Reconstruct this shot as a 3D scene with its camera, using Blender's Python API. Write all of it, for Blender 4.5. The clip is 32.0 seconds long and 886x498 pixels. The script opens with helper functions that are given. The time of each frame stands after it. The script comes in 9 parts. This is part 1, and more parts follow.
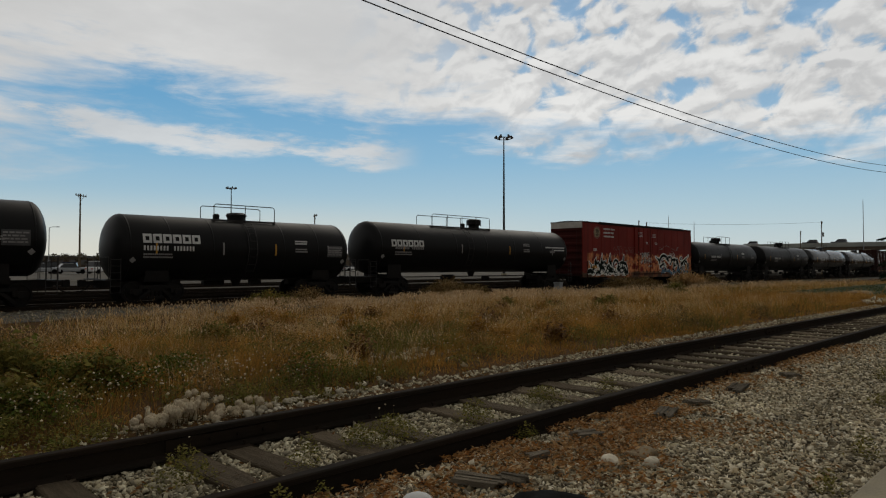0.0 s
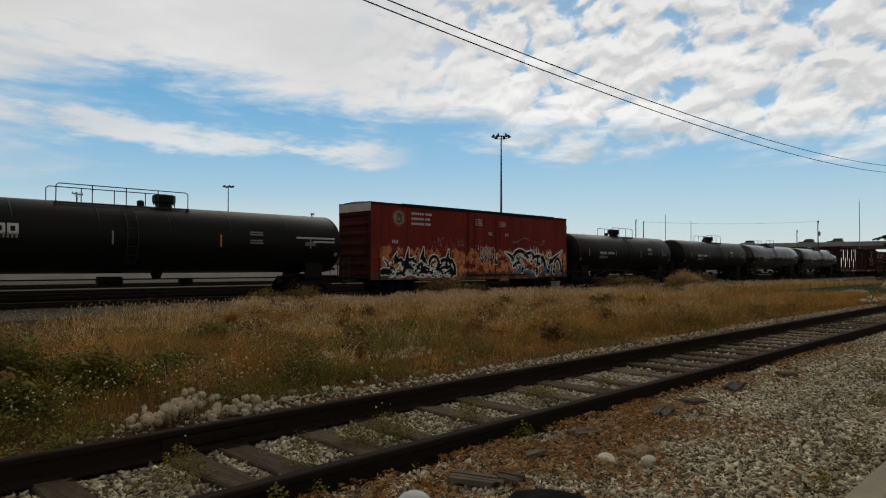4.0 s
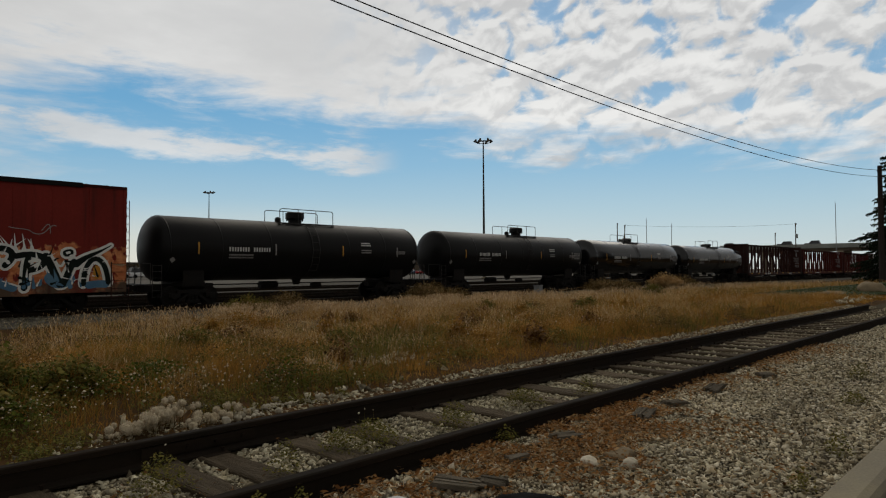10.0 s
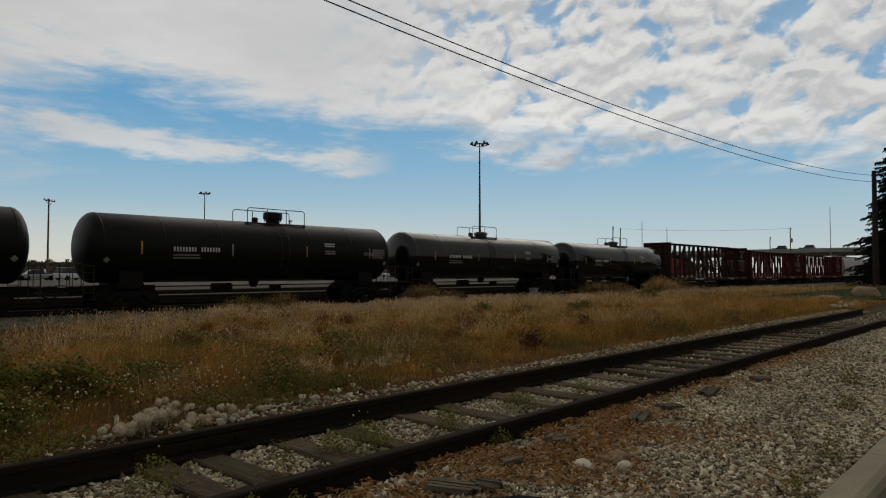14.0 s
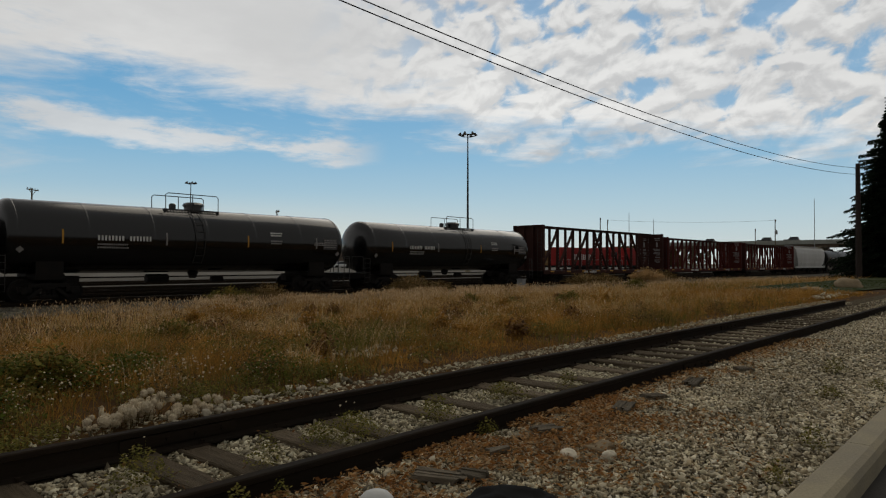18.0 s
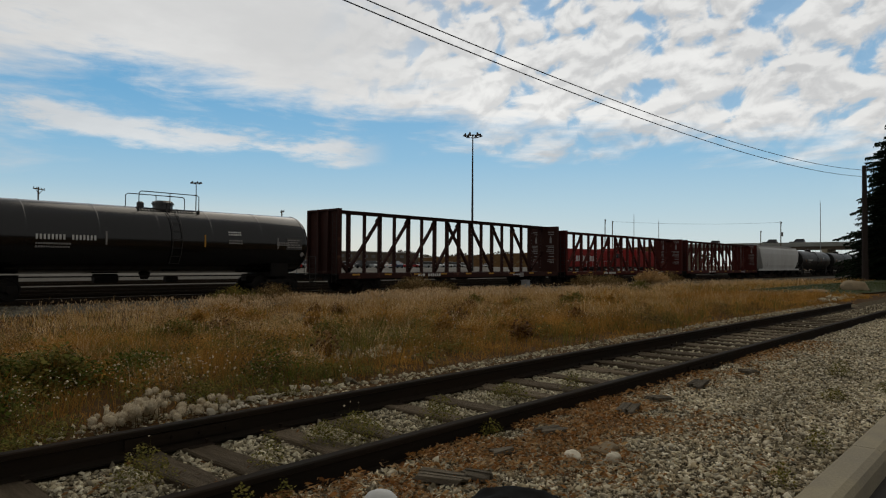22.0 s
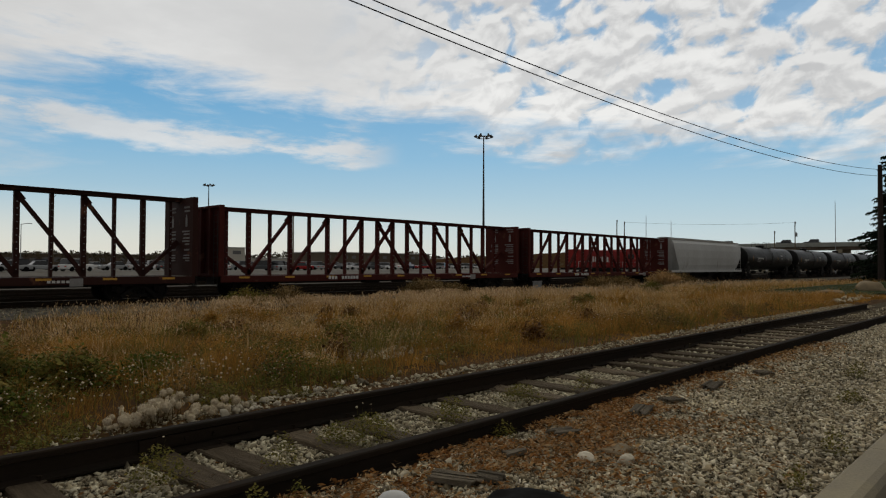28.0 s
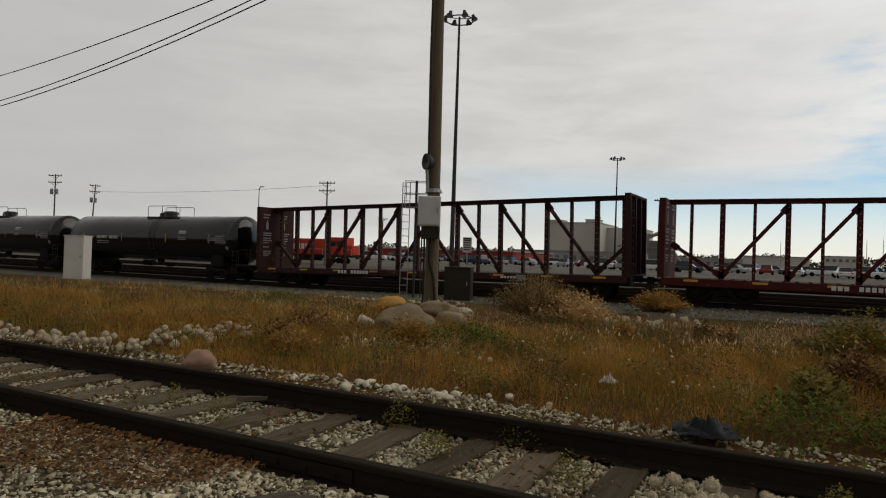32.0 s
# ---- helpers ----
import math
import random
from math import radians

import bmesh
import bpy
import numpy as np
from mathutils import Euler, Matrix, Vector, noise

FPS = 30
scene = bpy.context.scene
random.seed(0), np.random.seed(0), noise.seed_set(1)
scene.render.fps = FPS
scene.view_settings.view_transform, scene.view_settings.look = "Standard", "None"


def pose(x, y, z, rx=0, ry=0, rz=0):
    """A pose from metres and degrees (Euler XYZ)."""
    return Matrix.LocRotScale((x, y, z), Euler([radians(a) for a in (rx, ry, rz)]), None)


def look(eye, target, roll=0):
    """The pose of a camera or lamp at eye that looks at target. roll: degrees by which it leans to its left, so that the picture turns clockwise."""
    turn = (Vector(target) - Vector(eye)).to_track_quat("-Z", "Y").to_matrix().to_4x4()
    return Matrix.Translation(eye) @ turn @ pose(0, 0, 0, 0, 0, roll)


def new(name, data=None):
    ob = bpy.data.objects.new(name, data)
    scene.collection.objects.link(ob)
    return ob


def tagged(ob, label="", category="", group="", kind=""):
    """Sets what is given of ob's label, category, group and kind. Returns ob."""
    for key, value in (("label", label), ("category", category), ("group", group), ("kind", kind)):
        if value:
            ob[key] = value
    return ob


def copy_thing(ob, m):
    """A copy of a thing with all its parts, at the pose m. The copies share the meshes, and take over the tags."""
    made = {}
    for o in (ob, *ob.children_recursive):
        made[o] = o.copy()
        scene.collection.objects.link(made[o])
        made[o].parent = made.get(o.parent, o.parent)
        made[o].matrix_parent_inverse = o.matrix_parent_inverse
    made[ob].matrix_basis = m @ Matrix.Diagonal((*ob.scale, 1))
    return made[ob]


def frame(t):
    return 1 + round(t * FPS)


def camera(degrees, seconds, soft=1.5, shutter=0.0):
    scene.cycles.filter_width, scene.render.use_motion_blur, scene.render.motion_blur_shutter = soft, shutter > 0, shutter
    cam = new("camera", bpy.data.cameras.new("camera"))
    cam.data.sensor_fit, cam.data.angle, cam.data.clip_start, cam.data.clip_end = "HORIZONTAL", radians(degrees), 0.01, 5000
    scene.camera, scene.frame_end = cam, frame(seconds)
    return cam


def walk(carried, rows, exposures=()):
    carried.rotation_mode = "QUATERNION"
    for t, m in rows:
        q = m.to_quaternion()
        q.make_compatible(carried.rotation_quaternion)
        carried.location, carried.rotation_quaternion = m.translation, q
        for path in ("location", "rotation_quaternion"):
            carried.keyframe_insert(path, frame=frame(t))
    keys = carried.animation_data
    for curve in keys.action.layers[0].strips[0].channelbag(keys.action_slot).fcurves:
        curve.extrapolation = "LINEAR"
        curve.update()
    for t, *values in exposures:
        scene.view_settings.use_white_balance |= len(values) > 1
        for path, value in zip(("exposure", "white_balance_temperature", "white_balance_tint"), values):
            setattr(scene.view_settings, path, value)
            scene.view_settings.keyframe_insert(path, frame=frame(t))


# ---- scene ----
# ---- camera ----
cam = camera(67.62, 32.0, soft=1.15)
walk(cam, [
    (0.0, pose(-0.008, 0.011, 1.400, 91.53, -0.06, -44.80)),
    (0.5, pose(-0.008, 0.011, 1.400, 91.58, -0.16, -44.86)),
    (1.0, pose(-0.008, 0.011, 1.400, 91.36, -0.30, -44.84)),
    (1.5, pose(-0.008, 0.010, 1.400, 91.28, -0.27, -44.93)),
    (2.0, pose(-0.008, 0.010, 1.400, 91.30, -0.02, -44.93)),
    (2.5, pose(-0.007, 0.010, 1.400, 91.31, -0.13, -45.01)),
    (3.0, pose(-0.008, 0.010, 1.400, 91.40, -0.12, -44.98)),
    (3.5, pose(-0.007, 0.010, 1.400, 91.39, -0.18, -45.00)),
    (5.5, pose(-0.006, 0.008, 1.400, 91.62, 0.29, -45.36)),
    (6.0, pose(-0.005, 0.007, 1.400, 91.47, 0.20, -45.52)),
    (6.5, pose(-0.006, 0.008, 1.400, 91.56, 0.22, -45.41)),
    (7.0, pose(-0.006, 0.008, 1.400, 91.72, 0.20, -45.42)),
    (7.5, pose(-0.006, 0.008, 1.400, 91.86, 0.05, -45.30)),
    (8.0, pose(-0.006, 0.008, 1.400, 91.86, 0.21, -45.30)),
    (8.5, pose(-0.004, 0.006, 1.400, 91.90, 0.28, -45.87)),
    (9.0, pose(-0.004, 0.006, 1.400, 91.98, 0.20, -45.85)),
    (9.4, pose(-0.003, 0.004, 1.400, 91.83, 0.28, -46.09)),
    (9.5, pose(-0.003, 0.004, 1.400, 91.81, 0.36, -46.24)),
    (10.0, pose(-0.002, 0.002, 1.400, 91.84, 0.33, -46.50)),
    (10.5, pose(-0.000, 0.001, 1.400, 91.96, 0.27, -46.85)),
    (11.0, pose(-0.001, 0.001, 1.400, 91.87, 0.01, -46.80)),
    (11.5, pose(-0.001, 0.001, 1.400, 91.83, 0.02, -46.74)),
    (12.0, pose(-0.001, 0.001, 1.400, 91.82, 0.13, -46.78)),
    (12.5, pose(-0.001, 0.001, 1.400, 91.76, 0.18, -46.73)),
    (13.0, pose(-0.001, 0.001, 1.400, 91.71, 0.25, -46.85)),
    (13.5, pose(-0.000, 0.001, 1.400, 91.64, 0.10, -46.87)),
    (14.0, pose(-0.000, 0.001, 1.400, 92.04, 0.02, -46.87)),
    (14.5, pose(-0.000, 0.001, 1.400, 91.64, 0.02, -46.85)),
    (16.5, pose(0.002, -0.003, 1.400, 91.35, 0.13, -47.52)),
    (17.0, pose(0.002, -0.003, 1.400, 91.19, 0.19, -47.50)),
    (17.5, pose(0.003, -0.004, 1.400, 91.32, 0.23, -47.72)),
    (18.0, pose(0.003, -0.005, 1.400, 91.25, -0.10, -47.92)),
    (18.5, pose(0.005, -0.007, 1.400, 91.18, -0.36, -48.27)),
    (19.0, pose(0.004, -0.006, 1.400, 91.13, -0.45, -48.15)),
    (19.5, pose(0.004, -0.005, 1.400, 91.00, -0.49, -47.96)),
    (20.0, pose(0.002, -0.003, 1.400, 91.18, -0.42, -47.63)),
    (20.5, pose(0.002, -0.003, 1.400, 91.35, -0.29, -47.56)),
    (21.0, pose(0.002, -0.003, 1.400, 91.39, -0.21, -47.52)),
    (21.5, pose(0.002, -0.002, 1.400, 91.35, -0.14, -47.45)),
    (22.0, pose(0.002, -0.003, 1.400, 91.31, -0.35, -47.54)),
    (22.5, pose(0.001, -0.002, 1.400, 91.05, -0.38, -47.33)),
    (23.0, pose(0.001, -0.001, 1.400, 91.25, -0.33, -47.27)),
    (23.5, pose(0.001, -0.001, 1.400, 91.22, -0.36, -47.25)),
    (24.0, pose(0.001, -0.001, 1.400, 91.17, -0.29, -47.20)),
    (24.5, pose(0.000, -0.000, 1.400, 91.13, -0.21, -47.01)),
    (25.0, pose(0.000, -0.000, 1.400, 91.24, -0.08, -47.00)),
    (25.5, pose(-0.000, 0.000, 1.400, 91.42, -0.19, -46.96)),
    (27.5, pose(-0.001, 0.001, 1.400, 91.43, -0.25, -46.73)),
    (28.0, pose(-0.002, 0.002, 1.400, 91.41, -0.23, -46.57)),
    (28.5, pose(-0.009, 0.012, 1.400, 91.38, -0.46, -44.66)),
    (28.7, pose(-0.014, 0.018, 1.400, 91.25, -0.36, -43.37)),
    (28.8, pose(-0.019, 0.024, 1.400, 91.39, -0.26, -42.12)),
    (29.0, pose(-0.035, 0.042, 1.400, 91.22, -0.15, -38.29)),
    (29.1, pose(-0.046, 0.052, 1.400, 91.06, -0.28, -35.89)),
    (29.2, pose(-0.056, 0.061, 1.400, 91.09, -0.40, -33.75)),
    (29.3, pose(-0.068, 0.071, 1.400, 90.69, -0.52, -31.14)),
    (29.4, pose(-0.081, 0.081, 1.400, 90.51, -0.38, -28.69)),
    (29.5, pose(-0.095, 0.091, 1.400, 90.71, -0.23, -25.79)),
    (29.7, pose(-0.127, 0.109, 1.400, 91.33, -0.29, -19.95)),
    (29.8, pose(-0.144, 0.117, 1.400, 90.81, -0.36, -16.99)),
    (29.9, pose(-0.163, 0.125, 1.400, 90.82, -0.42, -13.65)),
    (30.0, pose(-0.182, 0.132, 1.400, 91.08, -0.48, -10.40)),
    (30.1, pose(-0.204, 0.138, 1.400, 91.14, -0.24, -6.76)),
    (30.2, pose(-0.225, 0.143, 1.400, 91.18, -0.05, -3.28)),
    (30.3, pose(-0.243, 0.146, 1.400, 91.07, -0.22, -0.44)),
    (30.5, pose(-0.266, 0.148, 1.400, 90.87, -0.47, 3.29)),
    (30.6, pose(-0.280, 0.149, 1.400, 90.79, -0.66, 5.46)),
    (30.8, pose(-0.307, 0.149, 1.400, 90.87, -0.84, 9.84)),
    (31.0, pose(-0.335, 0.146, 1.400, 90.94, -1.01, 14.30)),
    (31.5, pose(-0.390, 0.135, 1.400, 91.10, -1.29, 23.28)),
    (31.7, pose(-0.401, 0.132, 1.400, 90.78, -1.50, 25.12)),
    (31.8, pose(-0.407, 0.130, 1.400, 90.70, -1.71, 26.05)),
    (32.0, pose(-0.418, 0.126, 1.400, 90.70, -1.92, 27.90)),
], exposures=[(0.0, -0.1), (4.0, 0.08), (7.0, 0.12), (10.0, -0.03), (12.0, -0.19), (14.0, -0.18), (17.0, -0.08), (19.0, -0.05), (22.0, 0.02), (25.0, 0.04), (28.0, 0.0), (29.0, -0.04), (30.0, 0.06), (30.3, 0.02), (30.6, 0.0), (31.0, 0.10), (32.0, 0.28)])

# ---- world and sun ----
world = bpy.data.worlds.new("sky")
scene.world = world
world.use_nodes = True
wn, wl = world.node_tree.nodes, world.node_tree.links
wn.clear()


def wmath(op, a, b=None, c=None, clamp=False):
    n = wn.new("ShaderNodeMath")
    n.operation, n.use_clamp = op, clamp
    for i, v in enumerate((a, b, c)):
        if v is None:
            continue
        if isinstance(v, (int, float)):
            n.inputs[i].default_value = v
        else:
            wl.new(v, n.inputs[i])
    return n.outputs[0]


def wstep(v, lo, hi):
    n = wn.new("ShaderNodeMapRange")
    n.interpolation_type = "SMOOTHSTEP"
    wl.new(v, n.inputs[0])
    n.inputs[1].default_value, n.inputs[2].default_value = lo, hi
    return n.outputs[0]


def wmix(f, a, b):
    n = wn.new("ShaderNodeMix")
    n.data_type = "RGBA"
    for s, v in ((n.inputs[0], f), (n.inputs[6], a), (n.inputs[7], b)):
        if isinstance(v, (int, float)):
            s.default_value = v
        elif isinstance(v, tuple):
            s.default_value = (*v, 1)
        else:
            wl.new(v, s)
    return n.outputs[2]


def wnoise(vec, scale, detail, rough=0.55, distort=0.0):
    n = wn.new("ShaderNodeTexNoise")
    wl.new(vec, n.inputs["Vector"])
    n.inputs["Scale"].default_value, n.inputs["Detail"].default_value = scale, detail
    n.inputs["Roughness"].default_value, n.inputs["Distortion"].default_value = rough, distort
    return n.outputs[0]


tc = wn.new("ShaderNodeTexCoord")
sep = wn.new("ShaderNodeSeparateXYZ")
wl.new(tc.outputs["Generated"], sep.inputs[0])
dx, dy, dz = sep.outputs
el = wmath("MULTIPLY", wmath("ARCSINE", dz), 57.2958)
az = wmath("MULTIPLY", wmath("ARCTAN2", wmath("MULTIPLY", dx, -1.0), dy), 57.2958)
zz = wmath("ADD", wmath("MAXIMUM", dz, 0.0), 0.10)
plane = wn.new("ShaderNodeCombineXYZ")
wl.new(wmath("DIVIDE", dx, zz), plane.inputs[0])
wl.new(wmath("DIVIDE", dy, zz), plane.inputs[1])
plane = plane.outputs[0]
polar = wn.new("ShaderNodeCombineXYZ")
wl.new(wmath("MULTIPLY", az, 0.05), polar.inputs[0])
wl.new(wmath("MULTIPLY", el, 0.22), polar.inputs[1])
polar = polar.outputs[0]
n_big = wnoise(plane, 0.9, 6, 0.6)
n_fine = wnoise(plane, 2.2, 8, 0.62)


def puff_noise(lift):
    """Rows of small clouds, drawn out along the wind; lift looks that many degrees higher."""
    e = wmath("ADD", el, lift) if lift else el
    c = wn.new("ShaderNodeCombineXYZ")
    wl.new(wmath("MULTIPLY", az, 0.33), c.inputs[0])
    wl.new(wmath("ADD", wmath("MULTIPLY", e, 0.46), wmath("MULTIPLY", az, 0.06)), c.inputs[1])
    return wnoise(c.outputs[0], 1.0, 6, 0.5, 0.35)


n_puff = puff_noise(0.0)
relief = wstep(wmath("SUBTRACT", n_puff, puff_noise(0.6)), -0.11, 0.11)
n_str = wnoise(polar, 1.6, 7, 0.6, 0.3)

# clear sky behind the clouds: pale and warm at the horizon, deep blue higher up
nish = wn.new("ShaderNodeTexSky")
nish.sky_type, nish.sun_disc = "NISHITA", False
nish.sun_elevation, nish.sun_rotation = radians(42), radians(58)
clear = wn.new("ShaderNodeVectorMath")
clear.operation = "SCALE"
wl.new(nish.outputs[0], clear.inputs[0])
clear.inputs["Scale"].default_value = 0.05
grad = wn.new("ShaderNodeValToRGB")
wl.new(wmath("DIVIDE", el, 30.0, clamp=True), grad.inputs[0])
stops = ((0.0, (0.64, 0.69, 0.67)), (0.07, (0.56, 0.69, 0.74)), (0.17, (0.42, 0.62, 0.74)), (0.30, (0.25, 0.51, 0.73)), (0.45, (0.15, 0.42, 0.69)), (1.0, (0.09, 0.28, 0.55)))
while len(grad.color_ramp.elements) < len(stops):
    grad.color_ramp.elements.new(0.5)
for e_, (p_, c_) in zip(grad.color_ramp.elements, stops):
    e_.position, e_.color = p_, (*c_, 1)
clear = wmix(0.82, clear.outputs[0], grad.outputs[0])
# pale warm haze low down, away from the blue side
haze = wmath("MULTIPLY", wmath("SUBTRACT", 1.0, wstep(el, 0.5, 6.5)), wstep(az, -62.0, -28.0))
clear = wmix(wmath("MULTIPLY", haze, 0.75), clear, (0.76, 0.73, 0.62))

# cloud cover: a deck overhead, broken to one side, a long streak and a grey sheet to the other
low = wmath("ADD", wmath("MULTIPLY", wmath("MAXIMUM", wmath("ADD", az, 30.0), -55.0), 0.11), 13.8)
deck = wstep(wmath("ADD", wmath("SUBTRACT", el, low), wmath("MULTIPLY", wmath("SUBTRACT", n_str, 0.5), 14.0)), -2.0, 2.2)
holes = wstep(wmath("ADD", n_puff, wmath("ADD", wmath("MULTIPLY", wmath("SUBTRACT", n_big, 0.5), 0.45), wmath("MULTIPLY", wmath("SUBTRACT", n_fine, 0.5), 0.22))), 0.33, 0.47)
broken = wmath("SUBTRACT", 1.0, wstep(az, -56.0, -34.0))
deck = wmath("MULTIPLY", deck, wmath("SUBTRACT", 1.0, wmath("MULTIPLY", broken, wmath("MULTIPLY", wmath("SUBTRACT", 1.0, holes), 0.80))))
s_el = wmath("SUBTRACT", el, wmath("ADD", 11.9, wmath("MULTIPLY", az, 0.062)))
s_el = wmath("ADD", s_el, wmath("MULTIPLY", wmath("SUBTRACT", n_str, 0.5), 3.0))
streak = wmath("SUBTRACT", 1.0, wstep(wmath("ADD", wmath("ABSOLUTE", s_el), wmath("MULTIPLY", wmath("SUBTRACT", 0.5, n_fine), 4.0)), 0.15, 1.35))
streak = wmath("MULTIPLY", streak, wmath("MULTIPLY", wstep(az, -43.5, -38.5), wmath("MULTIPLY", wstep(n_fine, 0.26, 0.50), 0.86)))
sheet = wstep(wmath("ADD", az, wmath("ADD", wmath("MULTIPLY", wmath("SUBTRACT", n_str, 0.5), 50.0), wmath("MULTIPLY", el, 1.35))), -6.0, 14.0)
sheet = wmath("MULTIPLY", sheet, wmath("MAXIMUM", wstep(el, 3.0, 9.0), wmath("MULTIPLY", wstep(az, 8.0, 30.0), wstep(el, -1.0, 3.5))))
behind = wstep(wmath("MULTIPLY", dy, -1.0), -0.25, 0.3)
cover = wmath("MAXIMUM", wmath("MAXIMUM", deck, streak), wmath("MAXIMUM", sheet, behind))
shade = wmath("ADD", wmath("MULTIPLY", wstep(n_big, 0.32, 0.68), 0.45), wmath("ADD", wmath("MULTIPLY", wmath("MULTIPLY", broken, relief), 0.62), wmath("MULTIPLY", wmath("SUBTRACT", 1.0, broken), 0.28)), clamp=True)
white = wmix(shade, (0.53, 0.535, 0.54), (0.85, 0.85, 0.835))
grey = wmix(wstep(n_str, 0.3, 0.7), (0.47, 0.465, 0.45), (0.565, 0.555, 0.535))
tone = wmix(wstep(az, -25.0, 20.0), white, grey)
tone = wmix(wmath("MULTIPLY", wstep(az, 18.0, 62.0), 0.8), tone, (0.40, 0.395, 0.385))
# cloud out of view overhead and behind is darkened to cut the light
dimmed = wmath("MAXIMUM", wstep(el, 24.0, 48.0), behind)
tone = wmix(dimmed, tone, (0.28, 0.275, 0.262))
skycol = wmix(cover, clear, tone)
bg = wn.new("ShaderNodeBackground")
wl.new(skycol, bg.inputs[0])
bg.inputs[1].default_value = 1.0
wo = wn.new("ShaderNodeOutputWorld")
wl.new(bg.outputs[0], wo.inputs[0])

sun = new("sun", bpy.data.lights.new("sun", "SUN"))
sun.data.energy, sun.data.angle, sun.data.color = 0.6, radians(48), (1.0, 0.90, 0.74)
sun.matrix_world = look((63, 39, 67), (0, 0, 0))

# ---- materials ----


def material(name, base, rough=0.7, metal=0.0, second=None, scale=3.0, mix=0.5, fine=40.0, grain=0.25, bump=0.0, island=0.0,
             objrand=0.0, coat=0.0, spec=0.15, stretch=None, third=None, third_scale=0.7, third_at=0.6):
    """Procedural paint, stone or soil: two scales of variation, wear and fine relief."""
    m = bpy.data.materials.new(name)
    m.use_nodes = True
    nt = m.node_tree
    nd, lk = nt.nodes, nt.links
    b = nd["Principled BSDF"]
    b.inputs["Roughness"].default_value, b.inputs["Metallic"].default_value = rough, metal
    b.inputs["Specular IOR Level"].default_value = spec
    if coat:
        b.inputs["Coat Weight"].default_value = coat
        b.inputs["Coat Roughness"].default_value = 0.15
    co = nd.new("ShaderNodeTexCoord").outputs["Object"]
    if stretch:
        mp = nd.new("ShaderNodeMapping")
        mp.inputs["Scale"].default_value = stretch
        lk.new(co, mp.inputs[0])
        co = mp.outputs[0]

    def noise_node(s, d):
        n = nd.new("ShaderNodeTexNoise")
        n.inputs["Scale"].default_value, n.inputs["Detail"].default_value = s, d
        lk.new(co, n.inputs["Vector"])
        return n.outputs[0]

    def ramp(v, lo, hi):
        n = nd.new("ShaderNodeMapRange")
        n.inputs[1].default_value, n.inputs[2].default_value = lo, hi
        lk.new(v, n.inputs[0])
        return n.outputs[0]

    def blend(f, a, c, kind="MIX"):
        n = nd.new("ShaderNodeMix")
        n.data_type, n.blend_type = "RGBA", kind
        for s, v in ((n.inputs[0], f), (n.inputs[6], a), (n.inputs[7], c)):
            if isinstance(v, (int, float)):
                s.default_value = v
            elif isinstance(v, tuple):
                s.default_value = (*v, 1)
            else:
                lk.new(v, s)
        return n.outputs[2]

    def times(a, k, plus):
        n = nd.new("ShaderNodeMath")
        n.operation = "MULTIPLY_ADD"
        lk.new(a, n.inputs[0])
        n.inputs[1].default_value, n.inputs[2].default_value = k, plus
        return n.outputs[0]

    large, small = noise_node(scale, 5), noise_node(fine, 3)
    second = second or tuple(c * 0.6 for c in base)
    col = blend(times(ramp(large, 0.35, 0.65), mix, 0.0), base, second)
    if third:
        col = blend(ramp(noise_node(third_scale, 7), third_at, third_at + 0.08), col, third)
    vary = times(small, grain * 2, 1.0 - grain)
    n = nd.new("ShaderNodeVectorMath")
    n.operation = "SCALE"
    lk.new(col, n.inputs[0])
    lk.new(vary, n.inputs["Scale"])
    col = n.outputs[0]
    for amount, socket in ((island, nd.new("ShaderNodeNewGeometry").outputs["Random Per Island"]),
                           (objrand, nd.new("ShaderNodeObjectInfo").outputs["Random"])):
        if amount:
            n = nd.new("ShaderNodeVectorMath")
            n.operation = "SCALE"
            lk.new(col, n.inputs[0])
            lk.new(times(socket, amount * 2, 1.0 - amount), n.inputs["Scale"])
            col = n.outputs[0]
    lk.new(col, b.inputs["Base Color"])
    lk.new(times(large, 0.25, rough - 0.125), b.inputs["Roughness"])
    if bump:
        n = nd.new("ShaderNodeBump")
        n.inputs["Strength"].default_value, n.inputs["Distance"].default_value = bump, 0.02
        lk.new(small, n.inputs["Height"])
        lk.new(n.outputs[0], b.inputs["Normal"])
    return m


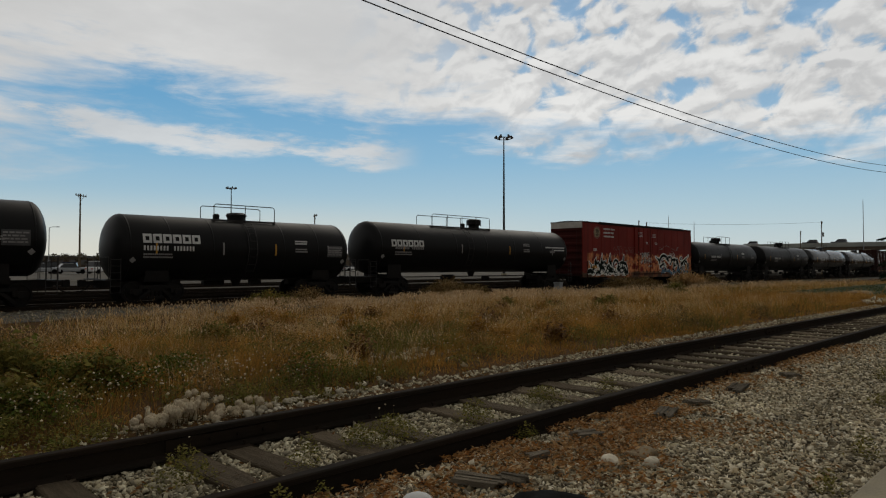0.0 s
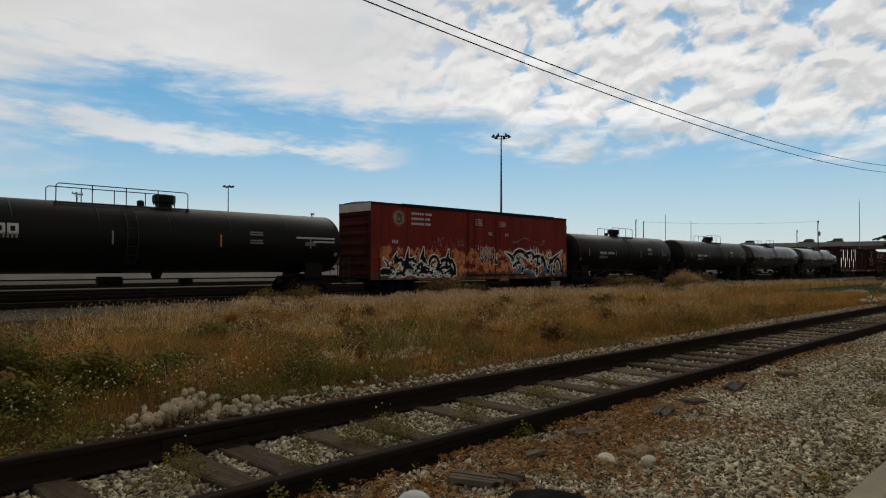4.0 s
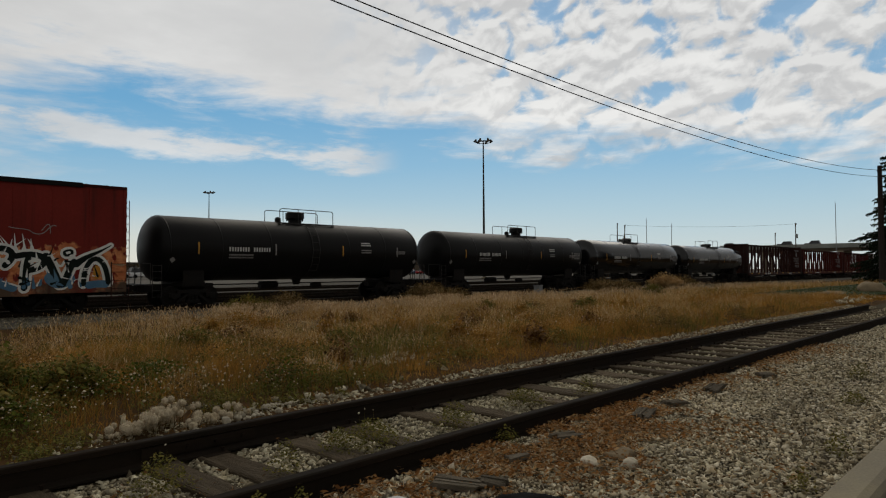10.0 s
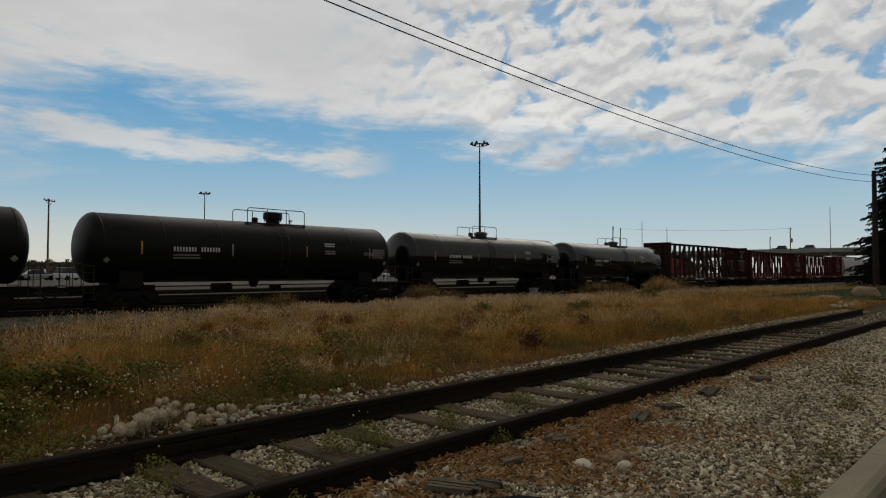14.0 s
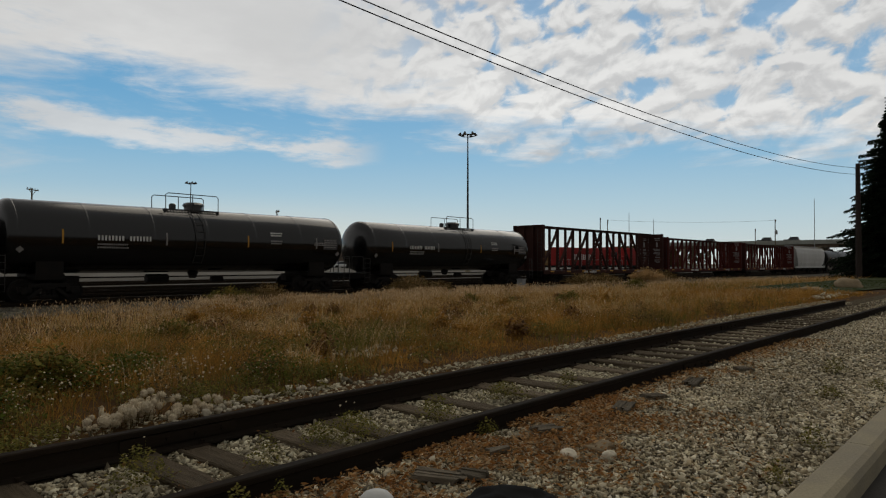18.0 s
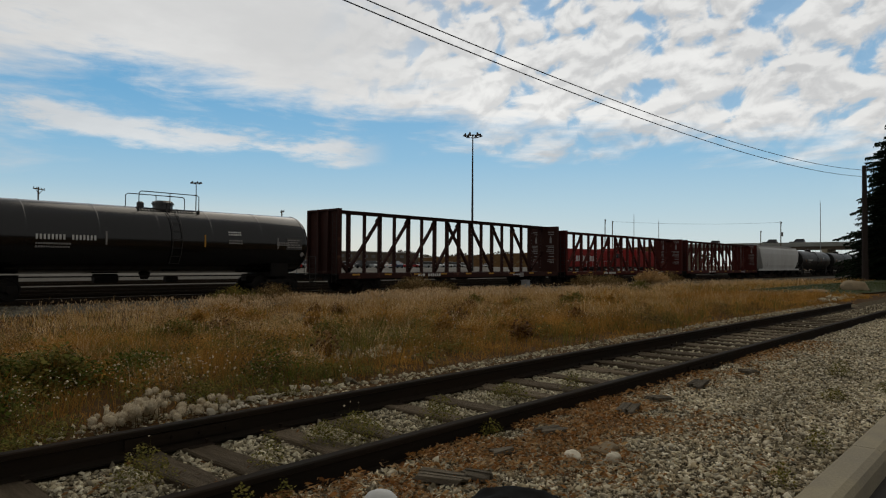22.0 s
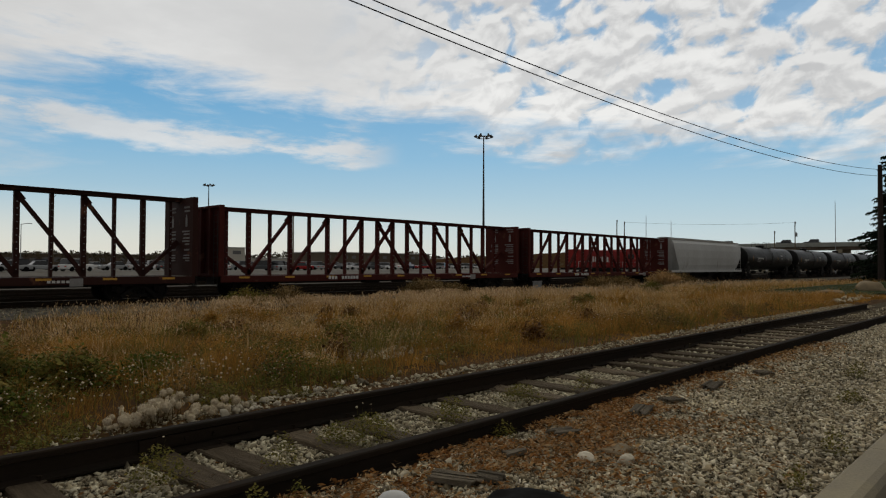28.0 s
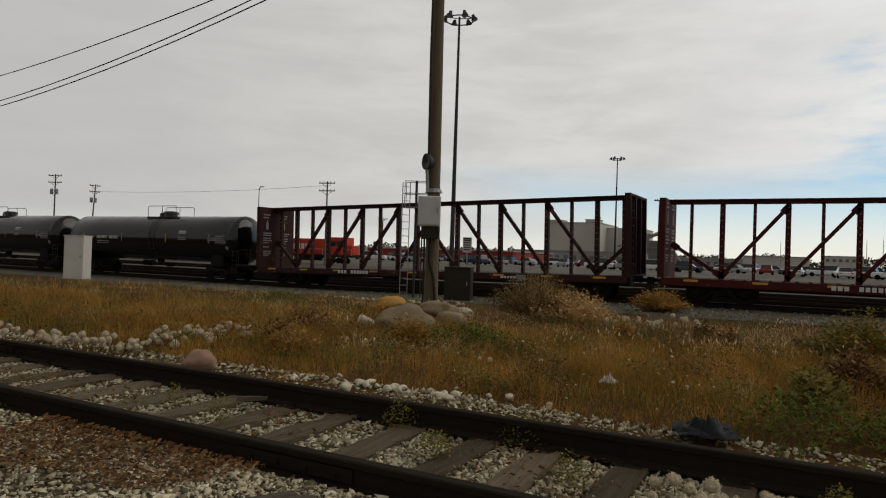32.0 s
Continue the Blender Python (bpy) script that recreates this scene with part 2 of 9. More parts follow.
def palette(name, colours, rough=0.9, translucent=0.0, patchy=0.0, patch_scale=1.3):
    """One of several colours for each separate piece of a mesh."""
    m = bpy.data.materials.new(name)
    m.use_nodes = True
    nd, lk = m.node_tree.nodes, m.node_tree.links
    b = nd["Principled BSDF"]
    b.inputs["Roughness"].default_value = rough
    b.inputs["Specular IOR Level"].default_value = 0.06
    r = nd.new("ShaderNodeValToRGB")
    r.color_ramp.interpolation = "LINEAR"
    el_ = r.color_ramp.elements
    while len(el_) < len(colours):
        el_.new(0.5)
    for i, c in enumerate(colours):
        el_[i].position = i / (len(colours) - 1)
        el_[i].color = (*c, 1)
    lk.new(nd.new("ShaderNodeNewGeometry").outputs["Random Per Island"], r.inputs[0])
    col = r.outputs[0]
    if patchy:
        nz_ = nd.new("ShaderNodeTexNoise")
        nz_.inputs["Scale"].default_value, nz_.inputs["Detail"].default_value = patch_scale, 4
        lk.new(nd.new("ShaderNodeTexCoord").outputs["Object"], nz_.inputs["Vector"])
        mr = nd.new("ShaderNodeMapRange")
        mr.inputs[1].default_value, mr.inputs[2].default_value = 0.3, 0.7
        mr.inputs[3].default_value, mr.inputs[4].default_value = 1 - patchy, 1 + patchy
        lk.new(nz_.outputs[0], mr.inputs[0])
        sc_ = nd.new("ShaderNodeVectorMath")
        sc_.operation = "SCALE"
        lk.new(col, sc_.inputs[0])
        lk.new(mr.outputs[0], sc_.inputs["Scale"])
        col = sc_.outputs[0]
    lk.new(col, b.inputs["Base Color"])
    if translucent:
        t = nd.new("ShaderNodeBsdfTranslucent")
        lk.new(col, t.inputs[0])
        mx = nd.new("ShaderNodeMixShader")
        mx.inputs[0].default_value = translucent
        lk.new(b.outputs[0], mx.inputs[1])
        lk.new(t.outputs[0], mx.inputs[2])
        lk.new(mx.outputs[0], nd["Material Output"].inputs[0])
    return m


M_BLACK = material("black tank paint", (0.0065, 0.0065, 0.0065), 0.40, spec=0.13, second=(0.012, 0.0115, 0.011), scale=0.8, fine=25, grain=0.2, stretch=(0.4, 1, 1.5))
M_GLOSS = material("glossy black tank paint", (0.0035, 0.0037, 0.004), 0.15, spec=0.52, second=(0.007, 0.007, 0.0075), scale=0.6, fine=25, grain=0.15, stretch=(0.4, 1, 1.5))
M_UNDER = material("grimy running gear steel", (0.007, 0.0065, 0.006), 0.8, spec=0.2, second=(0.018, 0.013, 0.010), scale=4, fine=30, bump=0.2)
M_RAILING = material("dark handrail steel", (0.03, 0.03, 0.03), 0.5, second=(0.05, 0.04, 0.035), scale=6)
M_WHITE = material("white stencil paint", (0.62, 0.62, 0.60), 0.6, second=(0.45, 0.45, 0.43), scale=2)
M_DULLW = material("faded stencil paint", (0.30, 0.29, 0.28), 0.7, second=(0.16, 0.15, 0.15), scale=2)
M_YELLOW = material("yellow reflective strip", (0.58, 0.31, 0.05), 0.6, second=(0.30, 0.15, 0.03), scale=3)
M_RED = material("faded red boxcar paint", (0.185, 0.020, 0.014), 0.6, second=(0.11, 0.014, 0.011), scale=0.55, fine=14, grain=0.2, stretch=(1, 1, 0.5), third=(0.28, 0.040, 0.025), third_scale=0.5, third_at=0.58)
# darker than the side's red: the end's shade is put into the colour
M_REDEND = material("red boxcar paint darkened for shade", (0.060, 0.014, 0.012), 0.8, spec=0.05, second=(0.022, 0.009, 0.008), scale=0.8, fine=14)
M_BROWN = material("weathered brown car paint", (0.036, 0.013, 0.0095), 0.7, spec=0.15, second=(0.04, 0.014, 0.011), scale=0.9, fine=20, third=(0.12, 0.05, 0.03), third_scale=1.4, third_at=0.62)
M_MAROON = material("weathered red truss paint", (0.070, 0.0135, 0.010), 0.7, spec=0.12, second=(0.05, 0.012, 0.010), scale=0.9, fine=20, third=(0.12, 0.05, 0.03), third_scale=1.4, third_at=0.63)
M_GREYCAR = material("light grey hopper paint", (0.56, 0.57, 0.56), 0.55, second=(0.45, 0.45, 0.43), scale=0.5, fine=10, stretch=(1, 1, 0.3), third=(0.22, 0.19, 0.16), third_scale=0.7, third_at=0.66)
M_ROOFW = material("weathered white roof edge", (0.50, 0.48, 0.44), 0.6, second=(0.32, 0.27, 0.22), scale=2)
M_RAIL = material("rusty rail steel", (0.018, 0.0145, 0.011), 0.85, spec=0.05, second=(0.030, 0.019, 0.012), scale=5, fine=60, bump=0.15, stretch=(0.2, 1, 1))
M_RAILTOP = material("paler brown rail top", (0.085, 0.066, 0.050), 0.8, 0.0, spec=0.08, second=(0.05, 0.038, 0.028), scale=7, stretch=(0.2, 1, 1))
M_TIE = material("weathered grey sleeper wood", (0.15, 0.118, 0.080), 0.9, spec=0.05, second=(0.045, 0.034, 0.025), scale=3, fine=30, grain=0.6, bump=0.8, objrand=0.35, stretch=(9, 0.6, 4))
M_SOIL = material("dry field soil", (0.085, 0.046, 0.018), 0.95, spec=0.03, second=(0.045, 0.028, 0.012), scale=0.6, fine=18, grain=0.4, bump=0.5, third=(0.095, 0.072, 0.04), third_scale=0.35, third_at=0.58)
M_GRAVEL = material("grey gravel bed", (0.10, 0.08, 0.05), 0.95, spec=0.03, second=(0.045, 0.037, 0.025), scale=18, fine=70, grain=0.5, bump=0.9)
M_BALLAST = material("dark yard ballast", (0.12, 0.11, 0.094), 0.95, spec=0.03, second=(0.06, 0.054, 0.047), scale=1.5, fine=22, grain=0.5, bump=0.7)
M_ASPHALT = material("grey asphalt", (0.062, 0.056, 0.050), 0.9, spec=0.08, second=(0.04, 0.038, 0.036), scale=1.2, fine=90, grain=0.3, bump=0.3)
M_LOT = material("pale worn car park asphalt", (0.17, 0.16, 0.14), 0.9, spec=0.05, second=(0.11, 0.10, 0.09), scale=0.3, fine=3, grain=0.2)
M_CONCRETE = material("worn concrete", (0.31, 0.27, 0.185), 0.85, spec=0.06, second=(0.21, 0.19, 0.16), scale=2.5, fine=50, grain=0.2, bump=0.25)
M_STONE = material("pale limestone", (0.62, 0.56, 0.44), 0.9, spec=0.05, second=(0.36, 0.31, 0.22), scale=3, fine=40, grain=0.25, bump=0.5, objrand=0.2)
M_BOULDER = material("tan boulder rock", (0.26, 0.20, 0.125), 0.9, spec=0.05, second=(0.15, 0.12, 0.08), scale=2.5, fine=25, bump=0.6, objrand=0.15)
M_POLE = material("weathered pole wood", (0.15, 0.115, 0.075), 0.85, second=(0.09, 0.07, 0.045), scale=4, fine=30, bump=0.3, stretch=(4, 4, 0.3))
# M_POLE darkened: the end pole's backlit look is put into its colour
M_POLEBACKLIT = material("pole wood darkened for backlight", (0.035, 0.026, 0.022), 0.8, second=(0.02, 0.016, 0.014), scale=3, stretch=(4, 4, 0.3))
# grey-green concrete of the overpass with darker patches
M_BRIDGE = material("grey-green bridge concrete", (0.30, 0.31, 0.28), 0.85, second=(0.19, 0.19, 0.17), scale=0.4, fine=4)
M_STEEL = material("galvanised steel", (0.30, 0.31, 0.32), 0.5, 0.4, second=(0.2, 0.2, 0.2), scale=3)
M_DARKSTEEL = material("dark mast steel", (0.035, 0.036, 0.038), 0.5, second=(0.06, 0.05, 0.045), scale=2)
M_BOXGREY = material("light grey enamel", (0.52, 0.52, 0.50), 0.5, second=(0.42, 0.42, 0.40), scale=2, grain=0.1)
M_CABW = material("white cabinet enamel", (0.62, 0.60, 0.54), 0.5, second=(0.5, 0.47, 0.42), scale=1.5, grain=0.1)
M_CABB = material("brown cabinet steel", (0.026, 0.021, 0.015), 0.6, second=(0.04, 0.03, 0.022), scale=3)
M_DEEPRED = material("deep red rolling stock paint", (0.29, 0.020, 0.018), 0.6, second=(0.14, 0.016, 0.012), scale=0.7)
M_LOCO = material("bright red locomotive paint", (0.50, 0.045, 0.022), 0.5, second=(0.36, 0.04, 0.022), scale=0.7)
M_BUILD = material("beige concrete elevator", (0.55, 0.53, 0.47), 0.9, second=(0.44, 0.42, 0.38), scale=0.08, fine=2, grain=0.08)
M_FARGREY = material("grey metal siding", (0.36, 0.35, 0.33), 0.8, second=(0.26, 0.25, 0.24), scale=0.1, fine=3)
M_FARRED = material("red shed siding", (0.30, 0.035, 0.025), 0.7, second=(0.22, 0.03, 0.022), scale=0.2, fine=3)
M_FARDARK = material("dark far block", (0.13, 0.10, 0.072), 0.85, second=(0.085, 0.068, 0.05), scale=0.15, fine=3)
M_FARTREE = palette("autumn thicket", [(0.05, 0.052, 0.03), (0.085, 0.075, 0.04), (0.11, 0.085, 0.05), (0.045, 0.042, 0.03), (0.075, 0.055, 0.04)])
M_NEEDLE = palette("spruce needles", [(0.012, 0.022, 0.012), (0.022, 0.036, 0.018), (0.016, 0.026, 0.018)], 0.7)
M_LAWN = material("short green lawn", (0.030, 0.044, 0.010), 0.95, second=(0.055, 0.052, 0.018), scale=0.7, fine=40, grain=0.4, bump=0.5)
M_GLASS = material("dark window glass", (0.012, 0.014, 0.016), 0.08, spec=0.5, grain=0.0, mix=0.0)
M_FARPANE = material("hazy far window", (0.16, 0.16, 0.16), 0.4, spec=0.3)
M_LAMP = material("floodlight glass", (0.45, 0.45, 0.44), 0.3)
M_TYRE = material("black rubber", (0.0065, 0.0065, 0.0065), 0.8, spec=0.03)
M_SCRAP = material("grey rotten wood", (0.16, 0.135, 0.10), 0.9, spec=0.04, second=(0.03, 0.025, 0.02), scale=6, fine=40, grain=0.4, bump=0.6, objrand=0.25, stretch=(1, 7, 5))
M_TARP = material("black plastic sheet", (0.010, 0.011, 0.014), 0.55, spec=0.10, second=(0.018, 0.020, 0.024), scale=6)
M_WIRE = material("black wire", (0.015, 0.015, 0.016), 0.6)
M_ORANGE = material("orange lichen rock", (0.46, 0.24, 0.045), 0.9, second=(0.28, 0.19, 0.10), scale=3, fine=25, bump=0.5)



def boxcar_side():
    """Faded red paint with a flaking orange-tan lower half, streaks and rust along the sill."""
    m = material("red boxcar side with flaking lower half", (0.215, 0.022, 0.015), 0.6, second=(0.10, 0.013, 0.010), scale=0.55, fine=14, grain=0.2, stretch=(1, 1, 0.5), third=(0.21, 0.032, 0.022), third_scale=0.5, third_at=0.58)
    nd, lk = m.node_tree.nodes, m.node_tree.links
    b = nd["Principled BSDF"]
    old = b.inputs["Base Color"].links[0].from_socket
    co = nd.new("ShaderNodeTexCoord").outputs["Object"]
    sp = nd.new("ShaderNodeSeparateXYZ")
    lk.new(co, sp.inputs[0])

    def mth(op, a, c):
        n = nd.new("ShaderNodeMath")
        n.operation = op
        for i, v in enumerate((a, c)):
            if isinstance(v, (int, float)):
                n.inputs[i].default_value = v
            else:
                lk.new(v, n.inputs[i])
        return n.outputs[0]

    def nz(scale, detail, stretch):
        mp = nd.new("ShaderNodeMapping")
        mp.inputs["Scale"].default_value = stretch
        lk.new(co, mp.inputs[0])
        n = nd.new("ShaderNodeTexNoise")
        n.inputs["Scale"].default_value, n.inputs["Detail"].default_value = scale, detail
        lk.new(mp.outputs[0], n.inputs["Vector"])
        return n.outputs[0]

    def stepped(v, lo, hi):
        n = nd.new("ShaderNodeMapRange")
        n.inputs[1].default_value, n.inputs[2].default_value = lo, hi
        lk.new(v, n.inputs[0])
        return n.outputs[0]

    def mixed(f, a, c):
        n = nd.new("ShaderNodeMix")
        n.data_type = "RGBA"
        lk.new(f, n.inputs[0])
        for s_, v in ((n.inputs[6], a), (n.inputs[7], c)):
            if isinstance(v, tuple):
                s_.default_value = (*v, 1)
            else:
                lk.new(v, s_)
        return n.outputs[2]

    edge = mth("ADD", mth("MULTIPLY", mth("SUBTRACT", nz(2.2, 2, (1, 1, 0.1)), 0.5), 1.3), mth("MULTIPLY", mth("SUBTRACT", nz(9.0, 4, (1, 1, 1)), 0.5), 0.5))
    low = stepped(mth("ADD", mth("SUBTRACT", 2.62, sp.outputs[2]), edge), -0.02, 0.06)
    left_edge = stepped(sp.outputs[0], -8.9, -8.6)
    flake = mth("MULTIPLY", stepped(nz(0.7, 4, (1, 1, 1.2)), 0.40, 0.46), stepped(nz(3.2, 9, (1, 1, 0.7)), 0.42, 0.47))
    patch = mixed(stepped(nz(3.0, 6, (1, 1, 2)), 0.38, 0.62), (0.72, 0.29, 0.12), (0.50, 0.15, 0.055))
    patch = mixed(stepped(nz(2.0, 8, (1, 1, 3)), 0.55, 0.62), patch, (0.42, 0.28, 0.16))
    col = mixed(mth("MULTIPLY", mth("MULTIPLY", low, left_edge), flake), old, patch)
    rust = stepped(mth("ADD", mth("SUBTRACT", 1.22, sp.outputs[2]), mth("MULTIPLY", mth("SUBTRACT", nz(4.0, 6, (1, 1, 1)), 0.5), 0.6)), 0.0, 0.12)
    col = mixed(mth("MULTIPLY", rust, stepped(nz(1.0, 4, (1, 1, 1)), 0.35, 0.6)), col, (0.10, 0.065, 0.042))
    streak_ = stepped(nz(5.0, 5, (1, 1, 0.06)), 0.57, 0.75)
    col = mixed(mth("MULTIPLY", streak_, 0.6), col, (0.06, 0.014, 0.010))
    lk.new(col, b.inputs["Base Color"])
    return m


M_BOXSIDE = boxcar_side()

# ---- mesh helpers ----


def finish(bm, name, mat, smooth=False):
    me = bpy.data.meshes.new(name)
    bm.to_mesh(me)
    bm.free()
    me.materials.append(mat)
    if smooth:
        me.polygons.foreach_set("use_smooth", [True] * len(me.polygons))
    return me


def part(name, bm, mat, parent, label="", smooth=False, at=None, kind=""):
    """Links a bmesh, or a mesh that is shared, as one part under a thing or a part."""
    me = finish(bm, name, mat, smooth) if isinstance(bm, bmesh.types.BMesh) else bm
    ob = new(name, me)
    ob.parent = parent
    if at is not None:
        ob.matrix_basis = at
    if label:
        ob["label"] = label
    if kind:
        ob["kind"] = kind
    return ob


def thing(name, label, category, m=None, group="", kind=""):
    ob = tagged(new(name), label, category, group, kind)
    if m is not None:
        ob.matrix_basis = m
    return ob


def solid(name, bm, mat, label, category, m=None, group="", kind="", smooth=False):
    me = finish(bm, name, mat, smooth) if isinstance(bm, bmesh.types.BMesh) else bm
    ob = tagged(new(name, me), label, category, group, kind)
    if m is not None:
        ob.matrix_basis = m
    return ob


def box(bm, x0, x1, y0, y1, z0, z1, m=None):
    vs = [bm.verts.new(p) for p in ((x0, y0, z0), (x1, y0, z0), (x1, y1, z0), (x0, y1, z0), (x0, y0, z1), (x1, y0, z1), (x1, y1, z1), (x0, y1, z1))]
    for f in ((3, 2, 1, 0), (4, 5, 6, 7), (0, 1, 5, 4), (1, 2, 6, 5), (2, 3, 7, 6), (3, 0, 4, 7)):
        bm.faces.new([vs[i] for i in f])
    if m is not None:
        bmesh.ops.transform(bm, matrix=m, verts=vs)
    return bm


def bevelled(bm, width, segments=1):
    bmesh.ops.bevel(bm, geom=bm.edges[:], offset=width, segments=segments, affect="EDGES", profile=0.5)
    return bm


def tube(bm, a, b, r, seg=8, r2=None, caps=True):
    a, b = Vector(a), Vector(b)
    d = (b - a).normalized()
    u = d.orthogonal().normalized()
    v = d.cross(u)
    r2 = r if r2 is None else r2
    rings = []
    for p, q in ((a, r), (b, r2)):
        rings.append([bm.verts.new(p + (u * math.cos(i * math.tau / seg) + v * math.sin(i * math.tau / seg)) * q) for i in range(seg)])
    for i in range(seg):
        j = (i + 1) % seg
        bm.faces.new((rings[0][i], rings[0][j], rings[1][j], rings[1][i]))
    if caps:
        bm.faces.new(rings[0][::-1])
        bm.faces.new(rings[1])
    return bm


def pipe(bm, pts, r, seg=6):
    """One bent rod through the points."""
    pts = [Vector(p) for p in pts]
    u = None
    prev = None
    for i, p in enumerate(pts):
        d = (pts[min(i + 1, len(pts) - 1)] - pts[max(i - 1, 0)]).normalized()
        u = d.orthogonal().normalized() if u is None else (u - d * u.dot(d)).normalized()
        v = d.cross(u)
        ring = [bm.verts.new(p + (u * math.cos(k * math.tau / seg) + v * math.sin(k * math.tau / seg)) * r) for k in range(seg)]
        if prev:
            for k in range(seg):
                j = (k + 1) % seg
                bm.faces.new((prev[k], prev[j], ring[j], ring[k]))
        else:
            bm.faces.new(ring[::-1])
        prev = ring
    bm.faces.new(prev)
    return bm


def lathe(bm, profile, axis="z", seg=24):
    """profile: (along, radius) pairs; closed where the radius is 0."""
    rings = []
    for h, r in profile:
        ring = []
        for i in range(1 if r == 0 else seg):
            c, s = r * math.cos(i * math.tau / seg), r * math.sin(i * math.tau / seg)
            ring.append(bm.verts.new({"z": (c, s, h), "x": (h, c, s), "y": (s, h, c)}[axis]))
        rings.append(ring)
    for a, b in zip(rings, rings[1:]):
        if len(a) == len(b) == 1:
            continue
        for i in range(seg):
            j = (i + 1) % seg
            if len(a) == 1:
                bm.faces.new((a[0], b[j], b[i]))
            elif len(b) == 1:
                bm.faces.new((a[i], a[j], b[0]))
            else:
                bm.faces.new((a[i], a[j], b[j], b[i]))
    return bm


def rock(bm, r, squash=0.7, rough=0.25, sub=2, seed=0):
    out = bmesh.ops.create_icosphere(bm, subdivisions=sub, radius=r)
    off = Vector((seed * 7.3, seed * 3.1, seed * 1.7))
    for v in out["verts"]:
        n = noise.noise(v.co / r * 0.9 + off) * rough * 1.6 + noise.noise(v.co / r * 2.3 + off) * rough * 0.7
        v.co *= 1 + n
        v.co.z *= squash
    return bm


def raw_mesh(name, verts, faces, mat, smooth=False):
    """A mesh from arrays: faces all with the same number of corners."""
    me = bpy.data.meshes.new(name)
    k = faces.shape[1]
    me.vertices.add(len(verts))
    me.vertices.foreach_set("co", np.ascontiguousarray(verts, dtype=np.float32).ravel())
    me.loops.add(faces.size)
    me.loops.foreach_set("vertex_index", np.ascontiguousarray(faces, dtype=np.int32).ravel())
    me.polygons.add(len(faces))
    me.polygons.foreach_set("loop_start", np.arange(0, faces.size, k, dtype=np.int32))
    if smooth:
        me.polygons.foreach_set("use_smooth", np.ones(len(faces), dtype=bool))
    me.update(calc_edges=True)
    me.materials.append(mat)
    return me


def smooth(v):
    v = min(max(v, 0.0), 1.0)
    return v * v * (3 - 2 * v)


def bend(x):
    """How far the yard's tracks draw away and how far they fall past the service pole."""
    k = smooth((-2.0 - x) / 26.0)
    return 0.9 * k, -0.36 * k


def yard_fall(x, y):
    return bend(x)[1] * smooth((y - 19.0) / 9.0) * (1.0 - smooth((y - 60.0) / 22.0))


def ground_z(x, y):
    """Height of the field: level by the siding, falling a little towards the yard."""
    t = min(max((y - 6.5) / 17.0, 0.0), 1.0)
    z = 0.08 - 0.46 * t * t * (3 - 2 * t)
    z += 0.10 * math.exp(-((x + 7.3) ** 2 + (y - 12.6) ** 2) / 7.0)
    if 6.3 < y < 24:
        z += 0.05 * noise.noise((x * 0.5, y * 0.5, 0))
    return z + yard_fall(x, y)


# ---- setting: ground, tracks, kerb and road ----
EYE_Z = 1.40
YARD_Z = -0.40          # yard ballast
RAIL_Z = -0.17          # top of the yard's rails
SIDING = (3.336, 4.836)  # the two rails of the near siding
HEAD_Z = 0.20           # top of the siding's rails


def ground_sheet():
    xs = [-3000, -900, -300, -120, -70] + list(np.arange(-50, 90.1, 1.0)) + [110, 160, 300, 900, 3000]
    ys = [-400, -40, 0.9, 1.06] + list(np.arange(1.5, 34, 0.75)) + [40, 60, 100, 200, 500, 1200, 3000]
    vs, fs = [], []
    for y in ys:
        for x in xs:
            z = -0.2 if y < 5.2 else ground_z(x, y) - (0.03 if y < 5.6 else 0)
            vs.append((x, y, z))
    n = len(xs)
    for j in range(len(ys) - 1):
        for i in range(n - 1):
            fs.append((j * n + i, j * n + i + 1, (j + 1) * n + i + 1, (j + 1) * n + i))
    me = raw_mesh("ground", np.array(vs), np.array(fs), M_SOIL, True)
    solid("ground", me, M_SOIL, "dry weedy soil of a field beside a rail yard", "ground", kind="structure")


ground_sheet()


def bed_z(y):
    """The gravel's top: dished between the rails."""
    if y < 3.2:
        return 0.055
    if y < 3.42:
        return 0.055 - (y - 3.2) / 0.22 * 0.075
    if y < 4.76:
        return -0.02
    return -0.02 + min(1.0, (y - 4.76) / 0.25) * 0.06


def gravel_bed():
    xs = np.arange(-60, 40.5, 0.8)
    ys = np.array([1.06, 2.0, 2.8, 3.2, 3.34, 3.42, 4.1, 4.76, 4.86, 5.05, 5.4, 5.75])
    vs = [(x, y + (0.25 * noise.noise((x * 0.4, y, 3)) if y > 5.7 else 0), bed_z(y) + 0.012 * noise.noise((x * 0.7, y * 0.9, 1)) - (0.08 if y > 5.7 else 0)) for y in ys for x in xs]
    n = len(xs)
    fs = [(j * n + i, j * n + i + 1, (j + 1) * n + i + 1, (j + 1) * n + i) for j in range(len(ys) - 1) for i in range(n - 1)]
    solid("gravel_bed", raw_mesh("gravel_bed", np.array(vs), np.array(fs), M_GRAVEL, True), None, "bed of loose pale gravel along the siding", "gravel", kind="structure")


gravel_bed()


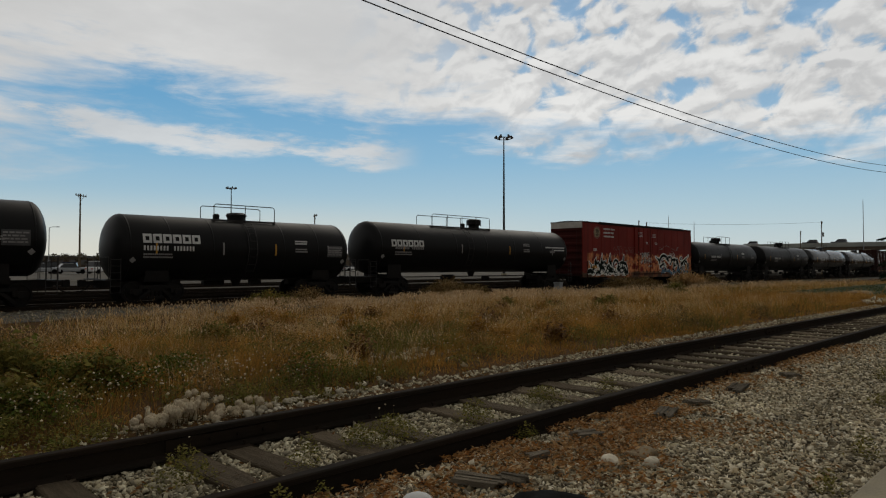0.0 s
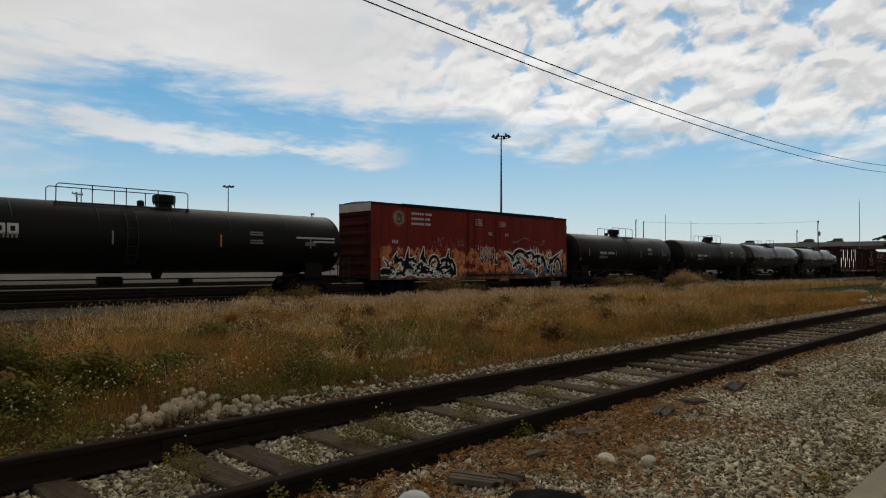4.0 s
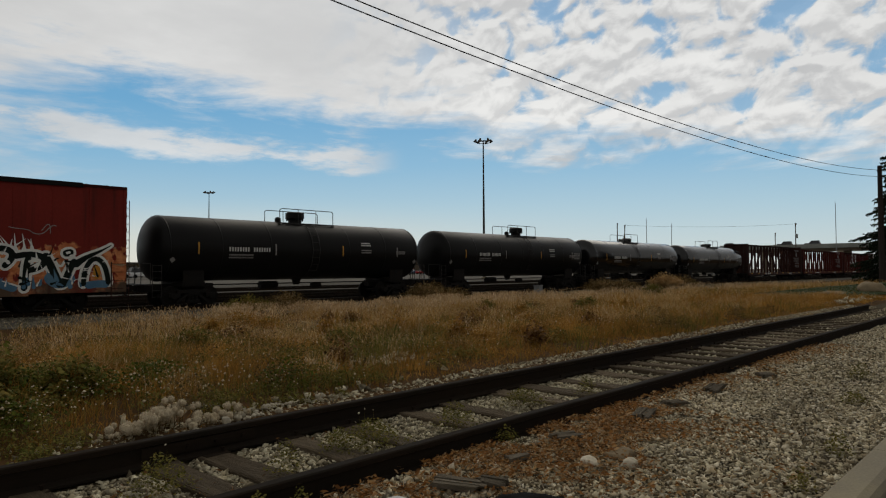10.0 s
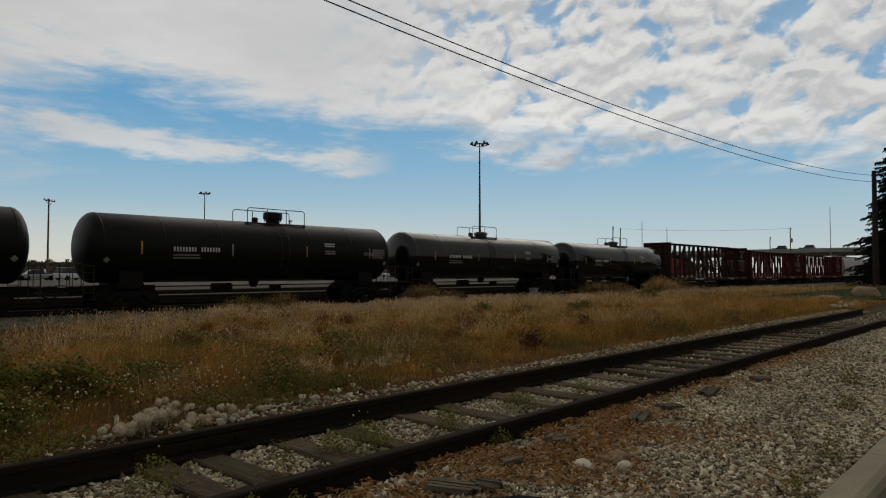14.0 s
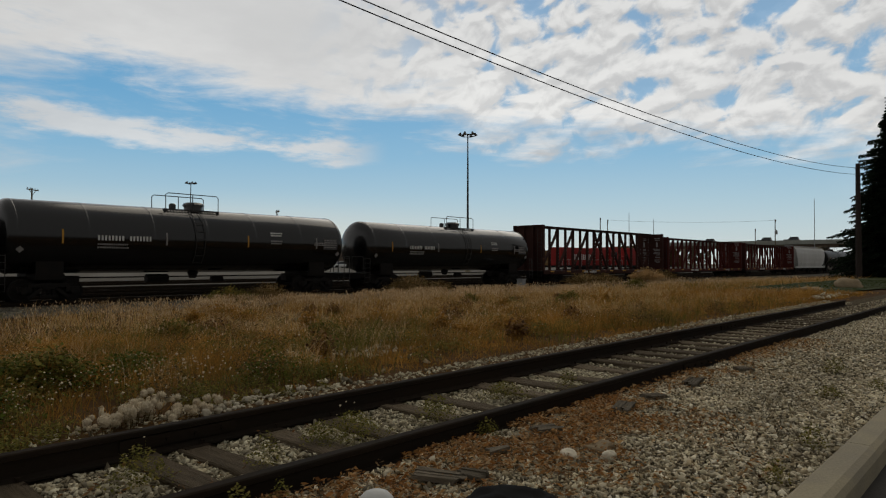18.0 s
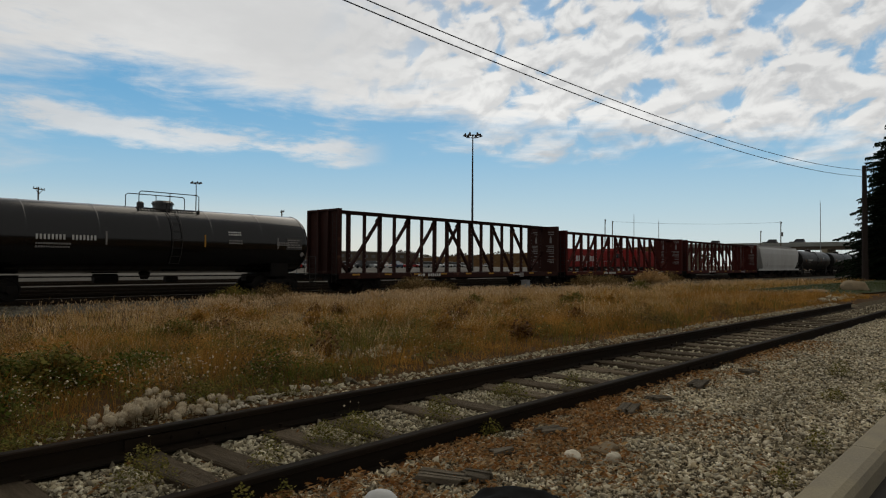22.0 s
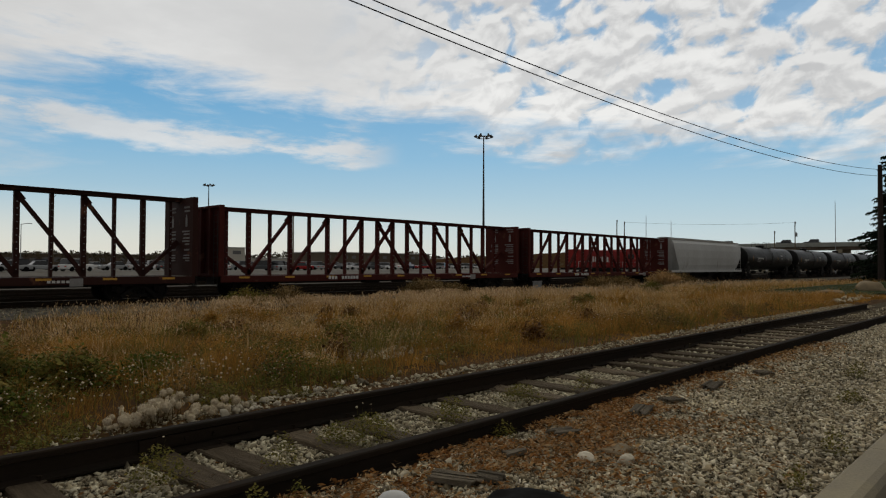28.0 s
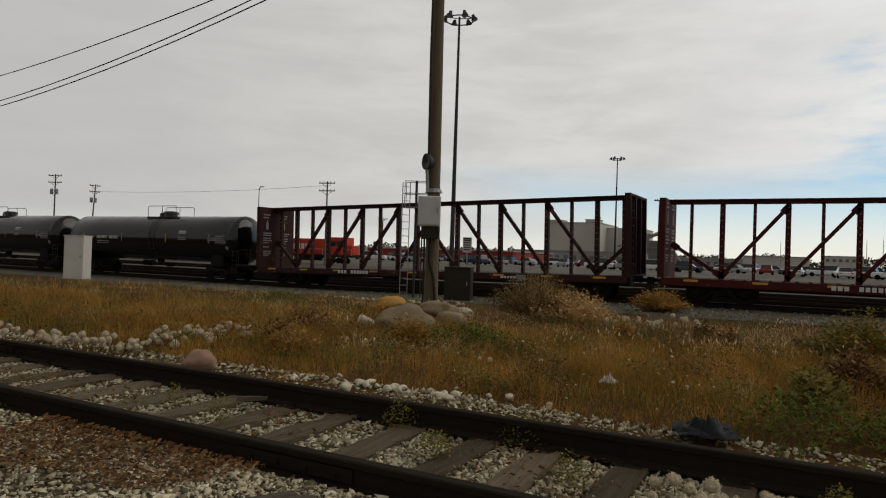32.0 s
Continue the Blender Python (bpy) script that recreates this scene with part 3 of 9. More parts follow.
def sheet(name, x0, x1, y0, y1, z, mat, label, bumps=0.0, step=1.0, ragged=0.0):
    nx, ny = max(2, int((x1 - x0) / step)), max(2, int((y1 - y0) / step))
    gx, gy = np.linspace(x0, x1, nx + 1), np.linspace(y0, y1, ny + 1)
    vs = [(x, y + (ragged * noise.noise((x * 0.4, y, 3)) if y in (gy[0], gy[-1]) else 0), z + yard_fall(x, y) + (bumps * noise.noise((x * 0.6, y * 0.6, 1)) if bumps else 0)) for y in gy for x in gx]
    fs = [(j * (nx + 1) + i, j * (nx + 1) + i + 1, (j + 1) * (nx + 1) + i + 1, (j + 1) * (nx + 1) + i) for j in range(ny) for i in range(nx)]
    return solid(name, raw_mesh(name, np.array(vs), np.array(fs), mat, True), mat, label, name.split("_")[0], kind="structure")


sheet("yard_ballast", -400, 400, 24.2, 86, YARD_Z + 0.045, M_BALLAST, "dark grey ballast of the rail yard", 0.0, 4.0, 1.2)
LOT_Z = 0.38


def lot_bank():
    """Grassy bank from the yard up to the car park."""
    xs, ys = np.linspace(-300, 330, 64), np.array([87.0, 88.5, 91.0, 93.0])
    zs = (YARD_Z - 0.05, YARD_Z + 0.25, LOT_Z - 0.12, LOT_Z - 0.02)
    vs = [(x, y, z + 0.05 * noise.noise((x * 0.2, y, 2))) for y, z in zip(ys, zs) for x in xs]
    n = len(xs)
    fs = [(j * n + i, j * n + i + 1, (j + 1) * n + i + 1, (j + 1) * n + i) for j in range(3) for i in range(n - 1)]
    solid("lot_bank", raw_mesh("lot_bank", np.array(vs), np.array(fs), M_LOT, True), None, "low gravel bank between the yard and the car park", "bank", kind="structure")


lot_bank()
sheet("parking_lot", -300, 330, 92.8, 190, LOT_Z, M_LOT, "pale worn asphalt of a far car park", 0.0, 20.0)
sheet("road", -80, 120, -9, 0.86, -0.075, M_ASPHALT, "grey asphalt road with grit", 0.0, 3.0)
sheet("lawn", 40.5, 110, 2.0, 12.0, 0.15, M_LAWN, "mown green lawn beyond the end of the siding", 0.02, 1.2, 0.8)
sheet("lawn", 34, 40.496, 6.3, 11.6, 0.15, M_LAWN, "mown green lawn beyond the end of the siding", 0.02, 0.9, 0.6)


def kerb():
    root = thing("kerb", "worn concrete kerb between the road and the gravel", "kerb", kind="structure")
    n, length = 26, 3.0
    bm = bmesh.new()
    prof = [(0.86, -0.2), (1.08, -0.2), (1.08, 0.085), (1.06, 0.10), (0.92, 0.10), (0.88, 0.08), (0.86, 0.04)]
    a = [bm.verts.new((0.004, y, z)) for y, z in prof]
    b = [bm.verts.new((length - 0.004, y, z)) for y, z in prof]
    for i in range(len(prof)):
        j = (i + 1) % len(prof)
        bm.faces.new((a[j], a[i], b[i], b[j]))
    bm.faces.new(a)
    bm.faces.new(b[::-1])
    me = finish(bm, "kerbstone", M_CONCRETE)
    for i in range(n):
        part("kerbstone", me, None, root, at=pose(-33.4 + i * length, 0, 0, 0, 0, random.uniform(-0.1, 0.1)))


kerb()


def rail_mesh(x0, x1, scale=1.0, bent=False):
    bm = bmesh.new()
    prof = [(-0.066, 0), (0.066, 0), (0.066, 0.012), (0.012, 0.03), (0.012, 0.115), (0.036, 0.125), (0.036, 0.150), (0.028, 0.157),
            (-0.028, 0.157), (-0.036, 0.150), (-0.036, 0.125), (-0.012, 0.115), (-0.012, 0.03), (-0.066, 0.012)]
    xs = np.linspace(x0, x1, max(2, int((x1 - x0) / (3 if bent else 6))))
    off = [bend(x) if bent else (0.0, 0.0) for x in xs]
    rings = [[bm.verts.new((x, y * scale + o[0], (z - 0.157) * scale + o[1])) for y, z in prof] for x, o in zip(xs, off)]
    for r, s in zip(rings, rings[1:]):
        for i in range(len(prof)):
            j = (i + 1) % len(prof)
            bm.faces.new((r[j], r[i], s[i], s[j]))
    bm.faces.new(rings[0])
    bm.faces.new(rings[-1][::-1])
    bm.normal_update()
    # upward faces of the rail take the paler brown
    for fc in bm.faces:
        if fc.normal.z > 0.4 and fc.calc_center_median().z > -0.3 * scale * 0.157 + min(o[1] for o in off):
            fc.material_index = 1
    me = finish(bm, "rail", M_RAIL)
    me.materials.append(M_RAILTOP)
    return me


def tie_mesh(length=2.6, width=0.23, depth=0.17, cut=0.0):
    bm = bmesh.new()
    box(bm, -width / 2, width / 2, -length / 2, length / 2, -depth, 0)
    bmesh.ops.subdivide_edges(bm, edges=[e for e in bm.edges if abs((e.verts[0].co - e.verts[1].co).y) > 1], cuts=7)
    for v in bm.verts:
        v.co.x += random.uniform(-0.012, 0.012)
        v.co.z += random.uniform(-0.014, 0.006) if v.co.z > -0.05 else 0
    bmesh.ops.bevel(bm, geom=[e for e in bm.edges if e.is_manifold and abs(e.calc_face_angle(0)) > 0.9], offset=0.012, segments=1, affect="EDGES")
    return finish(bm, "sleeper", M_TIE)


# the sleepers lie unevenly where the track has shifted
TIE_NEAR = (-4.38, -3.77, -3.10, -2.48, -1.95, -1.38, -0.72, -0.07, 0.57, 1.25, 2.10, 2.48, 3.14, 3.71, 4.50, 5.05, 5.90, 6.43, 7.10, 7.92)
TIE_X = [-4.38 - 0.605 * k for k in range(45, 0, -1)] + list(TIE_NEAR) + [8.52 + 0.6 * k for k in range(31)]


def siding():
    root = thing("siding_track", "disused rusty siding track on grey wooden sleepers", "railway track", kind="structure")
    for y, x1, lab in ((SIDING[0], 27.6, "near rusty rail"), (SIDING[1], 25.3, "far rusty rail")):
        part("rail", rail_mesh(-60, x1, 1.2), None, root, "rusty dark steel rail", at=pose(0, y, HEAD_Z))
    ties = [tie_mesh() for i in range(6)]
    mid = sum(SIDING) / 2
    for k, x in enumerate(TIE_X):
        part("sleeper", ties[k % 6], None, root, at=pose(x, mid + random.uniform(-0.1, 0.1), 0.030 + random.uniform(-0.010, 0.004), 0, random.uniform(-1.2, 1.2), random.uniform(-2.5, 2.5)))
    # plates and spikes where the rails rest on the sleepers
    bm = bmesh.new()
    box(bm, -0.1, 0.1, -0.15, 0.15, 0, 0.012)
    for sx, sy in ((-0.06, 0.085), (0.06, -0.085), (0.06, 0.085)):
        tube(bm, (sx, sy, 0.0), (sx, sy, 0.045), 0.009, 6)
        tube(bm, (sx, sy, 0.035), (sx, sy, 0.048), 0.017, 6)
    plate = finish(bm, "tie_plate", M_RAIL)
    for x in TIE_X:
        if -10.2 < x < 13:
            for y in SIDING:
                part("tie_plate", plate, None, root, at=pose(x, y, 0.012))
    # bolted joint bars on the rails
    bm = bmesh.new()
    box(bm, -0.45, 0.45, -0.034, -0.014, -0.135, -0.055)
    box(bm, -0.45, 0.45, 0.014, 0.034, -0.135, -0.055)
    for i in range(4):
        tube(bm, (-0.33 + i * 0.22, -0.055, -0.095), (-0.33 + i * 0.22, 0.055, -0.095), 0.016, 6)
    bar = finish(bm, "joint_bar", M_RAIL)
    for x, y in ((-3.1, SIDING[0]), (8.6, SIDING[0]), (2.4, SIDING[1]), (-9.2, SIDING[1]), (14.2, SIDING[1])):
        part("joint_bar", bar, None, root, "bolted joint bar", at=pose(x, y, HEAD_Z))


siding()

TRACKS = (30.4, 35.4, 40.2, 45.0, 54.0, 58.6)


def yard_tracks():
    ties = [tie_mesh(2.6, 0.23, 0.17) for i in range(3)]
    for k, y in enumerate(TRACKS):
        root = thing("yard_track", "straight yard track with dark rails on oil-stained sleepers", "railway track", kind="structure", group="tracks of the yard")
        for s in (-0.7525, 0.7525):
            part("rail", rail_mesh(-300, 330, 1.05, True), None, root, at=pose(0, y + s, RAIL_Z))
        if k == 0:
            for i in range(150):
                x = -36 + i * 0.62
                part("sleeper", ties[i % 3], None, root, at=pose(x, y + bend(x)[0], RAIL_Z - 0.155 + bend(x)[1], 0, 0, random.uniform(-1, 1)))


yard_tracks()

# ---- the freight train ----
SPEED = 5.19
TRAIN_Y = 30.4


def wheelset_mesh():
    bm = bmesh.new()
    for s in (-1, 1):
        y = s * 0.75
        lathe(bm, [(y - 0.07 * s, 0), (y - 0.07 * s, 0.12), (y - 0.05 * s, 0.40), (y - 0.075 * s, 0.40), (y - 0.075 * s, 0.485), (y - 0.045 * s, 0.485), (y - 0.04 * s, 0.457), (y + 0.065 * s, 0.452),
                   (y + 0.065 * s, 0.385), (y + 0.03 * s, 0.37), (y + 0.02 * s, 0.15), (y + 0.075 * s, 0.12), (y + 0.075 * s, 0)], "y", 22)
        for k in range(3):
            a = k * math.tau / 3
            tube(bm, (0.24 * math.cos(a), y + 0.01 * s, 0.24 * math.sin(a)), (0.24 * math.cos(a), y + 0.034 * s, 0.24 * math.sin(a)), 0.045, 8)
    tube(bm, (0, -0.98, 0), (0, 0.98, 0), 0.075, 10)
    bmesh.ops.recalc_face_normals(bm, faces=bm.faces[:])
    return finish(bm, "wheelset", M_UNDER)


def truck_mesh():
    """Cast side frames with spring nests, bearing ends and the bolster between them."""
    bm = bmesh.new()
    for s in (-1, 1):
        y0, y1 = sorted((s * 0.93, s * 1.08))
        for i in (-1, 1):
            box(bm, min(i * 0.62, i * 1.12), max(i * 0.62, i * 1.12), y0, y1, 0.40, 0.60)
            tube(bm, (i * 0.89, s * 0.90, 0.457), (i * 0.89, s * 1.14, 0.457), 0.13, 12)
            d = Matrix.Translation((i * 0.5, 0, 0.36)) @ Matrix.Rotation(i * radians(38), 4, "Y")
            box(bm, -0.3, 0.3, y0, y1, -0.06, 0.06, d)
        box(bm, -0.75, 0.75, y0, y1, 0.60, 0.74)
        box(bm, -0.32, 0.32, y0, y1, 0.17, 0.28)
        for x in (-0.17, 0, 0.17):
            for k in range(4):
                tube(bm, (x, s * 1.0, 0.29 + k * 0.055), (x, s * 1.0, 0.325 + k * 0.055), 0.075, 9)
        box(bm, -0.24, 0.24, y0 + 0.01, y1 + 0.01, 0.51, 0.62)
    box(bm, -0.19, 0.19, -1.05, 1.05, 0.50, 0.76)
    lathe(bm, [(0.76, 0), (0.76, 0.2), (0.86, 0.2), (0.86, 0)], "z", 14)
    return finish(bm, "truck", M_UNDER)


def coupler_mesh():
    bm = bmesh.new()
    box(bm, -0.1, 0.42, -0.09, 0.09, -0.09, 0.09)
    box(bm, 0.40, 0.58, -0.17, 0.13, -0.14, 0.14)
    box(bm, 0.55, 0.66, -0.17, -0.06, -0.13, 0.13)
    tube(bm, (0.60, 0.06, -0.15), (0.60, 0.06, 0.15), 0.07, 8)
    pipe(bm, [(0.1, -0.35, -0.05), (0.28, -0.36, -0.28), (0.5, -0.3, -0.36), (0.64, -0.22, -0.34)], 0.03, 6)
    return finish(bm, "coupler", M_UNDER)


WHEELSET, TRUCK, COUPLER = wheelset_mesh(), truck_mesh(), coupler_mesh()
wheels = []
cars = []


def running_gear(root, span, half):
    """Two trucks with their wheelsets, and the couplers."""
    for s in (-1, 1):
        t = part("truck", TRUCK, None, root, "grimy cast steel truck", at=pose(s * span, 0, 0))
        for w in (-1, 1):
            wheels.append(part("wheelset", WHEELSET, None, t, at=pose(w * 0.89, 0, 0.457)))
        part("coupler", COUPLER, None, root, at=pose(s * half, 0, 0.86, 0, 0, 0 if s > 0 else 180))


def glyphs(bm, x, z, height, widths, gap, y=0.0, depth=0.012):
    """A row of plain bars in place of lettering."""
    for w in widths:
        if w > 0:
            box(bm, x, x + w, y - depth, y, z, z + height)
        x += abs(w) + gap
    return x


def block_word(bm, x, z, h, count, w, y):
    """Heavy hollow block shapes in a row, for a painted mark."""
    t = h * 0.26
    for k in range(count):
        x0 = x + k * w * 1.16
        d = y - 0.012
        box(bm, x0, x0 + t, d, y, z, z + h)
        box(bm, x0 + w - t, x0 + w, d, y, z, z + h)
        box(bm, x0 + t, x0 + w - t, d, y, z + h - t, z + h)
        box(bm, x0 + t, x0 + w - t, d, y, z, z + t)


def on_shell(bm, radius, zc, lift=0.012):
    """Wraps flat lettering, drawn at its height, round the near side of a tank of that radius."""
    tall = [e for e in bm.edges if abs(e.verts[0].co.z - e.verts[1].co.z) > 0.15]
    if tall:
        bmesh.ops.subdivide_edges(bm, edges=tall, cuts=5)
    for v in bm.verts:
        a = (v.co.z - zc) / radius
        r = radius + lift + (-v.co.y)
        v.co.y, v.co.z = -r * math.cos(a), zc + r * math.sin(a)
    return bm


def tank_car(name_label, x_left, length, radius, top, mat, rail_span, rail_at, word=0, marks=(), strips=4, seed=0, panel=0.0, dome=0.0, word_z=0.20, tall=False, low_railing=0.78):
    rnd = random.Random(seed)
    xc = x_left + length / 2
    root = thing("tank_car", name_label, "tank car", pose(xc, TRAIN_Y, RAIL_Z), group="cars of the freight train")
    zc = top - radius
    h = length / 2
    # shell with dished heads
    prof = [(-h, 0)]
    for i in range(1, 9):
        a = i / 8 * math.pi / 2
        prof.append((-h + 0.62 * (1 - math.cos(a)), radius * math.sin(a)))
    rings = [-h * 0.62, -h * 0.3, 0, h * 0.3, h * 0.62]
    prof += [(x, radius) for x in rings]
    prof += [(-x, r) for x, r in prof[8::-1]]
    bm = bmesh.new()
    lathe(bm, prof, "x", 56)
    bmesh.ops.translate(bm, verts=bm.verts[:], vec=(0, 0, zc))
    bmesh.ops.recalc_face_normals(bm, faces=bm.faces[:])
    shell = part("tank_shell", bm, mat, root, smooth=True)
    # weld seams and jacket bands
    for x in rings + [-h + 0.64, h - 0.64]:
        bm = bmesh.new()
        lathe(bm, [(x - 0.035, radius - 0.004), (x - 0.03, radius + 0.006), (x + 0.03, radius + 0.006), (x + 0.035, radius - 0.004)], "x", 56)
        bmesh.ops.translate(bm, verts=bm.verts[:], vec=(0, 0, zc))
        bmesh.ops.recalc_face_normals(bm, faces=bm.faces[:])
        part("seam_band", bm, mat, shell, smooth=True)
    # stub sills and saddles
    for s in (-1, 1):
        bm = bmesh.new()
        a, b = sorted((s * (h - 3.3), s * (h + 0.28)))
        box(bm, a, b, -0.22, 0.22, 0.66, 1.02)
        box(bm, s * (h - 1.9) - 0.55, s * (h - 1.9) + 0.55, -radius * 0.72, radius * 0.72, 0.90, 1.12)
        for k in (-1, 1):
            box(bm, s * (h - 1.9) - 0.5, s * (h - 1.9) + 0.5, k * radius * 0.7 - 0.06, k * radius * 0.7 + 0.06, 1.0, zc - radius * 0.62)
        part("stub_sill", bm, M_UNDER, root)
        # end platform, ladder and grab irons
        bm = bmesh.new()
        e = s * (h + 0.18)
        box(bm, e - 0.13, e + 0.13, -1.42, 1.42, 0.98, 1.03)
        for k in (-1, 1):
            pipe(bm, [(e, k * 1.35, 1.03), (e, k * 1.35, 1.95), (e, k * 0.35, 1.95), (e, k * 0.35, 1.03)], 0.018, 5)
            pipe(bm, [(e - s * 0.45, k * 1.44, 0.45), (e - s * 0.45, k * 1.44, 1.9)], 0.016, 5)
            pipe(bm, [(e - s * 0.05, k * 1.44, 0.45), (e - s * 0.05, k * 1.44, 1.9)], 0.016, 5)
            for z in (0.47, 0.75, 1.03, 1.3, 1.58, 1.85):
                tube(bm, (e - s * 0.45, k * 1.44, z), (e - s * 0.05, k * 1.44, z), 0.013, 5)
        part("end_railing", bm, M_RAILING, root)
    # brake gear below the belly
    bm = bmesh.new()
    tube(bm, (-h * 0.25, 0.3, 0.86), (-h * 0.25 + 1.0, 0.3, 0.86), 0.2, 10)
    tube(bm, (-h + 2.6, -0.5, 0.95), (h - 2.6, -0.5, 0.95), 0.03, 6)
    tube(bm, (h * 0.1, -0.2, 0.80), (h * 0.1 + 0.6, -0.2, 0.80), 0.13, 8)
    part("brake_gear", bm, M_UNDER, root)
    bm = bmesh.new()
    lathe(bm, [(zc - radius - 0.28, 0), (zc - radius - 0.28, 0.16), (zc - radius - 0.1, 0.22), (zc - radius + 0.1, 0.3)], "z", 12)
    part("bottom_outlet", bm, M_UNDER, root)
    # manway and fittings on top
    bm = bmesh.new()
    x = dome
    if tall:
        lathe(bm, [(top - 0.08, 0.36), (top + 0.14, 0.36), (top + 0.22, 0.50), (top + 0.52, 0.50), (top + 0.56, 0.42), (top + 0.57, 0)], "z", 18)
    else:
        lathe(bm, [(top - 0.08, 0.44), (top + 0.18, 0.44), (top + 0.18, 0.50), (top + 0.24, 0.50), (top + 0.34, 0.36), (top + 0.36, 0)], "z", 16)
    bmesh.ops.translate(bm, verts=bm.verts[:], vec=(x, 0, 0))
    for k in range(6):
        a = k * math.tau / 6
        tube(bm, (x + 0.47 * math.cos(a), 0.47 * math.sin(a), top + 0.1), (x + 0.47 * math.cos(a), 0.47 * math.sin(a), top + 0.30), 0.03, 5)
    part("manway", bm, mat, root)
    bm = bmesh.new()
    lathe(bm, [(top - 0.06, 0.16), (top + 0.20, 0.16), (top + 0.26, 0.09), (top + 0.26, 0)], "z", 10)
    bmesh.ops.translate(bm, verts=bm.verts[:], vec=(x - 1.0, 0.1, 0))
    part("safety_valve", bm, mat, root)
    # handrails round the top platform
    a, b = rail_at - rail_span / 2, rail_at + rail_span / 2
    for k in (-1, 1):
        bm = bmesh.new()
        y = k * 0.72
        z0, z1 = top - radius + math.sqrt(radius ** 2 - 0.72 ** 2) - 0.05, top + low_railing - 0.12
        n = max(2, int(rail_span / 1.1))
        pipe(bm, [(a, y, z1 - 0.08), (a + 0.1, y, z1), (b - 0.1, y, z1), (b, y, z1 - 0.08)], 0.021, 6)
        for i in range(n + 1):
            px = a + (b - a) * i / n
            tube(bm, (px, y, z0), (px, y, z1 - (0.08 if i in (0, n) else 0)), 0.02, 6)
        part("handrail", bm, M_RAILING, root)
    bm = bmesh.new()
    for k in (-1, 1):
        bm = bmesh.new()
        for i in range(int(rail_span / 0.14)):
            px = a + i * 0.14
            box(bm, px, px + 0.05, min(k * 0.34, k * 0.74), max(k * 0.34, k * 0.74), top - 0.10, top - 0.06)
        for y_ in (0.36, 0.70):
            box(bm, a, b, k * y_ - 0.02, k * y_ + 0.02, top - 0.13, top - 0.098)
        for px in (a, b):
            box(bm, px - 0.03, px + 0.03, min(k * 0.3, k * 0.76), max(k * 0.3, k * 0.76), top - 0.2, top - 0.055)
        part("top_platform", bm, M_RAILING, root)
    # side ladder from the sill to the platform
    bm = bmesh.new()
    for px in (rail_at - 0.22, rail_at + 0.22):
        pts = [(px, -(radius + 0.09) * math.cos(t), zc + (radius + 0.09) * math.sin(t)) for t in (-0.75, -0.4, 0, 0.4, 0.75, 1.05)]
        pipe(bm, pts, 0.018, 5)
    for t in np.linspace(-0.72, 1.0, 8):
        y, z = -(radius + 0.09) * math.cos(t), zc + (radius + 0.09) * math.sin(t)
        tube(bm, (rail_at - 0.22, y, z), (rail_at + 0.22, y, z), 0.013, 5)
    part("side_ladder", bm, M_RAILING, root)
    # reflective strips along the side
    for i in range(strips):
        px = -h + length * (i + 0.5) / strips + rnd.uniform(-0.2, 0.2)
        bm = bmesh.new()
        box(bm, px - 0.035, px + 0.035, -0.006, 0, zc - 0.28, zc + 0.28)
        on_shell(bm, radius, zc, 0.004)
        part("reflective_strip", bm, M_YELLOW if i % 2 == 0 else M_DULLW, root)
    # painted marks in plain bars
    if word:
        bm = bmesh.new()
        block_word(bm, -h + word, zc + word_z, 0.40, 6, 0.37, 0.0)
        part("painted_mark", on_shell(bm, radius, zc), M_WHITE, root, "white painted maker's mark as plain shapes")
    for mx, mz, mh, ws, bright in marks:
        bm = bmesh.new()
        glyphs(bm, mx, zc + mz, mh, ws, mh * 0.32)
        part("stencil_mark", on_shell(bm, radius, zc), M_WHITE if bright else M_DULLW, root, "small stencilled marks", kind="stuff")
    if panel:
        bm = bmesh.new()
        box(bm, h - 1.75, h - 0.8, -0.006, 0, zc - 0.32, zc + 0.28)
        part("data_panel", on_shell(bm, radius, zc, 0.004), material("grey data panel", (0.09, 0.09, 0.09), 0.7), root)
        bm = bmesh.new()
        for r in range(4):
            glyphs(bm, h - 1.7, zc + 0.14 - r * 0.12, 0.06, [0.1 + rnd.random() * 0.14 for i in range(4)], 0.04)
        part("data_line_block", on_shell(bm, radius, zc, 0.012), M_DULLW, root, kind="stuff")
    # hazard diamonds near both ends
    for s in (-1, 1):
        bm = bmesh.new()
        box(bm, -0.10, 0.10, -0.012, 0, -0.10, 0.10, Matrix.Translation((s * (h - 0.75), 0, zc - 0.55)) @ Matrix.Rotation(radians(45), 4, "Y"))
        part("placard", on_shell(bm, radius, zc, 0.02), M_DULLW, root, "pale diamond placard")
    running_gear(root, h - 1.9, h + 0.26)
    cars.append(root)
    return root


def word_widths(n, h, seed):
    r = random.Random(seed)
    return [h * r.uniform(0.55, 0.85) for i in range(n)]


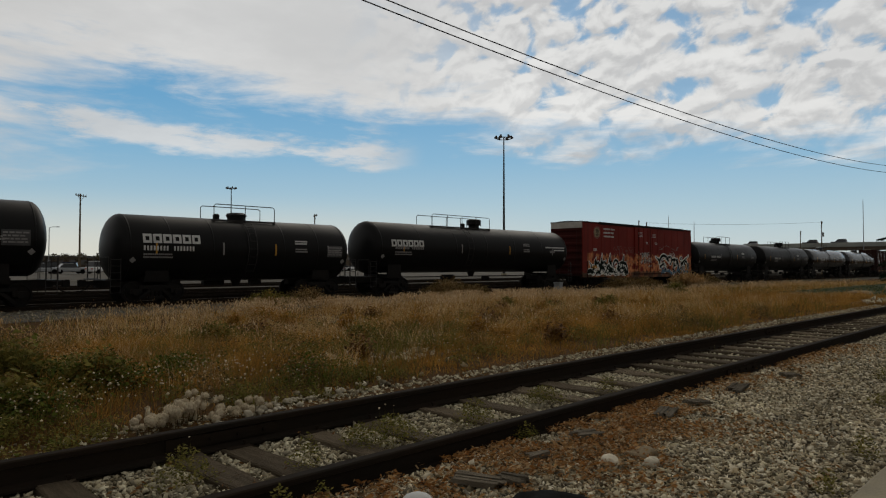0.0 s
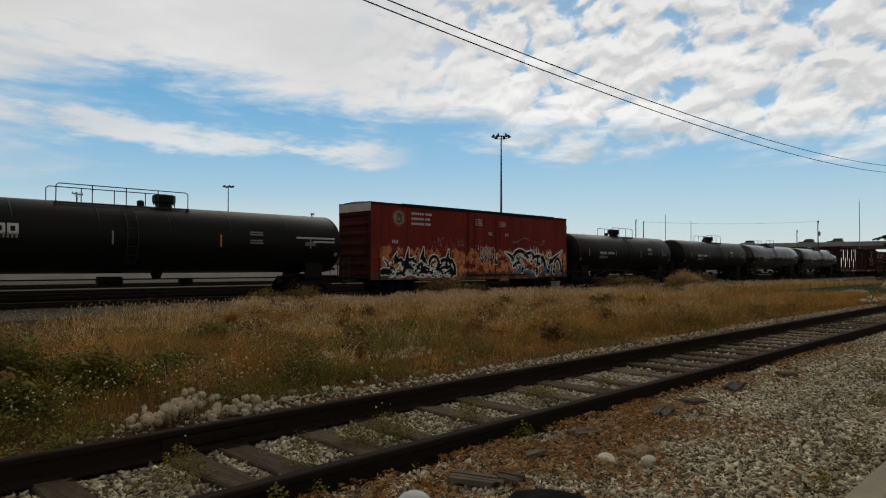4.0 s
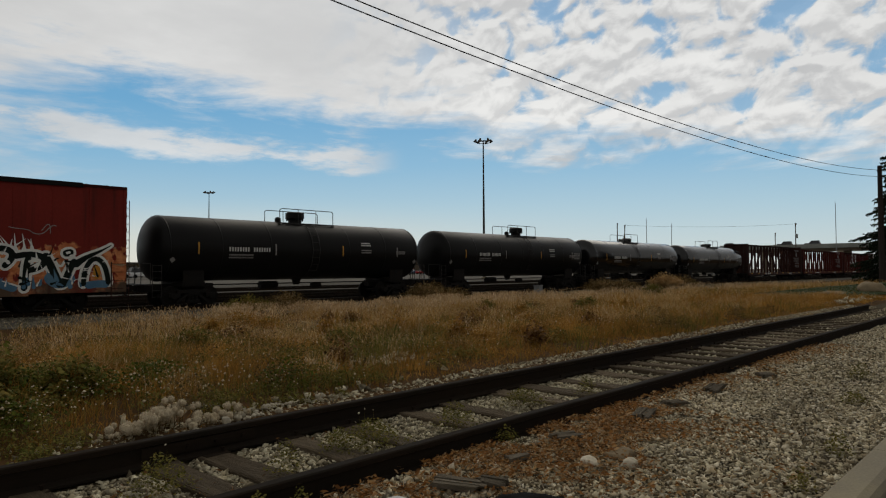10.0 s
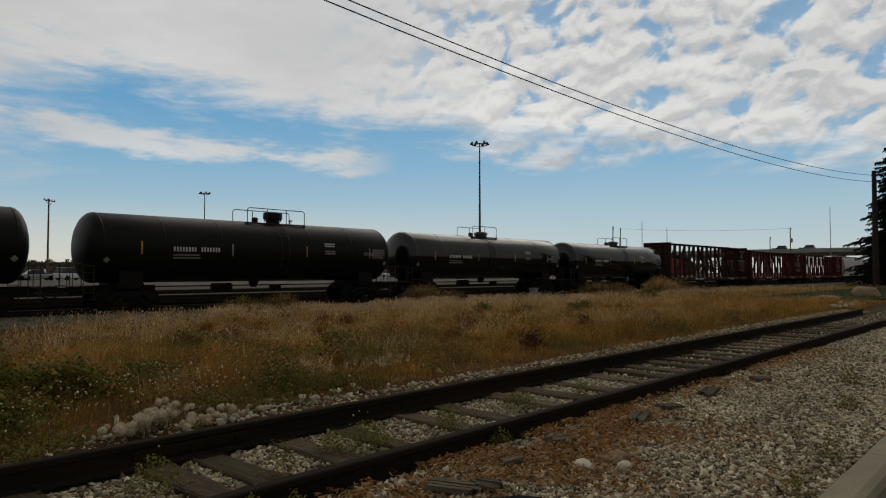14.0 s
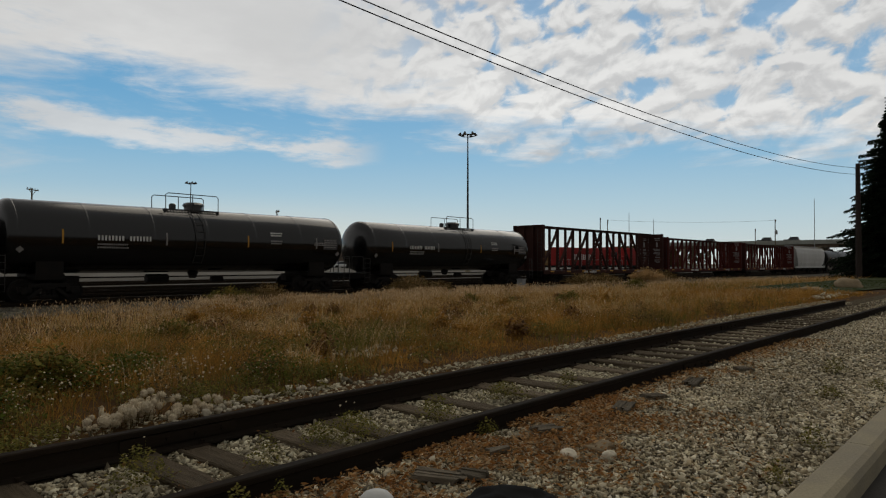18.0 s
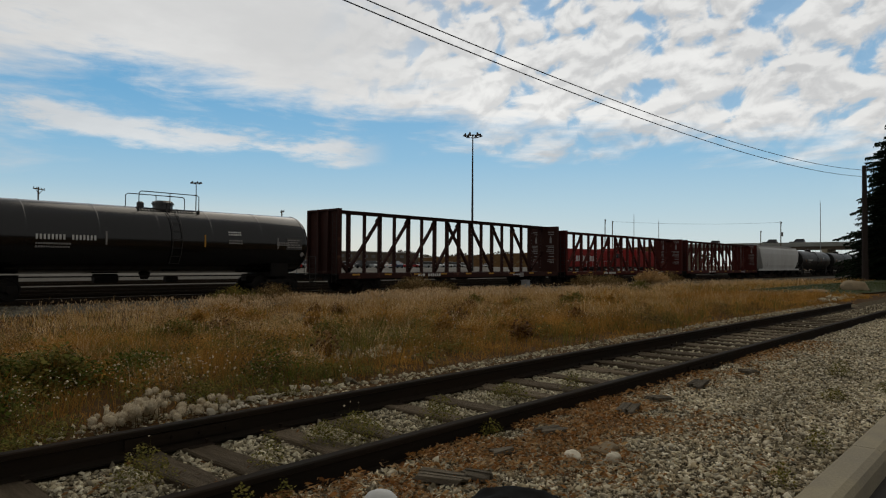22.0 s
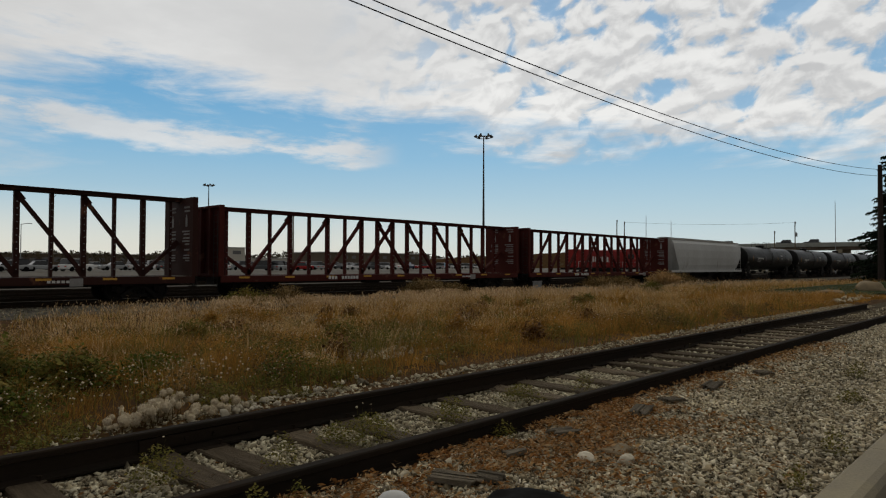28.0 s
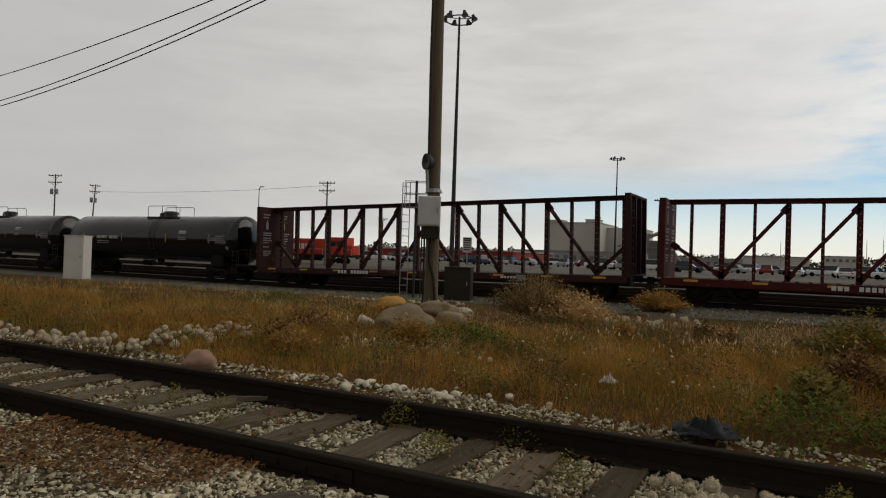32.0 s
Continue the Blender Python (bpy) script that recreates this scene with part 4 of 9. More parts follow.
def marks_for(length, seed, bright=True, number_at=0.21, long_bar=False):
    """Reporting mark and number, a line of small data, and blocks of small data along the side."""
    h = length / 2
    r = random.Random(seed)
    out = [(-h + length * number_at, -0.12, 0.20, [0.075] * 8 + [-0.12] + [0.075] * 7, bright)]
    for k in range(2):
        out.append((-h + length * number_at, -0.32 - 0.13 * k, 0.07, word_widths(14, 0.10, seed + 2 + k), False))
    for k, (px, z) in enumerate(((0.70, 0.42), (0.70, 0.30), (0.70, 0.02), (0.70, -0.10), (0.86, -0.02), (0.86, -0.12))):
        out.append((-h + length * px, z, 0.07, word_widths(7, 0.11, seed + 9 + k), k < 2 and bright))
    if long_bar:
        out.append((h - 3.2, 0.22, 0.09, word_widths(20, 0.13, seed + 30), True))
        out.append((h - 2.2, 0.04, 0.08, word_widths(12, 0.12, seed + 31), True))
    return out


def ribbon(bm, pts, widths, y):
    """A flat painted stroke through the points, with round ends."""
    n = len(pts)
    left, right = [], []
    for i, (x, z) in enumerate(pts):
        xa, za = pts[max(i - 1, 0)]
        xb, zb = pts[min(i + 1, n - 1)]
        d = math.hypot(xb - xa, zb - za) or 1.0
        nx, nz = -(zb - za) / d, (xb - xa) / d
        wd = widths[i] / 2
        left.append(bm.verts.new((x + nx * wd, y, z + nz * wd)))
        right.append(bm.verts.new((x - nx * wd, y, z - nz * wd)))
    for i in range(n - 1):
        bm.faces.new((left[i], right[i], right[i + 1], left[i + 1]))
    for i in (0, n - 1):
        x, z = pts[i]
        r = widths[i] / 2
        bm.faces.new([bm.verts.new((x + r * math.cos(k * math.tau / 10), y + 0.00007 * (1 + min(i, 1)), z + r * math.sin(k * math.tau / 10))) for k in range(10)])


def curve(p0, p1, p2, p3, n=12):
    out = []
    for i in range(n + 1):
        t = i / n
        a, b, c, d = (1 - t) ** 3, 3 * t * (1 - t) ** 2, 3 * t * t * (1 - t), t ** 3
        out.append((a * p0[0] + b * p1[0] + c * p2[0] + d * p3[0], a * p0[1] + b * p1[1] + c * p2[1] + d * p3[1]))
    return out


M_SPRAYW = material("white spray paint", (0.82, 0.82, 0.77), 0.6, second=(0.66, 0.65, 0.61), scale=2.5)
M_SPRAYK = material("black-green spray paint", (0.010, 0.013, 0.011), 0.7, spec=0.05, second=(0.02, 0.027, 0.023), scale=2)
M_SPRAYB = material("blue spray paint", (0.07, 0.16, 0.26), 0.55, second=(0.16, 0.28, 0.36), scale=1.8)
M_SPRAYG = material("grey spray paint", (0.25, 0.26, 0.25), 0.6, second=(0.38, 0.38, 0.36), scale=2.5)
M_SPRAYO = material("orange spray paint", (0.55, 0.26, 0.03), 0.6, second=(0.42, 0.14, 0.03), scale=3)


def spray_paint(root, y):
    """Layers of painted strokes on the near side; they spell nothing."""
    r = random.Random(77)

    def layer(name, strokes, grow, mat, lift):
        for k, (pts, wd) in enumerate(strokes):
            bm = bmesh.new()
            ribbon(bm, pts, [q + grow for q in wd], y - lift - 0.00022 * k)
            part(name, bm, mat, root, kind="stuff")

    def even(c, wd):
        return c, [wd] * len(c)

    def taper(c, wd, tip=0.03):
        n = len(c) - 1
        return c, [wd * (1 - k / n) + tip for k in range(n + 1)]

    def blade(x, base, top, wd):
        n = 10
        return [(x + 0.05 * math.sin(k * 0.8), base + (top - base) * k / n) for k in range(n + 1)], [wd * (0.75 + 0.25 * math.sin(k / n * 5)) * (1 - k / n) ** 0.75 + 0.02 for k in range(n + 1)]

    # wide dark piece with peaks and white edges
    peaks = [blade(-6.73, 1.2, 2.62, 0.60), blade(-5.5, 1.2, 2.66, 0.82), blade(-3.37, 1.2, 2.58, 0.62), blade(-7.64, 1.6, 2.34, 0.48)]
    mass = [even(curve((x, z), (x + dx * 0.3, z + 0.12), (x + dx * 0.7, z - 0.1), (x + dx, z + dz)), wd) for x, z, dx, dz, wd in ((-8.65, 1.2, 0.7, -0.1, 0.36), (-8.2, 1.45, 0.5, 0.1, 0.3), (-7.45, 1.1, 0.6, 0.2, 0.42), (-7.0, 1.5, 0.7, -0.3, 0.40), (-6.2, 1.6, 0.5, -0.2, 0.34), (-6.0, 1.1, 0.8, 0.1, 0.38), (-5.5, 1.5, 0.35, -0.1, 0.42), (-4.7, 1.1, 0.8, 0.15, 0.46), (-4.3, 1.5, 0.3, 0.1, 0.34), (-3.6, 1.45, 0.5, -0.25, 0.5), (-3.5, 1.1, 0.5, 0.0, 0.42))] + [
            taper(curve((-7.95, 1.55), (-8.2, 1.6), (-8.4, 1.75), (-8.6, 2.0)), 0.32), even(curve((-5.05, 1.55), (-4.95, 2.25), (-4.3, 2.3), (-4.22, 1.75)), 0.20),
            even(curve((-4.1, 1.75), (-3.7, 2.05), (-3.4, 1.9), (-3.0, 1.85)), 0.24), taper(curve((-6.9, 1.75), (-6.6, 1.95), (-6.4, 1.9), (-6.1, 2.1)), 0.28), even(curve((-2.9, 1.7), (-2.75, 1.5), (-2.75, 1.3), (-2.72, 1.05)), 0.2), even(curve((-7.3, 1.9), (-7.0, 1.6), (-6.9, 1.5), (-6.7, 1.6)), 0.26)]
    layer("painted_halo", peaks + mass, 0.13, M_SPRAYW, 0.020)
    layer("painted_stroke", peaks, 0.0, M_SPRAYK, 0.024)
    layer("painted_stroke", mass, 0.0, M_SPRAYK, 0.027)
    lights = []
    for x, z, dx, dz, wd in ((-7.5, 1.42, 0.4, 0.02, 0.22), (-6.95, 1.1, 0.3, 0.05, 0.2), (-6.1, 1.35, 0.35, -0.08, 0.2), (-5.3, 0.98, 0.5, 0.03, 0.14), (-4.75, 1.85, 0.15, 0.05, 0.16), (-4.9, 1.5, 0.1, -0.3, 0.2), (-3.85, 1.2, 0.4, 0.1, 0.18), (-3.45, 0.97, 0.3, 0.0, 0.14), (-8.4, 0.98, 0.6, 0.02, 0.15), (-5.75, 1.8, 0.16, 0.05, 0.15),
                             (-3.4, 1.68, 0.12, 0.03, 0.14), (-6.4, 1.55, 0.45, -0.22, 0.06), (-4.1, 1.4, 0.5, 0.2, 0.07), (-5.0, 1.2, 0.3, 0.25, 0.06), (-7.9, 1.3, 0.3, 0.12, 0.05), (-4.45, 1.5, 0.1, 0.1, 0.16), (-6.65, 1.7, 0.1, 0.06, 0.1), (-8.3, 1.75, 0.25, -0.12, 0.05)):
        c = curve((x, z), (x + dx * 0.3, z + dz + 0.06), (x + dx * 0.7, z + dz - 0.05), (x + dx, z + dz))
        lights.append((c, [wd * (0.35 + 0.75 * math.sin(k / 12 * math.pi)) for k in range(13)]))
    layer("painted_highlight", lights, 0.0, M_SPRAYW, 0.031)
    layer("painted_highlight", [even(curve((-6.9, 1.28), (-6.6, 1.4), (-6.2, 1.2), (-5.9, 1.1)), 0.12), even(curve((-4.6, 1.1), (-4.3, 1.25), (-4.1, 1.2), (-3.9, 1.0)), 0.14)], 0.0, M_SPRAYG, 0.033)
    layer("painted_accent", [even([(-8.1, 1.55), (-7.8, 1.56), (-7.6, 1.55)], 0.24), even([(-7.35, 1.3), (-7.35, 1.6)], 0.1)], 0.0, M_SPRAYO, 0.034)
    dots = [even([(x, z), (x + 0.05, z + 0.03)], 0.09) for x, z in ((-6.2, 2.5), (-6.05, 2.25), (-4.65, 2.42), (-2.95, 2.32), (-5.95, 2.4))]
    layer("painted_dot", dots, 0.0, M_SPRAYK, 0.02)
    # paler blue and white piece with rounded strokes
    dark = [even(curve((2.95, 1.95), (3.3, 2.85), (4.2, 2.75), (4.75, 2.05)), 0.26), even(curve((4.35, 2.3), (5.0, 2.7), (5.7, 2.4), (5.1, 1.85)), 0.22), even(curve((5.45, 2.2), (6.6, 2.5), (6.7, 1.75), (5.8, 1.65)), 0.22), even(curve((5.85, 2.1), (5.75, 1.7), (5.8, 1.3), (5.72, 0.98)), 0.22),
            even(curve((6.45, 2.2), (6.7, 1.7), (6.8, 1.4), (6.95, 1.1)), 0.28), even(curve((7.45, 2.0), (7.3, 1.7), (7.2, 1.4), (7.05, 1.1)), 0.24), even(curve((7.8, 1.1), (7.85, 2.45), (8.65, 2.45), (8.75, 1.15)), 0.2), taper(curve((7.55, 1.9), (7.9, 2.25), (8.3, 2.3), (8.85, 2.68)), 0.24), taper(curve((2.95, 2.15), (2.7, 2.3), (2.5, 2.35), (2.2, 2.48)), 0.24),
            even(curve((3.1, 1.55), (3.7, 2.1), (4.4, 1.7), (4.0, 1.2)), 0.22), even([(7.18, 2.33), (7.3, 2.36)], 0.28)]
    layer("painted_halo", dark, 0.20, M_SPRAYW, 0.020)
    low = [even(curve((3.5, 1.05), (4.0, 1.35), (4.6, 1.35), (5.35, 1.0)), 0.30), even(curve((6.6, 1.35), (6.8, 1.1), (7.0, 1.1), (7.3, 1.3)), 0.42), even(curve((8.0, 1.05), (8.3, 1.1), (8.4, 1.1), (8.65, 1.08)), 0.30), even(curve((3.4, 1.5), (3.6, 1.3), (3.5, 1.1), (3.3, 0.95)), 0.2)]
    layer("painted_stroke", low, 0.0, M_SPRAYB, 0.024)
    layer("painted_stroke", dark, 0.0, M_SPRAYK, 0.028)
    shine = [even(curve((3.25, 1.95), (3.5, 2.35), (4.0, 2.35), (4.3, 2.1)), 0.08), even(curve((3.2, 1.75), (3.6, 2.0), (4.0, 1.9), (4.15, 1.5)), 0.10), even(curve((4.6, 1.95), (4.9, 2.1), (5.1, 2.1), (5.2, 1.95)), 0.12), even(curve((5.9, 2.0), (6.2, 2.1), (6.3, 1.9), (6.1, 1.8)), 0.10), even(curve((4.2, 1.25), (4.7, 1.4), (5.2, 1.2), (5.55, 1.05)), 0.06), even(curve((7.95, 1.3), (7.95, 2.1), (8.5, 2.15), (8.58, 1.3)), 0.06), even([(7.2, 2.34), (7.28, 2.36)], 0.10), even(curve((6.75, 2.1), (6.85, 1.8), (7.0, 1.7), (7.1, 2.0)), 0.10)]
    layer("painted_outline", shine, 0.0, M_SPRAYW, 0.032)
    layer("painted_accent", [even([(8.3, 1.42), (8.3, 1.72)], 0.26)], 0.0, M_SPRAYO, 0.035)
    spikes = []
    for k in range(9):
        cx = 5.0 + k * 0.13
        spikes.append(([(cx, 2.3), (cx + r.uniform(-0.1, 0.1), 2.6), (cx + r.uniform(-0.25, 0.25), 2.7 + r.uniform(0.1, 0.4))], [0.12, 0.07, 0.015]))
    layer("painted_spike", spikes, 0.0, M_SPRAYW, 0.019)
    
    def scatter(name, count, x0, x1, z0, z1, length, width, mat, lift, steep):
        """Many short tapered strokes in one mesh: jags, drips and slips of paint."""
        bm = bmesh.new()
        for k in range(count):
            cx, cz = r.uniform(x0, x1), r.uniform(z0, z1)
            a_ = r.uniform(-0.5, 0.5) + (math.pi / 2 if r.random() < steep else 0)
            ln, wd = length * r.uniform(0.4, 1.2), width * r.uniform(0.4, 1.2)
            pts = curve((cx, cz), (cx + ln * 0.3 * math.cos(a_), cz + ln * 0.3 * math.sin(a_) + r.uniform(-0.06, 0.06)), (cx + ln * 0.7 * math.cos(a_), cz + ln * 0.7 * math.sin(a_) + r.uniform(-0.06, 0.06)), (cx + ln * math.cos(a_), cz + ln * math.sin(a_)), 6)
            ribbon(bm, pts, [wd * (1 - q / 6) + 0.008 for q in range(7)], y - lift - 0.00016 * k)
        part(name, bm, mat, root, kind="stuff")

    scatter("painted_shard", 26, -8.5, -3.0, 1.0, 2.0, 0.55, 0.20, M_SPRAYK, 0.0345, 0.5)
    scatter("painted_glint", 46, -8.4, -2.9, 0.98, 1.75, 0.36, 0.11, M_SPRAYW, 0.039, 0.35)
    scatter("painted_drip", 22, 3.2, 8.6, 1.0, 1.25, 0.42, 0.16, M_SPRAYB, 0.0345, 0.9)
    scatter("painted_shard", 20, 3.0, 8.6, 1.1, 2.3, 0.45, 0.12, M_SPRAYK, 0.039, 0.5)
    scatter("painted_glint", 34, 2.9, 8.7, 1.0, 2.4, 0.36, 0.06, M_SPRAYW, 0.043, 0.55)
    scatter("painted_glint", 18, -0.7, 1.2, 1.95, 2.8, 0.22, 0.07, M_SPRAYW, 0.114, 0.6)
    scatter("painted_slip", 16, -9.0, -3.2, 0.96, 1.04, 0.45, 0.10, M_SPRAYW, 0.044, 0.0)
    scatter("paint_fleck", 60, -5.2, -0.2, 2.55, 3.3, 0.10, 0.018, M_SPRAYG, 0.121, 0.5)
    # small two-line tag on the door, thin scribbles above
    tag = []
    for k in range(8):
        cx, cz = -0.38 + (k % 4) * 0.38, 2.60 - (k // 4) * 0.50
        tag.append(even(curve((cx + r.uniform(-0.15, 0.1), cz - 0.18), (cx - 0.12 + r.uniform(-0.1, 0.2), cz + 0.3), (cx + r.uniform(-0.05, 0.2), cz + 0.2), (cx + 0.12, cz - r.uniform(-0.1, 0.2)), 8), 0.08))
    layer("tag_stroke", tag, 0.06, M_SPRAYW, 0.112)
    layer("tag_stroke", tag, 0.0, M_SPRAYK, 0.116)
    layer("tag_stroke", [even([(1.2, 2.0), (1.2, 2.14)], 0.12), even([(1.2, 2.28), (1.2, 2.36)], 0.08), even(curve((0.8, 1.6), (1.0, 1.8), (1.1, 1.5), (1.3, 1.7)), 0.04)], 0.0, M_SPRAYW, 0.112)
    scrib = [even(curve((3.0, 3.2), (3.6, 2.9), (4.0, 3.9), (4.9, 3.35)), 0.028), even(curve((6.0, 3.1), (6.5, 2.9), (6.5, 3.5), (6.8, 3.4)), 0.03), even(curve((6.3, 3.2), (6.5, 3.5), (6.6, 3.6), (6.6, 3.1)), 0.026), even(curve((5.2, 3.3), (5.6, 3.2), (5.8, 3.3), (6.0, 3.1)), 0.022), even(curve((3.0, 3.4), (3.1, 3.3), (3.3, 3.2), (3.7, 3.25)), 0.022)]
    for k in range(12):
        cx, cz = r.uniform(-4.9, -2.0), r.uniform(2.7, 3.35)
        scrib.append(even(curve((cx, cz), (cx + r.uniform(-0.1, 0.1), cz - r.uniform(0.0, 0.3)), (cx + r.uniform(-0.1, 0.2), cz - r.uniform(0, 0.3)), (cx + r.uniform(-0.2, 0.3), cz - r.uniform(0.1, 0.5))), 0.022))
    layer("scribble", scrib, 0.0, M_SPRAYG, 0.020)


def boxcar(x_left, length):
    xc = x_left + length / 2
    root = thing("boxcar", "faded red boxcar with spray-painted side and peeling patches", "boxcar", pose(xc, TRAIN_Y, RAIL_Z), group="cars of the freight train")
    h, w, z0, z1 = length / 2, 1.5, 0.93, 5.10
    for s in (-1, 1):
        bm = bmesh.new()
        y0, y1 = sorted((s * w, s * (w - 0.06)))
        box(bm, -h, h, y0, y1, z0, z1)
        part("side_panel", bm, M_BOXSIDE if s < 0 else M_RED, root)
        # flat posts and panel joints
        for i in range(15):
            px = -h + 0.08 + (length - 0.16) * i / 14
            bm = bmesh.new()
            box(bm, px - 0.045, px + 0.045, min(s * w, s * (w + 0.016)), max(s * w, s * (w + 0.016)), z0 + 0.12, z1 - 0.04)
            part("side_post", bm, M_BOXSIDE if s < 0 else M_RED, root)
        # sill and top chord
        bm = bmesh.new()
        box(bm, -h, h, min(s * (w - 0.06), s * (w + 0.03)), max(s * (w - 0.06), s * (w + 0.03)), z1 - 0.07, z1 + 0.05)
        part("roof_rail", bm, M_REDEND, root)
        # near-black strip along the middle of the roof edge
        bm = bmesh.new()
        bevelled(box(bm, -7.25, 7.75, *sorted((s * (w + 0.034), s * (w + 0.07))), z1 - 0.11, z1 + 0.085), 0.008)
        part("roof_edge", bm, M_UNDER, root, "dark roof edge")
        bm = bmesh.new()
        for a, b, c in ((-h, -h + 3.6, 0.70), (h - 3.6, h, 0.70), (-h + 3.6, h - 3.6, 0.62)):
            box(bm, a, b, min(s * (w - 0.03), s * (w + 0.02)), max(s * (w - 0.03), s * (w + 0.02)), z0 - (0.18 if c > 0.65 else 0.26), z0 + 0.02)
        part("side_sill", bm, M_BOXSIDE if s < 0 else M_RED, root)
        # sliding door with its frame bars
        bm = bmesh.new()
        dy0, dy1 = sorted((s * (w + 0.02), s * (w + 0.075)))
        box(bm, -1.55, 1.65, dy0, dy1, z0 + 0.12, z1 - 0.12)
        door = part("door", bm, M_BOXSIDE if s < 0 else M_RED, root)
        for px in (-1.5, -0.75, 0.0, 0.78, 1.58):
            bm = bmesh.new()
            box(bm, px - 0.03, px + 0.03, *sorted((s * (w + 0.073), s * (w + 0.10))), z0 + 0.14, z1 - 0.14)
            part("door_rib", bm, M_BOXSIDE if s < 0 else M_RED, door)
        for px in (-1.0, 1.1):
            bm = bmesh.new()
            tube(bm, (px, s * (w + 0.12), z0 + 0.2), (px, s * (w + 0.12), z1 - 0.2), 0.022, 6)
            part("locking_rod", bm, M_BROWN, door)
        bm = bmesh.new()
        box(bm, -1.7, 4.4, *sorted((s * (w + 0.02), s * (w + 0.11))), z0 - 0.02, z0 + 0.07)
        part("door_track", bm, M_BROWN, root)
    # corrugated ends with a pale band at the top
    for s in (-1, 1):
        bm = bmesh.new()
        n = 60
        prev = None
        for i in range(n + 1):
            z = z0 + (z1 - 0.45 - z0) * i / n
            x = s * (h - 0.06 + 0.10 * max(0.0, math.sin(i / n * math.pi * 13)) ** 0.5)
            row = [bm.verts.new((x, y, z)) for y in (-w + 0.05, w - 0.05)]
            if prev:
                bm.faces.new((prev[0], prev[1], row[1], row[0]) if s > 0 else (prev[1], prev[0], row[0], row[1]))
            prev = row
        part("corrugated_end", bm, M_REDEND, root, "corrugated end in red darkened for shade")
        bm = bmesh.new()
        box(bm, min(s * (h - 0.03), s * (h + 0.03)), max(s * (h - 0.03), s * (h + 0.03)), -w + 0.02, w - 0.02, z1 - 0.46, z1)
        part("end_band", bm, M_ROOFW, root, "weathered white band")
        bm = bmesh.new()
        for k in (-1, 1):
            y = k * (w - 0.25)
            for q in (-0.2, 0.2):
                tube(bm, (s * (h + 0.13), y + q, 0.5), (s * (h + 0.13), y + q, z1 - 0.5 if k < 0 else 2.4), 0.017, 5)
            for i in range(12 if k < 0 else 6):
                tube(bm, (s * (h + 0.13), y - 0.2, 0.55 + i * 0.34), (s * (h + 0.13), y + 0.2, 0.55 + i * 0.34), 0.014, 5)
            for i in range(5):
                pz = 0.55 + i * 0.34
                tube(bm, (s * (h - 0.15), k * (w + 0.07), pz), (s * (h - 0.6), k * (w + 0.07), pz), 0.014, 5)
            box(bm, *sorted((s * (h - 0.62), s * (h - 0.6))), *sorted((k * (w + 0.01), k * (w + 0.08))), 0.5, 2.0)
        box(bm, min(s * h, s * (h + 0.2)), max(s * h, s * (h + 0.2)), -1.3, 1.3, 0.85, 0.92)
        part("end_ladder", bm, M_BROWN, root)
    bm = bmesh.new()
    ys = np.linspace(-w - 0.02, w + 0.02, 7)
    for i in range(24):
        a, b = -h + length * i / 24, -h + length * (i + 1) / 24
        for ya, yb in zip(ys, ys[1:]):
            za, zb = z1 + 0.03 + 0.09 * (1 - (ya / w) ** 2), z1 + 0.03 + 0.09 * (1 - (yb / w) ** 2)
            bm.faces.new([bm.verts.new(p) for p in ((a, ya, za), (b, ya, za), (b, yb, zb), (a, yb, zb))])
        tube(bm, (a, -w, z1 + 0.05), (a, w, z1 + 0.05), 0.03, 4)
    part("roof", bm, M_STEEL, root, "corrugated metal roof")
    bm = bmesh.new()
    box(bm, -h + 0.3, h - 0.3, -0.35, 0.35, 0.62, 0.93)
    box(bm, -h + 0.05, h - 0.05, -w + 0.08, w - 0.08, 0.86, 0.95)
    tube(bm, (1.0, -0.9, 0.72), (2.2, -0.9, 0.72), 0.19, 10)
    part("underframe", bm, M_UNDER, root)
    # crest, lettering in bars, and small stencils on the near side
    y = -w - 0.002
    bm = bmesh.new()
    lathe(bm, [(y - 0.014, 0), (y - 0.014, 0.37), (y - 0.008, 0.40), (y, 0.40)], "y", 28)
    crest = part("crest", bm, material("gold crest paint", (0.36, 0.30, 0.18), 0.6, second=(0.16, 0.13, 0.08), scale=5), root, "round gold crest painted as plain shapes", at=pose(-h + 2.05, 0, 4.33))
    for k in range(22):
        bm = bmesh.new()
        a_ = k * math.tau / 22
        box(bm, -0.022, 0.022, y - 0.012, y, 0.44, 0.50, Matrix.Rotation(a_, 4, "Y"))
        part("crest_tick", bm, M_DULLW, crest)
    bm = bmesh.new()
    for xa, xb, za, zb in ((-0.22, 0.20, 0.16, 0.25), (-0.14, 0.26, 0.05, 0.16), (-0.20, -0.05, -0.06, 0.05), (0.06, 0.20, -0.10, 0.05), (-0.24, 0.24, -0.24, -0.13), (-0.10, 0.10, -0.31, -0.24), (-0.06, 0.06, 0.25, 0.33)):
        box(bm, xa, xb, y - 0.022, y - 0.0145, za, zb)
    part("shield", bm, M_FARDARK, crest, "dark plain shapes on the crest")
    bm = bmesh.new()
    for r, n in ((0, 8), (1, 7), (2, 7)):
        glyphs(bm, -h + 3.05, 4.58 - r * 0.30, 0.13, word_widths(n + 2, 0.17, 90 + r), 0.05, y)
    glyphs(bm, -h + 1.55, 2.85, 0.20, [0.06] * 4, 0.06, y)
